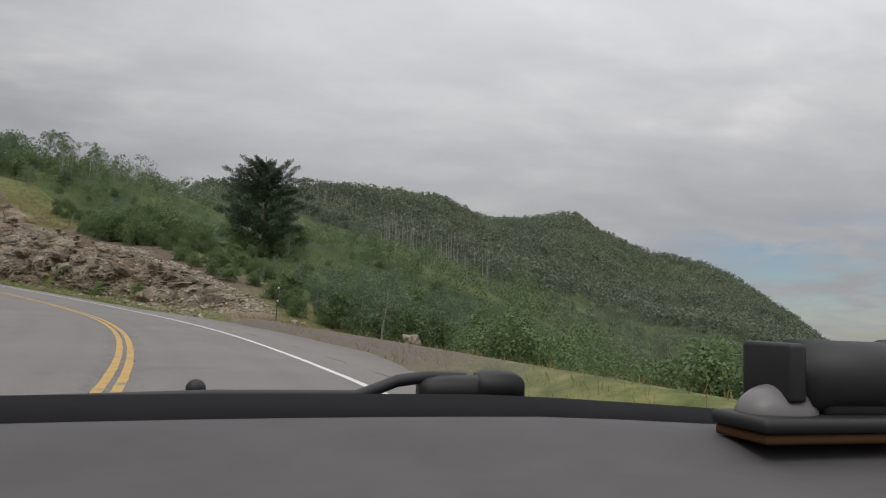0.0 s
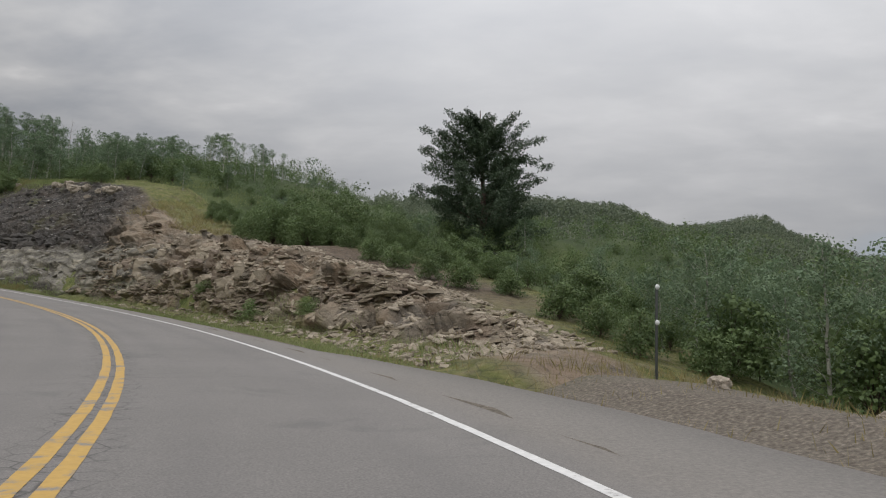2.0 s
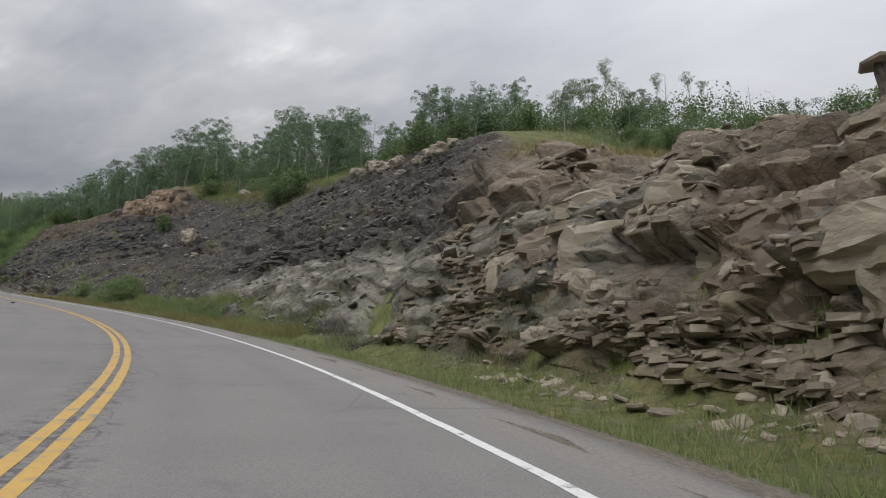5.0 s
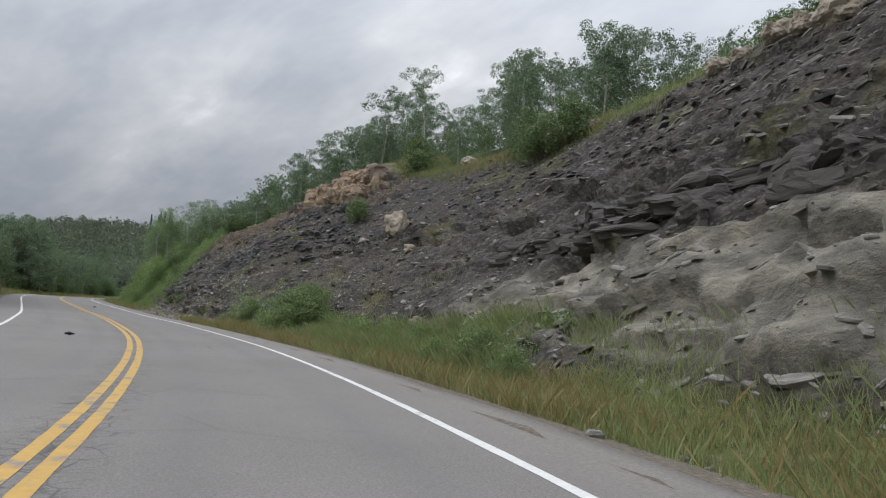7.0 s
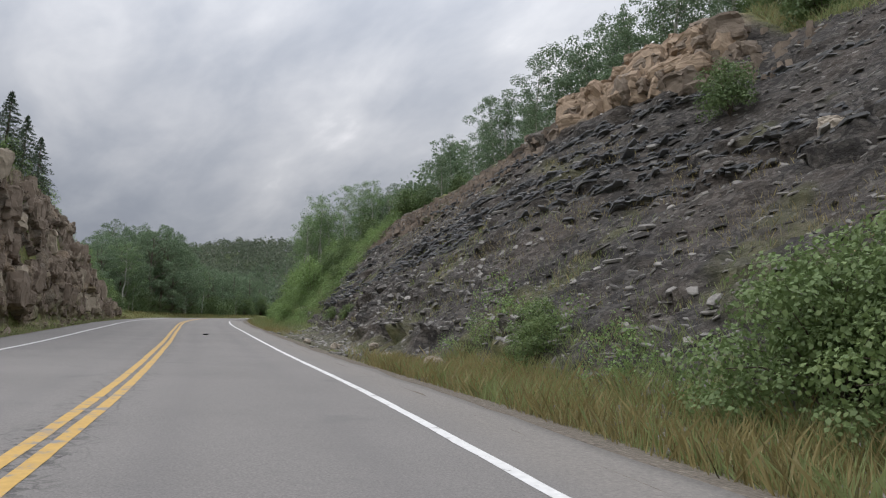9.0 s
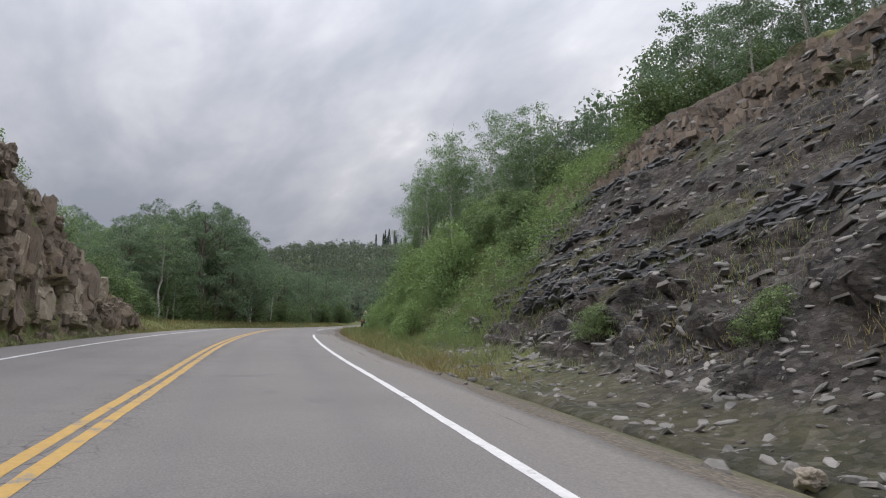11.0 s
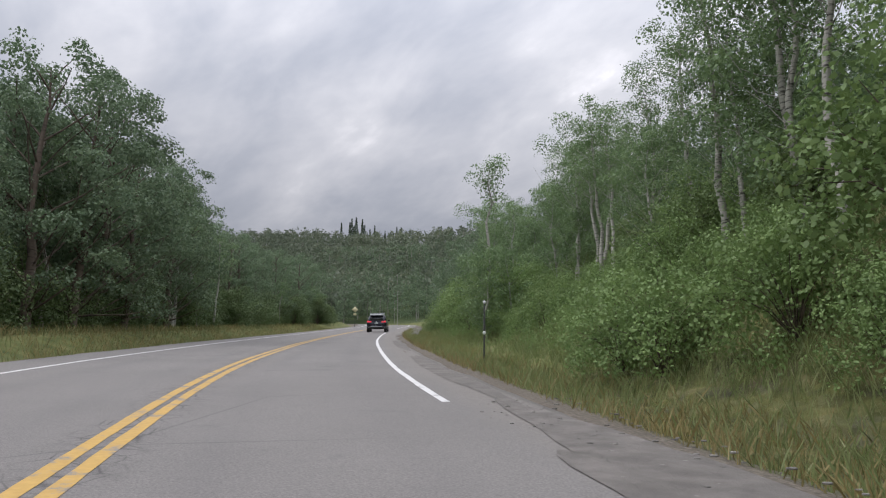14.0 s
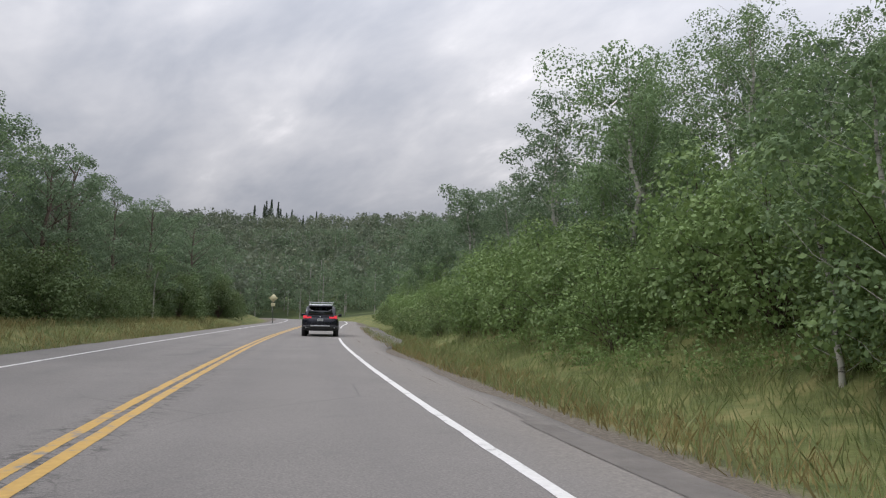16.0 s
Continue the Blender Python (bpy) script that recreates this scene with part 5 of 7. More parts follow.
# the slopes between the bend and the far hillside
b, q = np.radians(r.uniform(-24, 44, 2600)), r.uniform(95, 330, 2600)
X, Y = np.sin(b) * q, np.cos(b) * q
s, d = locate(X, Y)
keep = d > 60
X, Y = X[keep], Y[keep]
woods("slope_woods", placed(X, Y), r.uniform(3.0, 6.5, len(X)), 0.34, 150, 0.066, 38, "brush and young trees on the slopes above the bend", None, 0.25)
# the far hillside across the valley
b, q = np.radians(r.uniform(-8, 43, 15000)), r.uniform(0.14, 1.02, 15000) ** 0.85
cr = np.array(CREST, float)
rc = np.interp(np.degrees(b), cr[:, 0], cr[:, 1])
X, Y = np.sin(b) * rc * q, np.cos(b) * rc * q
keep = np.hypot(X, Y) > 310
X, Y = X[keep], Y[keep]
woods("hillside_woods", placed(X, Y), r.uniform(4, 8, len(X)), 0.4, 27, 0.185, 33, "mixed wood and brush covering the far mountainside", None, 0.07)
b, q = np.radians(r.uniform(1, 16, 1300)), r.uniform(0.35, 0.98, 1300)
rc = np.interp(np.degrees(b), cr[:, 0], cr[:, 1])
X, Y = np.sin(b) * rc * q, np.cos(b) * rc * q
keep = fbm(X / 60, Y / 60, 0, 2, 3) > 0.55
v, f = sticks(placed(X[keep], Y[keep]), r.uniform(5, 9.5, keep.sum()), 0.2)
tagged(new("dead_trunks", mesh_of("dead_trunks", v, f, DEAD_BARK)), "pale dead trunks standing on the mountainside", "trees", kind="stuff")
# the hill ahead, and the wood where the road turns out of sight
b, q = np.radians(r.uniform(-76, -34, 7600)), r.uniform(0.5, 1.02, 7600)
rc = np.interp(np.degrees(b), cr[:, 0], cr[:, 1])
X, Y = np.sin(b) * rc * q, np.cos(b) * rc * q
s, d = locate(X, Y)
keep = (d > 60) | (d < -45) | (s > S_MAX + 8)
X, Y = X[keep], Y[keep]
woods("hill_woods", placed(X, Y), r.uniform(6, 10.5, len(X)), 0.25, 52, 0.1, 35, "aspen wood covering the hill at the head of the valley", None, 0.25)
X, Y = r.uniform(-400, -235, 1500), r.uniform(190, 380, 1500)
s, d = locate(X, Y)
keep = ((np.abs(d) > 12) & ((d > 20) | (d < -20) | (s > 318))) | (s > S_MAX - 2)
X, Y = X[keep], Y[keep]
woods("valley_woods", placed(X, Y), r.uniform(7, 11, len(X)), 0.23, 230, 0.042, 45, "aspen wood standing round the next bend", SHADED_LEAF, 0.25)
# spruces on the crest of that hill
k = np.r_[r.normal(0, 3.0, 6), r.uniform(6, 24, 8), r.uniform(-50, 70, 9)]
X, Y = -495.5 + 0.57 * k + r.normal(0, 4, 23), 353.5 + 0.82 * k + r.normal(0, 4, 23)
woods("crest_spruces", placed(X, Y) - [0, 0, 1], np.r_[r.uniform(18, 23, 6), r.uniform(13, 19, 8), r.uniform(10, 14, 9)], 0.14, 420, 0.042, 37, "tall dark spruces on the crest of the hill", FIR_LEAF, 0.0, True)


# lush low growth on the bank under the trees
r = np.random.default_rng(57)
S, D = np.r_[r.uniform(186, 262, 2600), r.uniform(112, 150, 190)], np.r_[8.0 + 8.5 * r.uniform(0, 1, 2600) ** 0.9, r.uniform(7.8, 9.8, 190)]
k = fbm(S / 3.5, D / 3.5, 0, 3, 58) > r.uniform(0.3, 0.58, len(S))
S, D = S[k], D[k]
X, Y = along(S, D)
woods("bank_herbs", placed(X, Y), r.uniform(0.45, 1.25, len(X)) * (0.6 + 0.4 * smooth(8, 11, D)), 0.62, 110, 0.085, 59, "lush green herbs and low brush covering the bank", BRUSH_LEAF, 0.0)


# ---- grass along the verges ----
def grass(name, s0, s1, d0, d1, n, tall, seed, mat, label, clump=1.6):
    r = np.random.default_rng(seed)
    s, d = r.uniform(s0, s1, n), r.uniform(d0, d1, n)
    k = fbm(s / clump, d / clump, 0, 3, seed) > r.uniform(0.25, 0.68, n)
    s, d = s[k], d[k]
    x, y = along(s, d)
    z = road_z(s) + rise(s, d) - 0.05
    n = len(s)
    h = tall * r.uniform(0.3, 1.1, n)
    a, b = r.uniform(0, 6.28, n), r.normal(0, 0.28, (n, 2))
    w = 0.003 + 0.005 * r.uniform(size=n)
    side = np.stack([np.cos(a) * w, np.sin(a) * w, 0 * a], 1) * 1.4
    p0, up = np.stack([x, y, z], 1), np.stack([b[:, 0] * h, b[:, 1] * h, h], 1)
    v = np.stack([p0 - side, p0 + side, p0 + up * 0.6 + side * 0.7, p0 + up * [1.15, 1.15, 1.0]], 1).reshape(-1, 3)
    tagged(new(name, mesh_of(name, v, np.arange(4 * n).reshape(n, 4), mat)), label, "grass", kind="stuff")


grass("verge_grass", 44, 120, 5.3, 9.3, 40000, 0.3, 61, GRASS, "thin green and yellow grass along the verge")
grass("verge_grass", 100, 149, 5.4, 9.8, 48000, 0.48, 62, GRASS, "tall green grass along the foot of the cutting")
grass("verge_grass", 180, 300, 5.4, 12, 80000, 0.45, 63, GRASS, "long green grass at the edge of the wood")
grass("dry_grass", 100, 150, 5.2, 8.2, 30000, 0.55, 64, DRY_GRASS, "dry straw-coloured grass beside the asphalt")
grass("dry_grass", 176, 300, 5.2, 7.6, 32000, 0.36, 70, DRY_GRASS, "dry straw-coloured grass beside the asphalt")
grass("slope_grass", 186, 236, 8.0, 16, 60000, 0.5, 71, GRASS, "long green and yellow grass covering the bank")
grass("verge_grass", 130, 310, -11.5, -5.8, 60000, 0.4, 65, GRASS, "green and yellow grass on the verge")
grass("dry_grass", 200, 310, -10.5, -6.0, 20000, 0.5, 66, DRY_GRASS, "dry seeding grass on the verge")
grass("rim_grass", 84, 96, 13.5, 20, 9000, 0.45, 67, DRY_GRASS, "yellow grass on the rim of the cutting")
grass("rim_grass", 138, 190, 21, 27, 14000, 0.4, 68, GRASS, "grass on the rim of the cutting")
grass("rim_grass", 118, 150, 21.3, 27.5, 34000, 0.6, 74, GRASS, "long green and yellow grass along the rim of the shale")
grass("rim_grass", 126, 150, 21.3, 25.5, 12000, 0.6, 75, DRY_GRASS, "dry yellow grass along the rim of the shale")
grass("weeds", 114, 134, 7.4, 10.0, 26000, 0.75, 76, GRASS, "tall green and yellow weeds at the foot of the slope", 1.0)
grass("slope_weeds", 130, 176, 9.0, 15.5, 22000, 0.2, 77, DRY_GRASS, "straggling yellow weeds on the scree", 1.4)
grass("verge_grass", 6, 48, 6.2, 14, 9000, 0.28, 69, DRY_GRASS, "sparse dry grass on the gravel verge")
grass("scree_grass", 126, 182, 8.8, 13.0, 16000, 0.24, 72, GRASS, "patches of green weeds on the foot of the scree", 2.4)
grass("rim_grass", 94, 140, 20, 31, 22000, 0.45, 73, GRASS, "green and yellow grass above the cutting")

# ---- loose rock: slabs and blocks ----
def slab_mesh(name, seed, material, flatness=0.35, sides=6):
    """An angular piece of bedded rock about 1 m across."""
    r = np.random.default_rng(seed)
    a = np.sort(np.linspace(0, 2 * np.pi, sides, endpoint=False) + r.uniform(-0.35, 0.35, sides))
    rad = 0.5 * r.uniform(0.72, 1.12, sides)
    lo = np.stack([np.cos(a) * rad * 0.93, np.sin(a) * rad * 0.7, -flatness * 0.5 * r.uniform(0.8, 1.1, sides)], 1)
    mid = np.stack([np.cos(a) * rad * 1.04, np.sin(a) * rad * 0.78, flatness * r.uniform(0.0, 0.25, sides)], 1)
    hi = np.stack([np.cos(a) * rad * 0.86, np.sin(a) * rad * 0.62, flatness * 0.5 * r.uniform(0.75, 1.15, sides)], 1)
    v = np.vstack([lo, mid, hi])
    n = sides
    f = [[i, (i + 1) % n, n + (i + 1) % n, n + i] for i in range(n)] + [[n + i, n + (i + 1) % n, 2 * n + (i + 1) % n, 2 * n + i] for i in range(n)]
    f += [list(range(n))[::-1], list(range(2 * n, 3 * n))]
    return mesh_of(name, v, f, material)


SLABS = {k: [slab_mesh("slab", 300 + 20 * j + i, m, fl, 5 + i % 3) for i in range(8)] for j, (k, m, fl) in enumerate((("tan", TAN_STONE, 0.17), ("rust", RUST_STONE, 0.75), ("grey", GREY_STONE, 0.2), ("pale", PALE_STONE, 0.7), ("dark", DARK_STONE, 0.16)))}


def surface(ob):
    from mathutils.bvhtree import BVHTree
    me = ob.data
    return BVHTree.FromPolygons([v.co for v in me.vertices], [tuple(p.vertices) for p in me.polygons])


TREE_R, TREE_S, TREE_L = surface(CUT_R), surface(CUT_S), surface(CUT_L)


def on_face(tree, s, d):
    x, y = along(s, d)
    hit, nor, _, _ = (TREE_S if tree is TREE_R and s > 96.5 else tree).ray_cast(Vector((float(x), float(y), 200)), Vector((0, 0, -1)))
    return hit, nor


def lay(me, tree, s, d, size, parent, name="slab", tilt=18, up=0.0, steep=0.0):
    """A piece lying on the face, near the dip of the beds."""
    hit, nor = on_face(tree, s, d)
    if hit is None:
        return None
    h = math.degrees(float(heading(s)))
    ob = new(name, me)
    ob.parent = parent
    turn = Matrix.Rotation(radians(h + 90 + rng.normal(0, 28)), 4, "Z")
    tip = Euler((radians(rng.normal(steep, tilt * 0.5)), radians(rng.normal(-6, tilt * 0.5)), 0)).to_matrix().to_4x4()
    face = Vector((0, 0, 1)).rotation_difference((nor * 0.5 + Vector((0, 0, 1))).normalized()).to_matrix().to_4x4()
    ob.matrix_basis = Matrix.Translation(hit + Vector((0, 0, up * size))) @ face @ turn @ tip @ Matrix.Diagonal((size * rng.uniform(0.8, 1.5), size * rng.uniform(0.7, 1.1), size * rng.uniform(0.7, 1.2), 1))
    return ob


def joined_slabs(name, kind, tree, places, sizes, label, tilt=0.3):
    vs, fs, at = [], [], 0
    for (s, d), size in zip(places, sizes):
        hit, nor = on_face(tree, s, d)
        if hit is None:
            continue
        me = SLABS[kind][rng.integers(8)]
        n = len(me.vertices)
        co = np.empty(n * 3)
        me.vertices.foreach_get("co", co)
        face = Vector((0, 0, 1)).rotation_difference((nor * 0.6 + Vector((0, 0, 1))).normalized()).to_matrix()
        m = np.array(face @ Euler((rng.normal(0, tilt), rng.normal(-0.1, tilt), float(heading(s)) + 1.57 + rng.normal(0, 0.7))).to_matrix())
        vs.append((co.reshape(-1, 3) * size * rng.uniform(0.7, 1.4, 3)) @ m.T + np.array(hit))
        fs += [[at + i for i in p.vertices] for p in me.polygons]
        at += n
    me = mesh_of(name, np.concatenate(vs), fs, SLABS[kind][0].materials[0])
    return tagged(new(name, me), label, "rocks", kind="stuff")


def plate_mesh(name, seed, material, sides=6, chip=0.1):
    """A flat piece of a bed with broken, nearly upright sides: 1 m by 1 m by 1 m before it is sized."""
    r = np.random.default_rng(seed)
    a = np.sort(np.linspace(0, 2 * np.pi, sides, endpoint=False) + r.uniform(-0.4, 0.4, sides))
    k = 0.5 / np.maximum(np.abs(np.cos(a)), np.abs(np.sin(a))) ** 0.7 * r.uniform(0.8, 1.05, sides)
    lo = np.stack([np.cos(a) * k * (1 - chip * r.uniform(0, 1.5, sides)), np.sin(a) * k, np.full(sides, -0.5) + r.uniform(0, 0.12, sides)], 1)
    hi = np.stack([np.cos(a) * k * (1 - chip * r.uniform(0, 1, sides)), np.sin(a) * k * (1 - chip * r.uniform(0, 1, sides)), np.full(sides, 0.5) - r.uniform(0, 0.2, sides)], 1)
    f = [[i, (i + 1) % sides, sides + (i + 1) % sides, sides + i] for i in range(sides)] + [list(range(sides))[::-1], list(range(sides, 2 * sides))]
    return mesh_of(name, np.vstack([lo, hi]), f, material)


PLATES = {k: [plate_mesh("slab", 500 + 20 * j + i, m, 5 + i % 3) for i in range(10)] for j, (k, m) in enumerate((("tan", TAN_STONE), ("rust", RUST_STONE), ("slate", SLATE_STONE), ("dark", DARK_STONE), ("grey", GREY_STONE), ("pale", WASHED_STONE)))}


def bed_pose(tree, s, h, size, dip, tilt, sink, side=1, steep=0.0):
    """The pose of a piece that sticks out of the face h metres over the road, level with the beds."""
    x, y = along(s, side * 5.2)
    a = float(heading(s))
    way = Vector((math.cos(a) * side, math.sin(a) * side, 0))
    hit = (TREE_S if tree is TREE_R and s > 96.5 else tree).ray_cast(Vector((float(x), float(y), float(road_z(s)) + h)), way)[0]
    if hit is None:
        return None
    turn = Matrix.Rotation(a + rng.normal(0, 0.38), 4, "Z") @ Euler((dip + rng.normal(0, tilt), -steep * side + rng.normal(0, tilt), 0)).to_matrix().to_4x4()
    return Matrix.Translation(hit + way * sink * size[0]) @ turn @ Matrix.Diagonal((*size, 1))


def bedded(kind, tree, s, h, size, parent, dip=0.0, tilt=0.07, sink=0.2, name="slab", side=1, steep=0.0):
    m = bed_pose(tree, s, h, size, dip, tilt, sink, side, steep)
    if m is not None:
        ob = new(name, PLATES[kind][rng.integers(10)])
        ob.parent, ob.matrix_basis = parent, m


def bedded_stuff(name, kind, tree, rows, dip, tilt, label, sink=0.2, side=1, steep=0.0):
    vs, fs, at = [], [], 0
    for s, h, size in rows:
        m = bed_pose(tree, s, h, size, dip, tilt, sink, side, steep)
        if m is None:
            continue
        me = PLATES[kind][rng.integers(10)]
        co = np.empty(len(me.vertices) * 3)
        me.vertices.foreach_get("co", co)
        m = np.array(m)
        vs.append(co.reshape(-1, 3) @ m[:3, :3].T + m[:3, 3])
        fs += [[at + i for i in p.vertices] for p in me.polygons]
        at += len(me.vertices)
    return tagged(new(name, mesh_of(name, np.concatenate(vs), fs, PLATES[kind][0].materials[0])), label, "rocks", kind="stuff")


def crag_mesh(name, seed, material):
    """A rough block about 1 m across, its faces broken along joints."""
    bm = bmesh.new()
    bmesh.ops.create_cube(bm, size=1.0)
    bmesh.ops.subdivide_edges(bm, edges=bm.edges[:], cuts=7, use_grid_fill=True)
    off = Vector((seed * 2.3, seed * 1.1, seed * 0.7))
    for v in bm.verts:
        p = v.co + off
        cell = noise.cell_vector(Vector((p.x * 2.4, p.y * 2.1, p.z * 3.2))) - Vector((0.5, 0.5, 0.5))
        chip = noise.cell_vector(Vector((p.x * 6.1, p.y * 5.3, p.z * 7.9))) - Vector((0.5, 0.5, 0.5))
        v.co += cell * 0.17 + chip * 0.05 + noise.noise_vector(p * 1.3) * 0.12
        v.co -= v.co.normalized() * max(0.0, v.co.length - 0.66) * 0.4
    me = bpy.data.meshes.new(name)
    bm.to_mesh(me)
    bm.free()
    me.materials.append(material)
    return me


CRAGS = {k: [crag_mesh("crag", 10 * j + i, m) for i in range(7)] for j, (k, m) in enumerate((("orange", ORANGE_STONE), ("tan", TAN_STONE), ("rust", RUST_STONE), ("slate", SLATE_STONE), ("dark", DARK_STONE)))}


def crag(kind, tree, s, h, size, parent, dip=-0.05, tilt=0.1, sink=0.3, side=1):
    m = bed_pose(tree, s, h, size, dip, tilt, sink, side)
    if m is not None:
        ob = new("block", CRAGS[kind][rng.integers(7)])
        ob.parent, ob.matrix_basis = parent, m


r = np.random.default_rng(71)


def massive(s, h):
    return float(fbm(s / 7, h / 2.2, 0, 2, 34)) > 0.49 or (57 < s < 87 and h > 1.3)


def plate_size(r, big=1.0):
    ln = big * (0.13 + 0.62 * r.uniform() ** 2.4)
    return (ln * r.uniform(0.6, 1.1), ln * r.uniform(0.8, 1.7), ln * r.uniform(0.08, 0.2) + 0.015)


# the first cutting: thick broken blocks, thin beds between them
for i in range(72):
    s = r.uniform(63, 88)
    h = r.uniform(0.3, 0.86) * float(table(s, TOP_R))
    if massive(s, h):
        crag("tan" if i % 3 else "rust", TREE_R, s, h, (r.uniform(0.6, 1.1), r.uniform(0.8, 1.9), r.uniform(0.5, 1.2)), CUT_R, -0.05, 0.09, 0.5)
for i in range(34):
    s = r.uniform(49, 88)
    h = r.uniform(0.45, 0.95) * float(table(s, TOP_R))
    if massive(s, h) and h < 0.8 * float(table(s, TOP_R)):
        continue
    bedded("tan", TREE_R, s, h, (r.uniform(0.7, 1.2), r.uniform(1.0, 2.4), r.uniform(0.09, 0.2)), CUT_R, -0.06, 0.05, 0.2)
for i in range(140):
    s = r.uniform(47, 90)
    h = r.uniform(0.05, 0.97) * float(table(s, TOP_R))
    if not massive(s, h):
        bedded("tan" if i % 4 else "rust", TREE_R, s, h, plate_size(r, 1.2), CUT_R, -0.05, 0.2, 0.1)
for i in range(90):
    s = r.normal(65.2, 1.7) if i < 40 else r.uniform(56, 73)
    size = (r.uniform(0.25, 0.6), r.uniform(0.3, 0.9), r.uniform(0.05, 0.16))
    bedded("tan", TREE_R, s, r.uniform(0.7, 1.9), size, CUT_R, r.normal(0.0, 0.7) if i < 40 else r.normal(0, 0.3), 0.25, 0.12)
rows = []
while len(rows) < 3000:
    s = r.uniform(46, 93)
    h = r.uniform(0.03, 1.0) * float(table(s, TOP_R))
    if (not massive(s, h) or r.uniform() < 0.06) and float(fbm(s / 2.6, h / 0.7, 0, 3, 83)) > r.uniform(0.3, 0.62):
        rows.append((s, h, plate_size(r)))
bedded_stuff("thin_beds", "tan", TREE_R, rows[:2000], -0.05, 0.12, "thin broken beds of tan sandstone in the cutting", 0.12)
bedded_stuff("thin_beds", "rust", TREE_R, rows[2000:], -0.05, 0.2, "thin broken beds of brown sandstone in the cutting", 0.12)
pl = [(s, 7.4 + r.uniform(0, 1.0) ** 0.9 * (float(table(s, FACE_R)) + 2.6)) for s in 44 + 44 * r.uniform(0, 1, 4600) ** 1.35]
joined_slabs("loose_slabs", "tan", TREE_R, pl, 0.08 + 0.44 * r.uniform(0, 1, 4600) ** 2.0, "broken tan sandstone slabs strewn over the cutting")
# grey chips over the shale
for i in range(170):
    s = r.uniform(104, 188)
    lay(SLABS["grey"][i % 8], TREE_R, s, 8.7 + r.uniform(0.02, 0.9) ** 1.3 * float(table(s, FACE_R)), r.uniform(0.25, 0.7), CUT_S, "slab", 20, 0.03)
pl = [(s, 8.3 + r.uniform(0, 1.0) ** 1.25 * (float(table(s, FACE_R)) + 0.5)) for s in r.uniform(98, 198, 12000)]
joined_slabs("shale_chips", "grey", TREE_R, pl, 0.045 + 0.34 * r.uniform(0, 1, 12000) ** 3.4, "pale grey stones scattered over the dark shale slope")
pl = [(s, 6.6 + 4.4 * r.uniform() ** 1.3) for s in r.uniform(126, 190, 3200)]
joined_slabs("scree_stones", "grey", TREE_R, pl, 0.05 + 0.3 * r.uniform(0, 1, 3200) ** 3.2, "broken stones littering the foot of the scree")
# thin beds standing out of the pale sandstone
rows = []
for s in r.uniform(90, 121, 200):
    ln = 0.3 + 1.1 * r.uniform() ** 2
    rows.append((s, r.uniform(0.5, 3.9) + 0.05 * (108 - s), (ln * 0.6, ln * r.uniform(1.0, 1.8), r.uniform(0.04, 0.14))))
bedded_stuff("pale_beds", "pale", TREE_R, rows, -0.15, 0.12, "thin ledges in the pale grey sandstone", 0.46)
# slaty ledges that run along the slope under the rim
rows, brown = [], []
while len(rows) < 5200:
    s = r.uniform(112, 192)
    b = (3.0, 3.9, 4.4, 5.0, 5.7, 6.6, 7.6, 8.8)[r.integers(8)] + r.normal(0, 0.1) + 0.5 * (float(fbm(s / 17, 1.0, 0, 2, 82)) - 0.5)
    if float(fbm(b / 1.1, s / 11, 0, 2, 81)) < 0.47 or r.uniform() > 0.06 + 0.94 * float(smooth(138, 154, s)):
        continue
    h = b - 0.115 * (s - 165)
    if 1.4 < h < float(table(s, TOP_R)) - 1.5:
        ln = 0.14 + 0.5 * r.uniform() ** 2
        rows.append((s, h, (ln * 0.8, ln * r.uniform(1.0, 2.4), r.uniform(0.03, 0.1))))
# a heavy ledge over the pale sandstone
for i in range(64):
    s = r.uniform(102, 122)
    crag("dark", TREE_R, s, 4.3 + r.uniform(-0.35, 0.8) + 0.06 * (112 - s), (r.uniform(0.8, 1.5), r.uniform(0.8, 2.2), r.uniform(0.3, 0.8)), CUT_S, -0.03, 0.08, 0.32)
# flat pieces breaking out all over the slope
flat_rows = []
for s in r.uniform(96, 190, 2600):
    ln = 0.1 + 0.45 * r.uniform() ** 2.6
    flat_rows.append((s, r.uniform(0.06 if s > 123 else 0.5, 0.93) * float(table(s, TOP_R)), (ln * 0.8, ln * r.uniform(0.9, 1.8), ln * r.uniform(0.1, 0.3))))
bedded_stuff("shale_plates", "grey", TREE_R, flat_rows[:1500], -0.08, 0.2, "flat grey stones breaking out of the shale slope", 0.15)
bedded_stuff("shale_plates", "dark", TREE_R, flat_rows[1500:], -0.08, 0.2, "dark shale plates breaking out of the slope", 0.15)
while len(brown) < 1300:
    s = r.uniform(146, 203)
    h = float(table(s, TOP_R)) - 0.2 - 2.6 * r.uniform() ** 0.8
    s = min(s, 197.0)
    brown.append((s, h, (r.uniform(0.25, 0.5), r.uniform(0.12, 0.5), r.uniform(0.1, 0.6))))
for s, h, size in rows[:110]:
    bedded("slate", TREE_R, s, h, tuple(1.15 * v for v in size), CUT_S, -0.11, 0.12, 0.15)
bedded_stuff("shale_ledges", "slate", TREE_R, rows[110:], -0.11, 0.14, "dark slaty ledges running along the slope", 0.2)
bedded_stuff("brown_beds", "rust", TREE_R, brown, -0.11, 0.12, "jointed brown sandstone beds under the rim", 0.2)
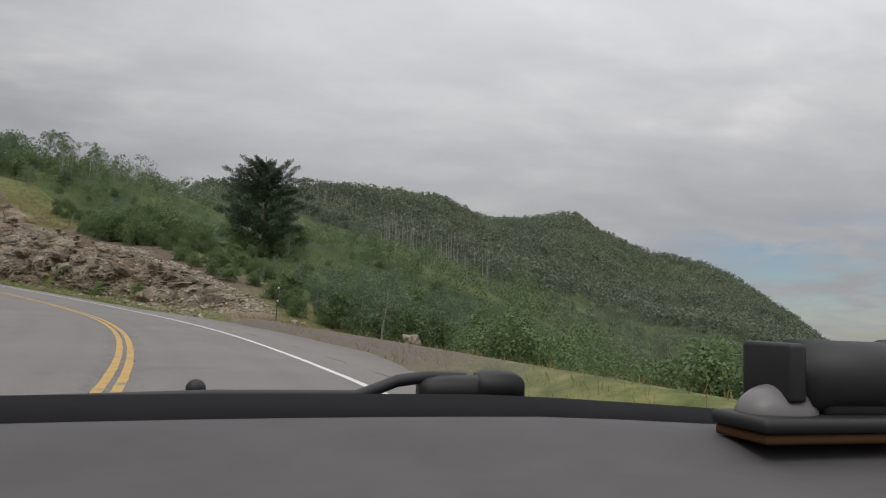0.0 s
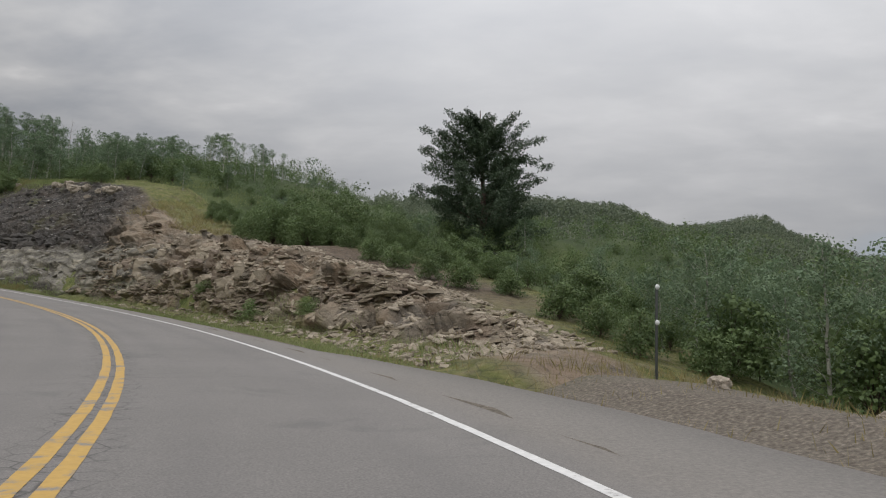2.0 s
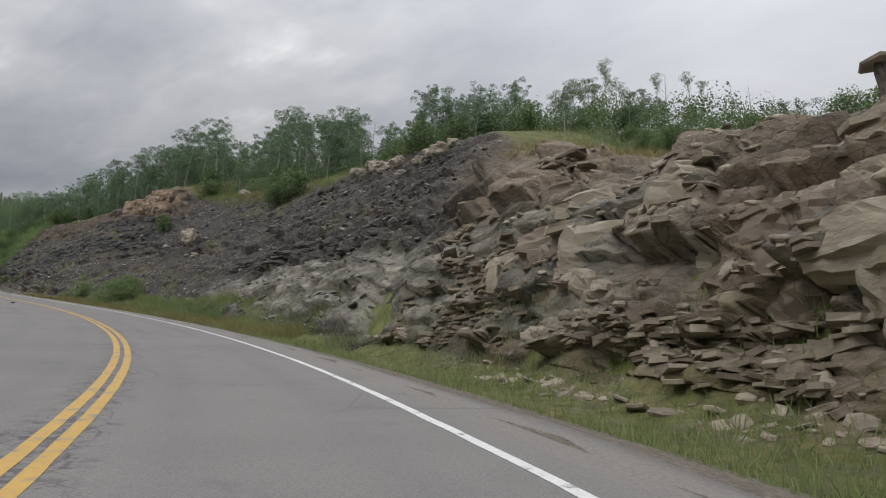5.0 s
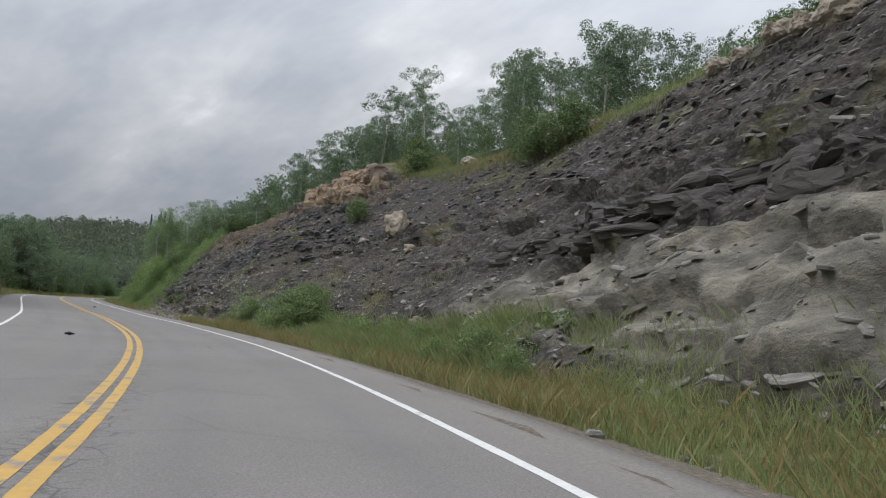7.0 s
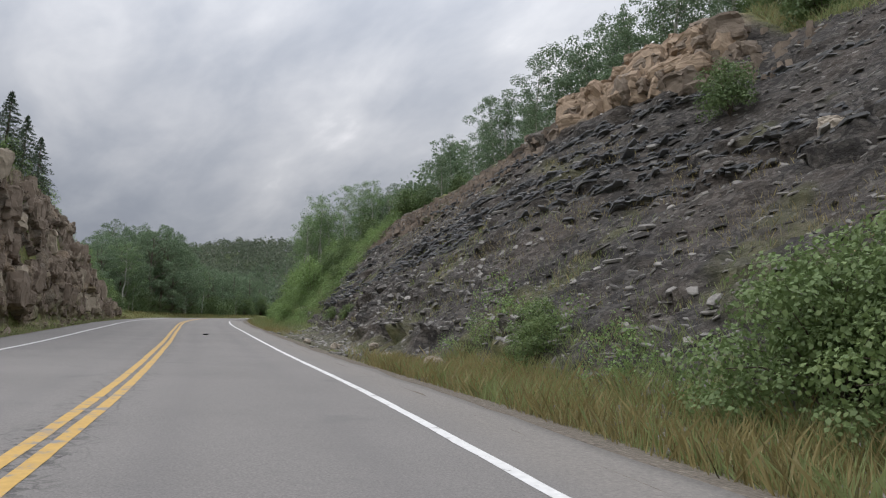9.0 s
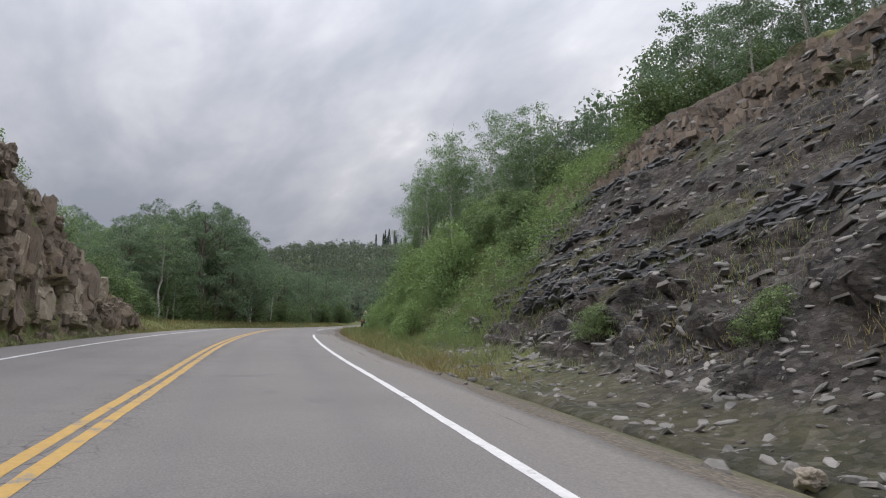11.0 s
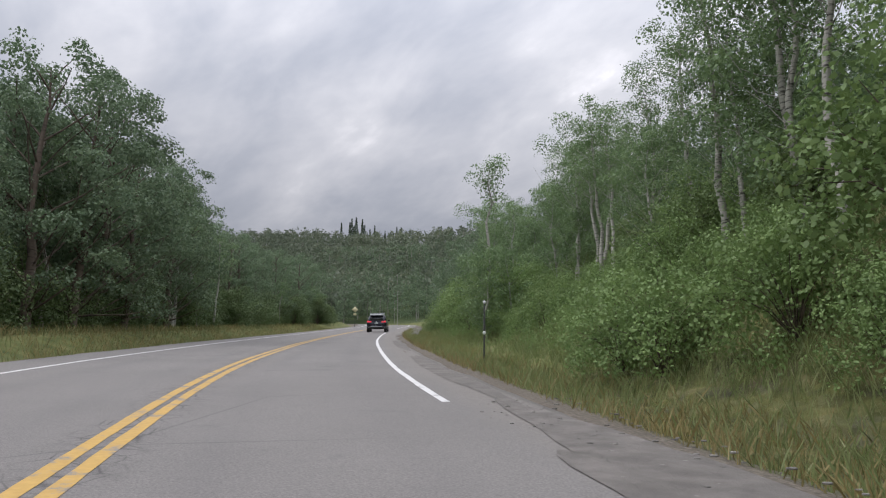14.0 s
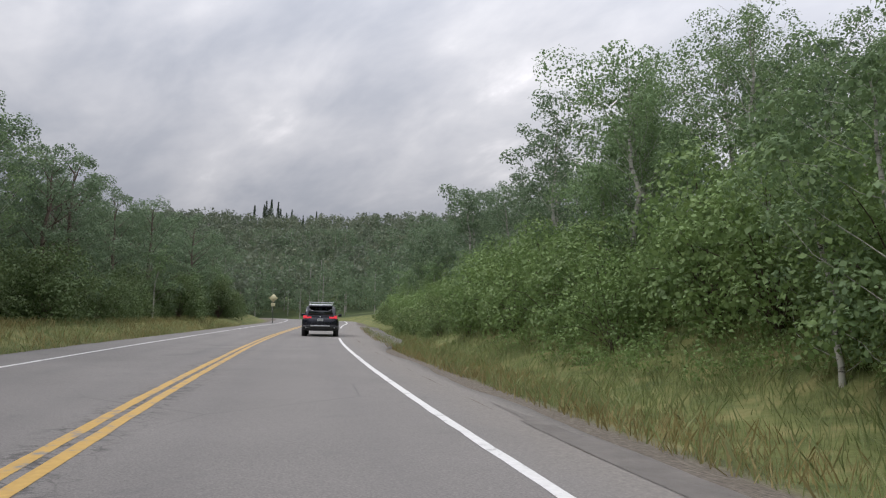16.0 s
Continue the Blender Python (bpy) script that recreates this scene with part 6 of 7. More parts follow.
# orange cap rock standing on the rim
for i in range(90):
    s = r.uniform(149.0, 157.2)
    h = float(table(s, TOP_R)) - 0.7 - 2.8 * r.uniform()
    crag("orange" if i % 3 else "rust", TREE_R, s, h, (r.uniform(0.7, 1.3), r.uniform(0.6, 1.9), r.uniform(0.5, 1.5)), CUT_S, -0.05, 0.16, 0.28)
# the left cutting: upright joints, blocks and broken beds
for i in range(170):
    s = r.uniform(145, 204)
    top = float(table(s, TOP_L))
    size = (r.uniform(0.4, 0.8), r.uniform(0.35, 1.0), r.uniform(0.4, 1.5))
    crag("rust" if i % 4 else "tan", TREE_L, s, r.uniform(0.1, 0.95) * top, tuple(1.25 * v for v in size), CUT_L, -0.05, 0.12, 0.15, -1)
rows = [(s, r.uniform(0.05, 0.98) * float(table(s, TOP_L)), (r.uniform(0.2, 0.5), r.uniform(0.2, 0.7), r.uniform(0.1, 0.7))) for s in r.uniform(142, 208, 1700)]
bedded_stuff("broken_beds", "rust", TREE_L, rows, -0.05, 0.13, "broken jointed brown sandstone in the cutting", 0.2, -1)
pl = [(s, -(6.6 + r.uniform(0, 1.0) * 3.0)) for s in r.uniform(142, 212, 500)]
joined_slabs("loose_blocks", "rust", TREE_L, pl, r.uniform(0.12, 0.5, 500), "broken brown stones at the foot of the cutting")


def boulder_mesh(seed, material, boxy=0.0):
    bm = bmesh.new()
    bmesh.ops.create_icosphere(bm, subdivisions=4, radius=0.5)
    off = Vector((seed * 3.1, seed * 1.7, 0))
    for v in bm.verts:
        p = v.co.normalized()
        cube = p / max(abs(p.x), abs(p.y), abs(p.z))
        p = p.lerp(cube * 0.82, boxy)
        v.co = p * 0.5 * (0.85 + 0.32 * noise.noise(p * 1.6 + off) + 0.11 * noise.noise(p * 4.5 + off) + 0.05 * noise.noise(p * 11 + off))
        v.co.z *= 0.8
    me = bpy.data.meshes.new("boulder")
    bm.to_mesh(me)
    bm.free()
    me.materials.append(material)
    return me


BOULDERS = [boulder_mesh(k, PALE_STONE if k < 4 else TAN_STONE, 0.4) for k in range(6)]


def boulder(s, d, size, k, label, tree=None, up=0.12, squash=(1, 1, 1), turn=None):
    if tree is not None and (hit := on_face(tree, s, d)[0]) is not None:
        x, y, z = hit
    else:
        x, y, z = spot(s, d)
    ob = new("boulder", BOULDERS[k])
    ob.matrix_basis = pose(x, y, z + up * size, rng.uniform(-15, 15), rng.uniform(-15, 15), rng.uniform(0, 360) if turn is None else turn) @ Matrix.Diagonal((size * squash[0], size * squash[1], size * squash[2], 1))
    return tagged(ob, label, "rock", "boulders")


boulder(138.9, 16.2, 2.2, 0, "large pale boulder resting on the shale slope", TREE_R, 0.22, (0.8, 0.75, 1.15), 20)
boulder(141.2, 15.0, 0.8, 1, "pale stone beside a larger boulder on the slope", TREE_R)
boulder(141.9, 23.5, 1.5, 2, "pale boulder on the grassy rim of the cutting", TREE_R, 0.25)
boulder(30.3, 12.9, 1.7, 4, "tan slab of rock standing on the gravel verge", None, 0.25, (0.55, 1.0, 0.95))
boulder(147.5, 7.1, 0.85, 5, "tan stone lying in the grass by the road", None, 0.15)
boulder(124.0, 10.2, 0.7, 1, "pale angular stone at the foot of the slope", TREE_R)
boulder(134.2, 14.7, 0.8, 3, "pale stone on the shale slope", TREE_R)
boulder(127.6, 22.3, 1.0, 0, "pale boulder at the top of the slope", TREE_R)
for i in range(11):
    boulder(103.0 + 1.6 * i, 17.2 + 0.33 * i + rng.uniform(-0.5, 0.5), rng.uniform(0.8, 1.6), i % 4, "rounded pale stone along the rim of the cutting", TREE_R, 0.2)
for s, d, z in ((38.8, 10.9, 0.5), (39.5, 11.8, 0.35), (44.0, 10.6, 0.4), (36.0, 11.4, 0.3), (159.7, 6.7, 0.5), (152.3, 7.0, 0.6), (162.6, 5.9, 0.4), (156.5, 7.6, 0.45), (166.0, 6.4, 0.3), (110.0, 7.4, 0.4), (204.6, -7.4, 0.5), (200.0, -7.6, 0.4)):
    boulder(s, d, z, 3 if d > 0 else 5, "small stone lying on the verge", None, 0.15)

# ---- the dark car ahead ----
PAINT = plain("car_paint", (0.016, 0.017, 0.026), 0.22, 0.3, 0.6, 0.1)
GLASS = plain("dark_glass", (0.012, 0.014, 0.016), 0.06, 0.0, 0.6, 0.05)
BLACK = plain("black_plastic", (0.022, 0.022, 0.023), 0.55)
SILVER = plain("silver_trim", (0.45, 0.46, 0.47), 0.3, 0.7)
RUBBER = plain("rubber", (0.02, 0.02, 0.02), 0.85)
PLATE = plain("plate_white", (0.6, 0.62, 0.62), 0.5)
REDGLASS = Mat("tail_light_red", 0.2, 0, 0.5)
REDGLASS.color((0.3, 0.008, 0.014))
REDGLASS.b.inputs["Emission Color"].default_value = (1.0, 0.06, 0.08, 1)
REDGLASS.b.inputs["Emission Strength"].default_value = 0.55
REDGLASS = REDGLASS.m


def loft(sections, n=20, power=3.2):
    """A rounded hull through sections: place along y, half width, bottom, top."""
    rings = []
    for y, w, z0, z1 in sections:
        a = np.linspace(0, 2 * np.pi, n, endpoint=False) + np.pi / n
        cx, sx = np.cos(a), np.sin(a)
        rings.append(np.stack([np.sign(cx) * np.abs(cx) ** (2 / power) * w, 0 * a + y, (z0 + z1) / 2 + np.sign(sx) * np.abs(sx) ** (2 / power) * (z1 - z0) / 2], 1))
    bm = bmesh.new()
    vs = [[bm.verts.new(p) for p in ring] for ring in rings]
    for a, b in zip(vs, vs[1:]):
        for i in range(n):
            bm.faces.new((a[i], a[(i + 1) % n], b[(i + 1) % n], b[i]))
    bm.faces.new(vs[0])
    bm.faces.new(vs[-1][::-1])
    bmesh.ops.recalc_face_normals(bm, faces=bm.faces)
    return bm


def disc_x(bm, x0, x1, y, z, rad, n=24):
    m = Matrix.Translation(((x0 + x1) / 2, y, z)) @ Matrix.Rotation(radians(90), 4, "Y")
    out = bmesh.ops.create_cone(bm, cap_ends=True, segments=n, radius1=rad, radius2=rad, depth=abs(x1 - x0), matrix=m)["verts"]
    bmesh.ops.bevel(bm, geom=list({e for v in out for e in v.link_edges if len(e.link_faces) == 2 and any(len(f.verts) > 4 for f in e.link_faces)}), offset=min(0.03, abs(x1 - x0) * 0.2), segments=2, affect="EDGES")
    return bm


def wheels(car, half, ys, rad, rim_mat):
    for y in ys:
        for sx in (-1, 1):
            tyre = part("tyre", disc_x(bmesh.new(), sx * (half - 0.25), sx * half, y, rad, rad), RUBBER, car)
            part("rim", disc_x(bmesh.new(), sx * (half - 0.03), sx * (half + 0.012), y, rad, rad * 0.66), rim_mat, tyre, "alloy wheel rim")


def panel(pts, depth=0.02):
    """A plate with the given corners, a little thick towards the inside."""
    bm = bmesh.new()
    f = bm.faces.new([bm.verts.new(p) for p in pts])
    ext = bmesh.ops.extrude_face_region(bm, geom=[f])["geom"]
    n = f.normal if f.normal.length else Vector((0, -1, 0))
    bm.normal_update()
    bmesh.ops.translate(bm, vec=-f.normal * depth, verts=[g for g in ext if isinstance(g, bmesh.types.BMVert)])
    bmesh.ops.recalc_face_normals(bm, faces=bm.faces)
    return bm


def build_suv(s, d):
    x, y = along(s, d)
    z = float(road_z(s))
    grade = math.degrees(math.atan(float(road_z(s + 2) - road_z(s - 2)) / 4))
    car = thing("car", Matrix.Translation((float(x), float(y), z)) @ Matrix.Rotation(float(heading(s)), 4, "Z") @ pose(0, 0, 0, grade), "dark grey sport utility car with lit tail lights on the road", "car")
    part("body", loft([(-2.44, 0.80, 0.52, 0.98), (-2.36, 0.92, 0.42, 1.04), (-2.1, 0.97, 0.34, 1.10), (-1.2, 0.985, 0.28, 1.10), (1.3, 0.985, 0.28, 1.06), (2.0, 0.95, 0.32, 0.98), (2.4, 0.82, 0.42, 0.82)], 24, 4.0), PAINT, car)
    part("cabin", loft([(-2.36, 0.84, 0.98, 1.08), (-2.12, 0.80, 1.0, 1.56), (-1.8, 0.77, 1.0, 1.70), (0.0, 0.75, 1.0, 1.73), (0.6, 0.73, 1.0, 1.66), (1.45, 0.68, 0.98, 1.06)], 24, 4.5), PAINT, car)
    part("roof", loft([(-2.2, 0.60, 1.66, 1.70), (-1.75, 0.66, 1.695, 1.745), (0.1, 0.66, 1.715, 1.76), (0.5, 0.62, 1.67, 1.71)], 16, 3.0), SILVER, car, "pale reflecting roof")
    part("rear_window", panel([(-0.66, -2.335, 1.16), (0.66, -2.335, 1.16), (0.58, -2.165, 1.54), (-0.58, -2.165, 1.54)], 0.03), GLASS, car, "dark tinted rear window")
    part("spoiler", box(bmesh.new(), -0.64, 0.64, -2.34, -2.02, 1.585, 1.635, 0.015), PAINT, car)
    for sx in (-1, 1):
        lamp = box(bmesh.new(), min(sx * 0.47, sx * 0.88), max(sx * 0.47, sx * 0.88), -2.43, -2.33, 0.97, 1.06, 0.02)
        box(lamp, min(sx * 0.72, sx * 0.90), max(sx * 0.72, sx * 0.90), -2.41, -2.28, 0.98, 1.12, 0.02)
        part("tail_light", lamp, REDGLASS, car, "lit red tail light")
        part("exhaust", box(bmesh.new(), sx * 0.66 - 0.12, sx * 0.66 + 0.12, -2.47, -2.35, 0.44, 0.52, 0.02), SILVER, car, "chrome exhaust tip")
        part("roof_rail", box(bmesh.new(), sx * 0.62 - 0.02, sx * 0.62 + 0.02, -1.9, 0.3, 1.74, 1.80, 0.01), SILVER, car, "silver roof rail")
        part("mirror", box(bmesh.new(), min(sx * 0.96, sx * 1.16), max(sx * 0.96, sx * 1.16), 0.78, 0.92, 1.06, 1.22, 0.04), PAINT, car)
        part("side_window", panel([(sx * 0.80, -1.75, 1.14), (sx * 0.80, 0.85, 1.12), (sx * 0.755, 0.35, 1.58), (sx * 0.77, -1.5, 1.58)][::sx], 0.02), GLASS, car, "dark side window")
        part("wheel_arch", disc_x(bmesh.new(), sx * 0.70, sx * 0.992, -1.45, 0.40, 0.46), BLACK, car, "black wheel arch")
    part("bumper", loft([(-2.47, 0.74, 0.36, 0.62), (-2.40, 0.92, 0.32, 0.66), (-2.2, 0.96, 0.30, 0.60)], 18, 3.5), BLACK, car, "black lower bumper")
    part("skid_plate", box(bmesh.new(), -0.52, 0.52, -2.50, -2.42, 0.54, 0.60, 0.015), SILVER, car, "silver skid trim")
    plate = part("plate", box(bmesh.new(), -0.16, 0.16, -2.455, -2.435, 0.83, 0.96, 0.006), PLATE, car, "pale plate with unreadable marks")
    for k in range(5):
        part("bar", box(bmesh.new(), -0.12 + k * 0.05, -0.09 + k * 0.05, -2.4585, -2.454, 0.87, 0.925), BLACK, plate)
    part("badge", box(bmesh.new(), -0.035, 0.035, -2.425, -2.395, 1.03, 1.09, 0.02), SILVER, car)
    part("rear_wiper", box(bmesh.new(), -0.02, 0.30, -2.352, -2.325, 1.165, 1.185, 0.005), BLACK, car)
    for yb in (-1.5, 0.0):
        part("rack_bar", box(bmesh.new(), -0.68, 0.68, yb - 0.04, yb + 0.04, 1.82, 1.86, 0.015), SILVER, car, "silver roof rack bar")
    wheels(car, 0.98, (-1.45, 1.5), 0.37, SILVER)
    return car


build_suv(280.5, 2.5)

# ---- signs and posts ----
POST = plain("post_dark", (0.07, 0.075, 0.07), 0.6, 0.3)
REFLECT = plain("reflector_white", (0.75, 0.76, 0.76), 0.3)
SIGN = plain("sign_face", (0.50, 0.46, 0.28), 0.45)
WOOD = bark("weathered_wood", (0.26, 0.23, 0.19), (0.10, 0.085, 0.07))


def marker_post(s, d, tall, low):
    x, y, z = spot(s, d)
    ob = thing("marker_post", pose(x, y, z - 0.25, 1.5, 1.2, math.degrees(float(heading(s)))), "thin dark marker post with white reflectors on the verge", "road post", "marker posts")
    part("post", box(bmesh.new(), -0.025, 0.025, -0.02, 0.02, 0, tall + 0.25, 0.006), POST, ob)
    for h in (tall + 0.19, low + 0.25):
        bm = bmesh.new()
        bmesh.ops.create_cone(bm, cap_ends=True, segments=20, radius1=0.055, radius2=0.05, depth=0.018, matrix=Matrix.Translation((0, -0.03, h)) @ Matrix.Rotation(radians(90), 4, "X"))
        part("reflector", bm, REFLECT, ob, "round white reflector")


marker_post(39.7, 10.2, 1.95, 1.15)
s, d = locate(np.array([-160.4]), np.array([147.37]))
z = spot(s[0], d[0])[2]
marker_post(float(s[0]), float(d[0]), 27.0 - z, 25.95 - z)


def diamond_sign(x, y, z, ground, rz, size, label):
    ob = thing("road_sign", pose(x, y, ground - 0.3, 0, 0, rz), label, "road sign", "road signs")
    part("post", box(bmesh.new(), -0.035, 0.035, 0.02, 0.07, 0, z - ground + 0.9, 0.008), POST, ob)
    c, k = z - ground + 0.3, size / 2
    part("plate", panel([(0, -0.01, c - k), (k, -0.01, c), (0, -0.01, c + k), (-k, -0.01, c)], 0.012), SIGN, ob, "faded diamond plate")
    bm = box(bmesh.new(), -0.05, 0.05, -0.016, -0.011, c - k * 0.5, c + k * 0.1)
    box(bm, -0.05, 0.22, -0.016, -0.011, c + k * 0.1, c + k * 0.24)
    part("arrow", bm, BLACK, ob, "black turn arrow")
    part("plaque", box(bmesh.new(), -0.22, 0.22, -0.012, 0.0, c - k - 0.42, c - k - 0.06, 0.004), SIGN, ob, "small square plaque")
    return ob


gx, gy = np.array([-236.5]), np.array([190.9])
diamond_sign(-236.5, 190.9, 39.2, float(land(gx, gy)[0]), 52, 0.95, "pale diamond warning sign on a post by the bend")
x, y = -233.5, 206.2
ob = thing("road_sign", pose(x, y, float(land(np.array([x]), np.array([y]))[0]) - 0.2, 0, 0, 46), "small pale sign plate on a post beside the bend", "road sign", "road signs")
part("post", box(bmesh.new(), -0.03, 0.03, 0.01, 0.06, 0, 1.7, 0.006), POST, ob)
part("plate", box(bmesh.new(), -0.25, 0.25, -0.012, 0.0, 1.1, 1.75, 0.006), REFLECT, ob, "pale rectangular plate")


def fence_post(s, d, tall):
    x, y, z = spot(s, d)
    v, f = tube([(0, 0, -0.3), (0.01, 0, tall * 0.5), (0.05, 0.02, tall)], [0.055, 0.05, 0.045], 9)
    ob = new("fence_post", mesh_of("fence_post", v, f, WOOD, flat=False))
    ob.matrix_basis = pose(x, y, z, rng.uniform(-4, 4), rng.uniform(-4, 4), 0)
    tagged(ob, "weathered grey wooden post in the grass by the wood", "post", "fence posts")


for s, d, h in ((227.0, -10.7, 1.5), (233.5, -11.0, 1.25), (221.0, -11.0, 1.2)):
    fence_post(s, d, h)


# ---- marks and litter on the asphalt ----
def blot(name, s, d, ln, wd, material, label, seed, lift=0.005):
    r = np.random.default_rng(seed)
    a = np.linspace(0, 2 * np.pi, 64, endpoint=False)
    k = 0.6 + 0.8 * fbm(np.cos(a) * 1.7 + seed, np.sin(a) * 1.7, 0, 4, seed, 0.6)
    ss, dd = np.r_[s, s + np.cos(a) * ln / 2 * k], np.r_[d, d + np.sin(a) * wd / 2 * k]
    x, y = along(ss, dd)
    v = np.stack([x, y, road_z(ss) + lift], 1)
    f = np.array([[0, 1 + i, 1 + (i + 1) % 64] for i in range(64)])
    tagged(new(name, mesh_of(name, v, f, material)), label, "road patch", kind="structure")


CRUMBLE = stone_mat("crumbled_edge", (0.09, 0.083, 0.075), (0.15, 0.138, 0.126), (0.24, 0.22, 0.2))
blot("patch", 209.5, 4.3, 12.5, 1.3, CRUMBLE, "crumbling broken patch at the asphalt edge", 6, 0.009)
blot("patch", 223, 4.4, 12, 0.5, CRUMBLE, "crumbling asphalt edge beside the white line", 8)
blot("patch", 240, 4.5, 14, 0.5, CRUMBLE, "crumbling asphalt edge beside the white line", 9)
r = np.random.default_rng(91)
vs, fs, at = [], [], 0
for _ in range(420):
    s, d, k = r.uniform(203, 217), 3.7 + 1.7 * r.uniform() ** 0.8, 0.02 + 0.08 * r.uniform() ** 2.5
    me = SLABS["grey"][r.integers(8)]
    co = np.array([v.co for v in me.vertices]) * k
    x, y = along(s, d)
    vs.append(co + [float(x), float(y), float(road_z(s)) + 0.1 * k])
    fs += [[at + i for i in p.vertices] for p in me.polygons]
    at += len(co)
tagged(new("asphalt_crumbs", mesh_of("asphalt_crumbs", np.concatenate(vs), fs, GREY_STONE)), "broken bits of asphalt and gravel at the road edge", "gravel", kind="stuff")
for s, d, k in ((121.4, -1.65, 0.2), (163.6, 1.45, 0.2)):
    x, y = along(s, d)
    bm = bmesh.new()
    bmesh.ops.create_icosphere(bm, subdivisions=2, radius=0.5)
    for v in bm.verts:
        v.co = v.co * (1 + 0.7 * noise.noise(v.co * 3 + Vector((s, 0, 0))))
        v.co.z *= 0.4
    me = bpy.data.meshes.new("rubber_scrap")
    bm.to_mesh(me)
    bm.free()
    me.materials.append(RUBBER)
    ob = new("rubber_scrap", me)
    ob.matrix_basis = pose(float(x), float(y), float(road_z(s)) + 0.05, 0, 0, 40) @ Matrix.Diagonal((k * 1.4, k * 0.7, k, 1))
    tagged(ob, "black torn scrap of rubber lying on the asphalt", "litter", "road litter")
# chips of stone along the right edge
r = np.random.default_rng(93)
for i in range(46):
    s, d = r.uniform(100, 178), 5.0 + 1.4 * r.uniform()
    x, y, z = spot(s, d)
    ob = new("stone", SLABS["grey"][i % 8])
    k = r.uniform(0.1, 0.32)
    ob.matrix_basis = pose(x, y, z + 0.05 * k, r.uniform(-20, 20), r.uniform(-20, 20), r.uniform(0, 360)) @ Matrix.Diagonal((k, k, k * 1.6, 1))
    tagged(ob, "small grey stone fallen to the road's edge", "rock", "fallen stones")


# ---- the car in which the ride begins, standing where it set out ----
DASH = plain("dashboard_grey", (0.085, 0.08, 0.08), 0.75, 0, 0.2, 0.08, 9)
COWL = plain("cowl_black", (0.012, 0.012, 0.013), 0.9, 0, 0.08)
BODY = plain("car_body_grey", (0.16, 0.165, 0.17), 0.3, 0.4, 0.5)
FOAM = plain("orange_felt", (0.07, 0.028, 0.008), 0.9)
CHROME = plain("pale_plastic", (0.16, 0.15, 0.15), 0.4)


def sheet(rows, material, name, parent, thick=0.012, label=""):
    """A curved skin through rows of points, with a thickness below it."""
    v = np.array(rows, float)
    n, m = v.shape[:2]
    bm = bmesh.new()
    top = [[bm.verts.new(p) for p in row] for row in v]
    low = [[bm.verts.new((p[0], p[1], p[2] - thick)) for p in row] for row in v]
    for i in range(n - 1):
        for j in range(m - 1):
            bm.faces.new((top[i][j], top[i][j + 1], top[i + 1][j + 1], top[i + 1][j]))
            bm.faces.new((low[i][j], low[i + 1][j], low[i + 1][j + 1], low[i][j + 1]))
    edge = [(i, 0) for i in range(n)] + [(n - 1, j) for j in range(1, m)] + [(i, m - 1) for i in range(n - 2, -1, -1)] + [(0, j) for j in range(m - 2, 0, -1)]
    for a, b in zip(edge, edge[1:] + edge[:1]):
        bm.faces.new((top[a[0]][a[1]], low[a[0]][a[1]], low[b[0]][b[1]], top[b[0]][b[1]]))
    bmesh.ops.recalc_face_normals(bm, faces=bm.faces)
    return part(name, bm, material, parent, label)


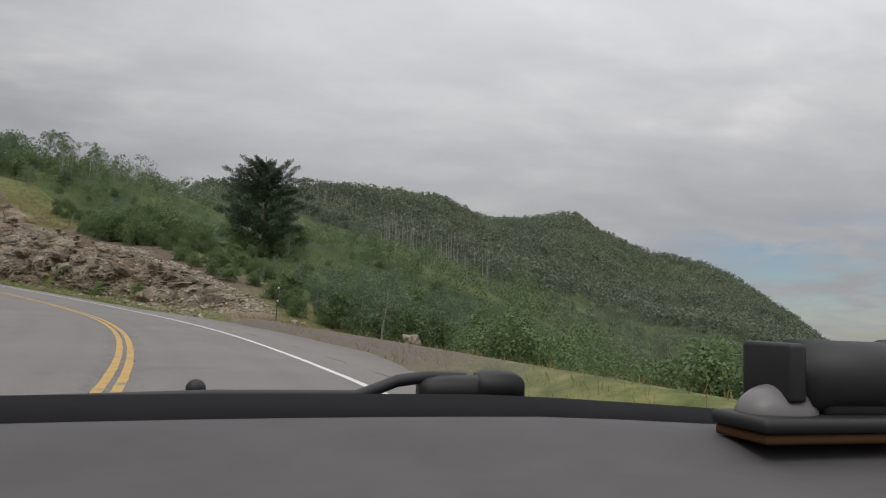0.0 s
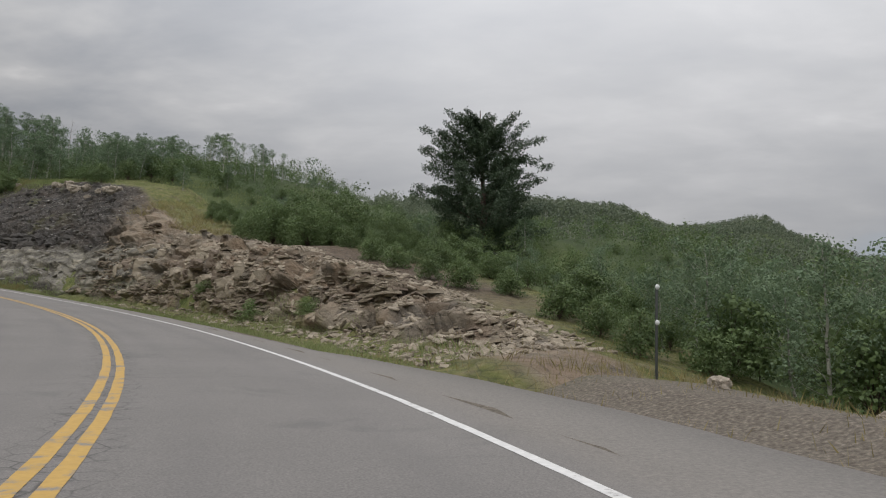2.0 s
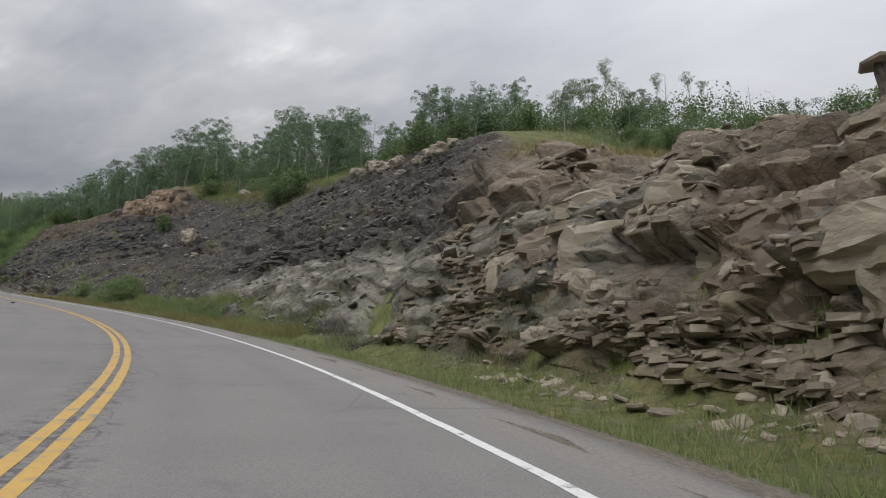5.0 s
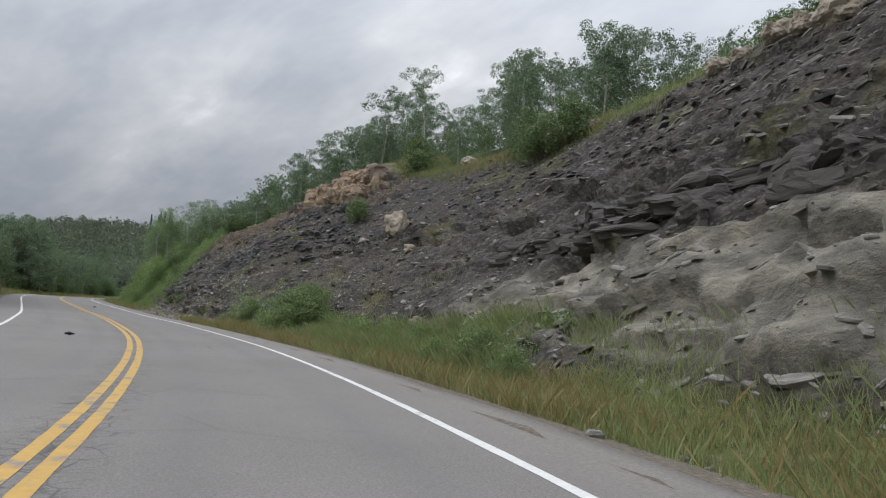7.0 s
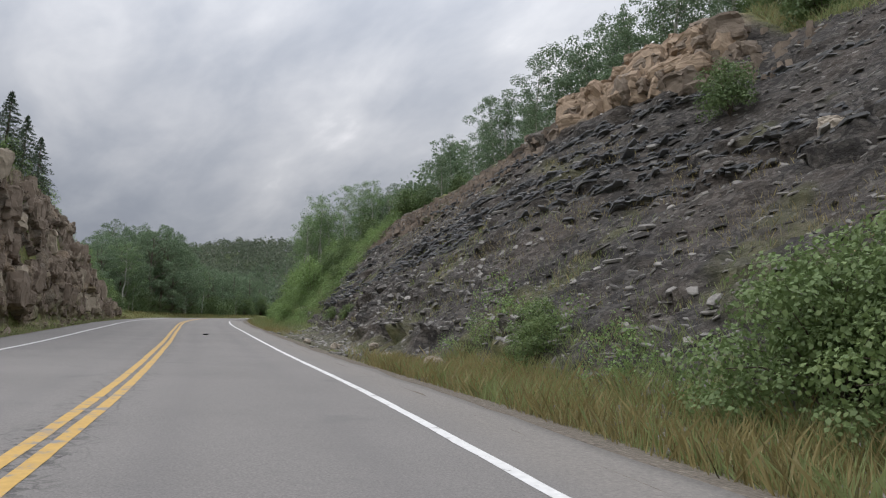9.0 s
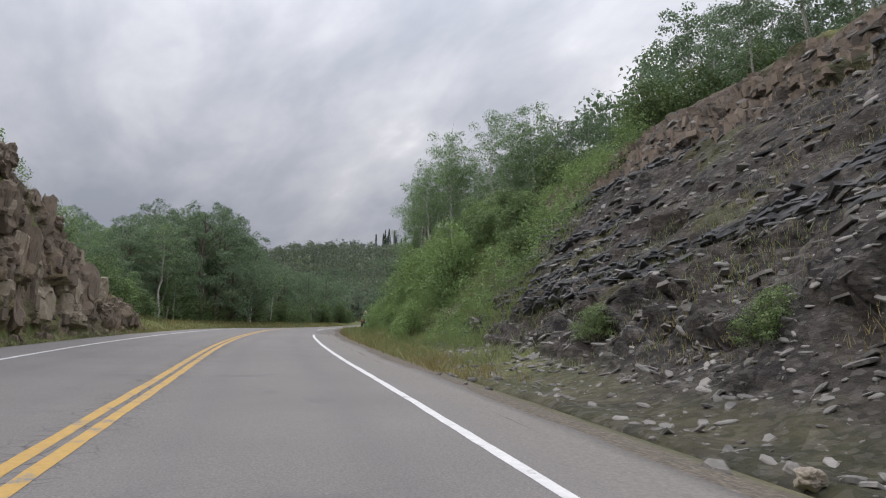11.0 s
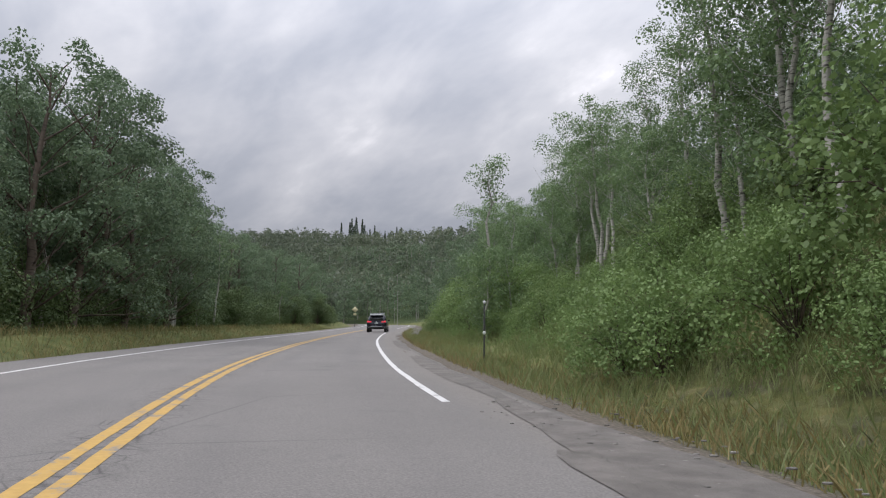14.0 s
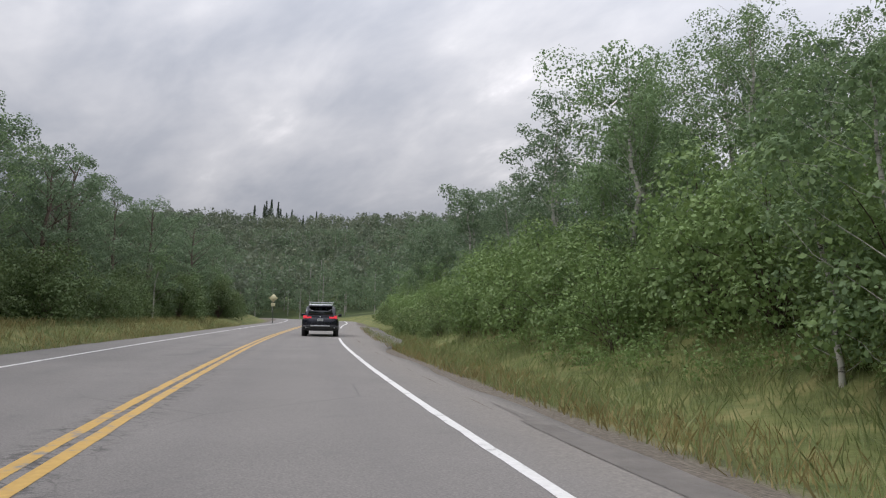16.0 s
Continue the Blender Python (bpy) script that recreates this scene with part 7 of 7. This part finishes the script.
def build_own_car():
    car = thing("car", pose(0, 0, 0, 0, 0, 5.09) @ pose(0, 0, 0, 2.32), "open grey car with a pale grey dashboard standing on the road", "car")
    mid, half = 0.42, 0.84
    xs = np.linspace(mid - half + 0.06, mid + half - 0.06, 15)
    bow = lambda x: -0.10 * ((x - 0.30) / 0.8) ** 2
    far = lambda x: 0.97 + bow(x)
    rows = [[(x, far(x) - back, z - 0.035 * max(0.0, x - 0.45)) for x in xs] for back, z in ((0.60, 0.80), (0.57, 0.90), (0.52, 0.95), (0.37, 0.964), (0.23, 0.961), (0.17, 0.963), (0.14, 0.971), (0.11, 0.980), (0.07, 0.985), (0.015, 0.988), (0.0, 0.984), (-0.012, 0.95))]
    sheet(rows, DASH, "dashboard", car, 0.02, "pale grey moulded dashboard top")
    rows = [[(x, far(x) + ahead, z - 0.045 * max(0.0, x - 0.45)) for x in xs] for ahead, z in ((0.006, 0.95), (0.016, 0.978), (0.05, 0.990), (0.09, 0.9945), (0.15, 0.998), (0.18, 0.995), (0.24, 0.972), (0.34, 0.94))]
    sheet(rows, COWL, "cowl", car, 0.02, "black plastic cowl under the windscreen")
    bx = np.linspace(mid - half + 0.03, mid + half - 0.03, 11)
    rows = [[(x, 1.26 + f + bow(x), z - 0.05 * ((x - mid) / half) ** 2) for x in bx] for f, z in ((0.0, 0.925), (0.3, 0.90), (0.6, 0.855), (0.9, 0.79), (1.02, 0.72), (1.05, 0.60))]
    sheet(rows, BODY, "bonnet", car, 0.03, "grey car bonnet")
    for sx in (-1, 1):
        x0 = mid + sx * half
        part("fender", box(bmesh.new(), min(x0, x0 - sx * 0.16), max(x0, x0 - sx * 0.16), 1.05, 2.25, 0.30, 0.84, 0.05), BODY, car)
        part("door", box(bmesh.new(), min(x0, x0 - sx * 0.10), max(x0, x0 - sx * 0.10), -1.0, 1.02, 0.26, 0.86, 0.04), BODY, car)
        part("rear_side", box(bmesh.new(), min(x0, x0 - sx * 0.12), max(x0, x0 - sx * 0.12), -2.3, -1.03, 0.28, 0.86, 0.05), BODY, car)
        part("headlight", box(bmesh.new(), x0 - sx * 0.28 - 0.12, x0 - sx * 0.28 + 0.12, 2.2, 2.34, 0.62, 0.72, 0.03), GLASS, car)
        for yw in (-1.55, 1.62):
            tyre = part("tyre", disc_x(bmesh.new(), x0 - sx * 0.19, x0 + sx * 0.012, yw, 0.33, 0.33), RUBBER, car)
            part("rim", disc_x(bmesh.new(), x0 - sx * 0.02, x0 + sx * 0.018, yw, 0.33, 0.21), SILVER, tyre)
    part("floor_pan", box(bmesh.new(), mid - half + 0.05, mid + half - 0.05, -2.3, 2.2, 0.24, 0.30, 0.01), BLACK, car)
    part("front_bumper", box(bmesh.new(), mid - half + 0.02, mid + half - 0.02, 2.22, 2.38, 0.28, 0.60, 0.06), BODY, car)
    part("rear_panel", box(bmesh.new(), mid - half + 0.02, mid + half - 0.02, -2.38, -2.26, 0.28, 0.84, 0.05), BODY, car)
    # wipers at rest
    v, f = tube([(-0.30, 1.10, 0.985), (0.0, 1.135, 0.992), (0.215, 1.19, 0.986), (0.25, 1.2, 0.996), (0.285, 1.2, 1.010), (0.335, 1.2, 1.017), (0.40, 1.2, 1.016)], [0.008, 0.009, 0.01, 0.010, 0.010, 0.010, 0.010], 8)
    arm = child("wiper_arm", mesh_of("wiper_arm", v, f, BLACK, flat=False), car, "black wiper arm")
    bm = loft([(1.175, 0.085, 0.975, 1.016), (1.19, 0.093, 0.972, 1.022), (1.225, 0.09, 0.972, 1.018)], 14, 3.5)
    bmesh.ops.translate(bm, vec=(0.412, 0, 0), verts=bm.verts)
    part("wiper_pivot", bm, BLACK, car, "black wiper pivot cover")
    bm = loft([(1.17, 0.040, 0.985, 1.025), (1.20, 0.045, 0.98, 1.031), (1.23, 0.04, 0.98, 1.022)], 14, 3.0)
    bmesh.ops.translate(bm, vec=(0.455, 0, 0), verts=bm.verts)
    part("wiper_cap", bm, BLACK, car)
    bm = bmesh.new()
    bmesh.ops.create_uvsphere(bm, u_segments=16, v_segments=10, radius=0.016, matrix=Matrix.Translation((-0.024, 1.3, 0.984)))
    box(bm, -0.034, -0.014, 1.29, 1.31, 0.90, 0.982)
    part("washer_nozzle", bm, BLACK, car, "small black washer nozzle")
    # a camera on a pad stuck to the dashboard
    pad = thing("dash_camera", pose(0, 0, 0, 0, 0, 5.09) @ pose(0, 0, 0, 2.32), "black camera on a pad standing on the dashboard", "camera")
    k = 1.747
    px, pz = lambda x: k * x, lambda z: 1.119 + k * (z - 1.119)
    part("felt", box(bmesh.new(), px(0.364), px(0.60), 0.775, 0.87, pz(1.0385), pz(1.046), 0.004), FOAM, pad, "orange felt strip")
    part("pad", box(bmesh.new(), px(0.361), px(0.60), 0.77, 0.875, pz(1.046), pz(1.057), 0.008), BLACK, pad)
    bm = bmesh.new()
    bmesh.ops.create_uvsphere(bm, u_segments=24, v_segments=14, radius=1.0)
    for v in bm.verts:
        v.co = Vector((px(0.400) + 0.058 * v.co.x, 0.83 + 0.04 * v.co.y, pz(1.054) + 0.042 * max(-0.1, v.co.z)))
    part("clip", bm, CHROME, pad, "pale rounded clip")
    part("housing", disc_x(bmesh.new(), px(0.399), px(0.60), 0.835, pz(1.083), 0.049), BLACK, pad, "black cylindrical housing")
    part("end_cap", box(bmesh.new(), px(0.3926), px(0.407), 0.79, 0.88, pz(1.066), pz(1.1085), 0.006), BLACK, pad)
    part("foot", box(bmesh.new(), px(0.43), px(0.59), 0.80, 0.87, pz(1.054), pz(1.07), 0.01), BLACK, pad)
    part("ring", disc_x(bmesh.new(), px(0.505), px(0.52), 0.835, pz(1.083), 0.053), GLASS, pad)


build_own_car()
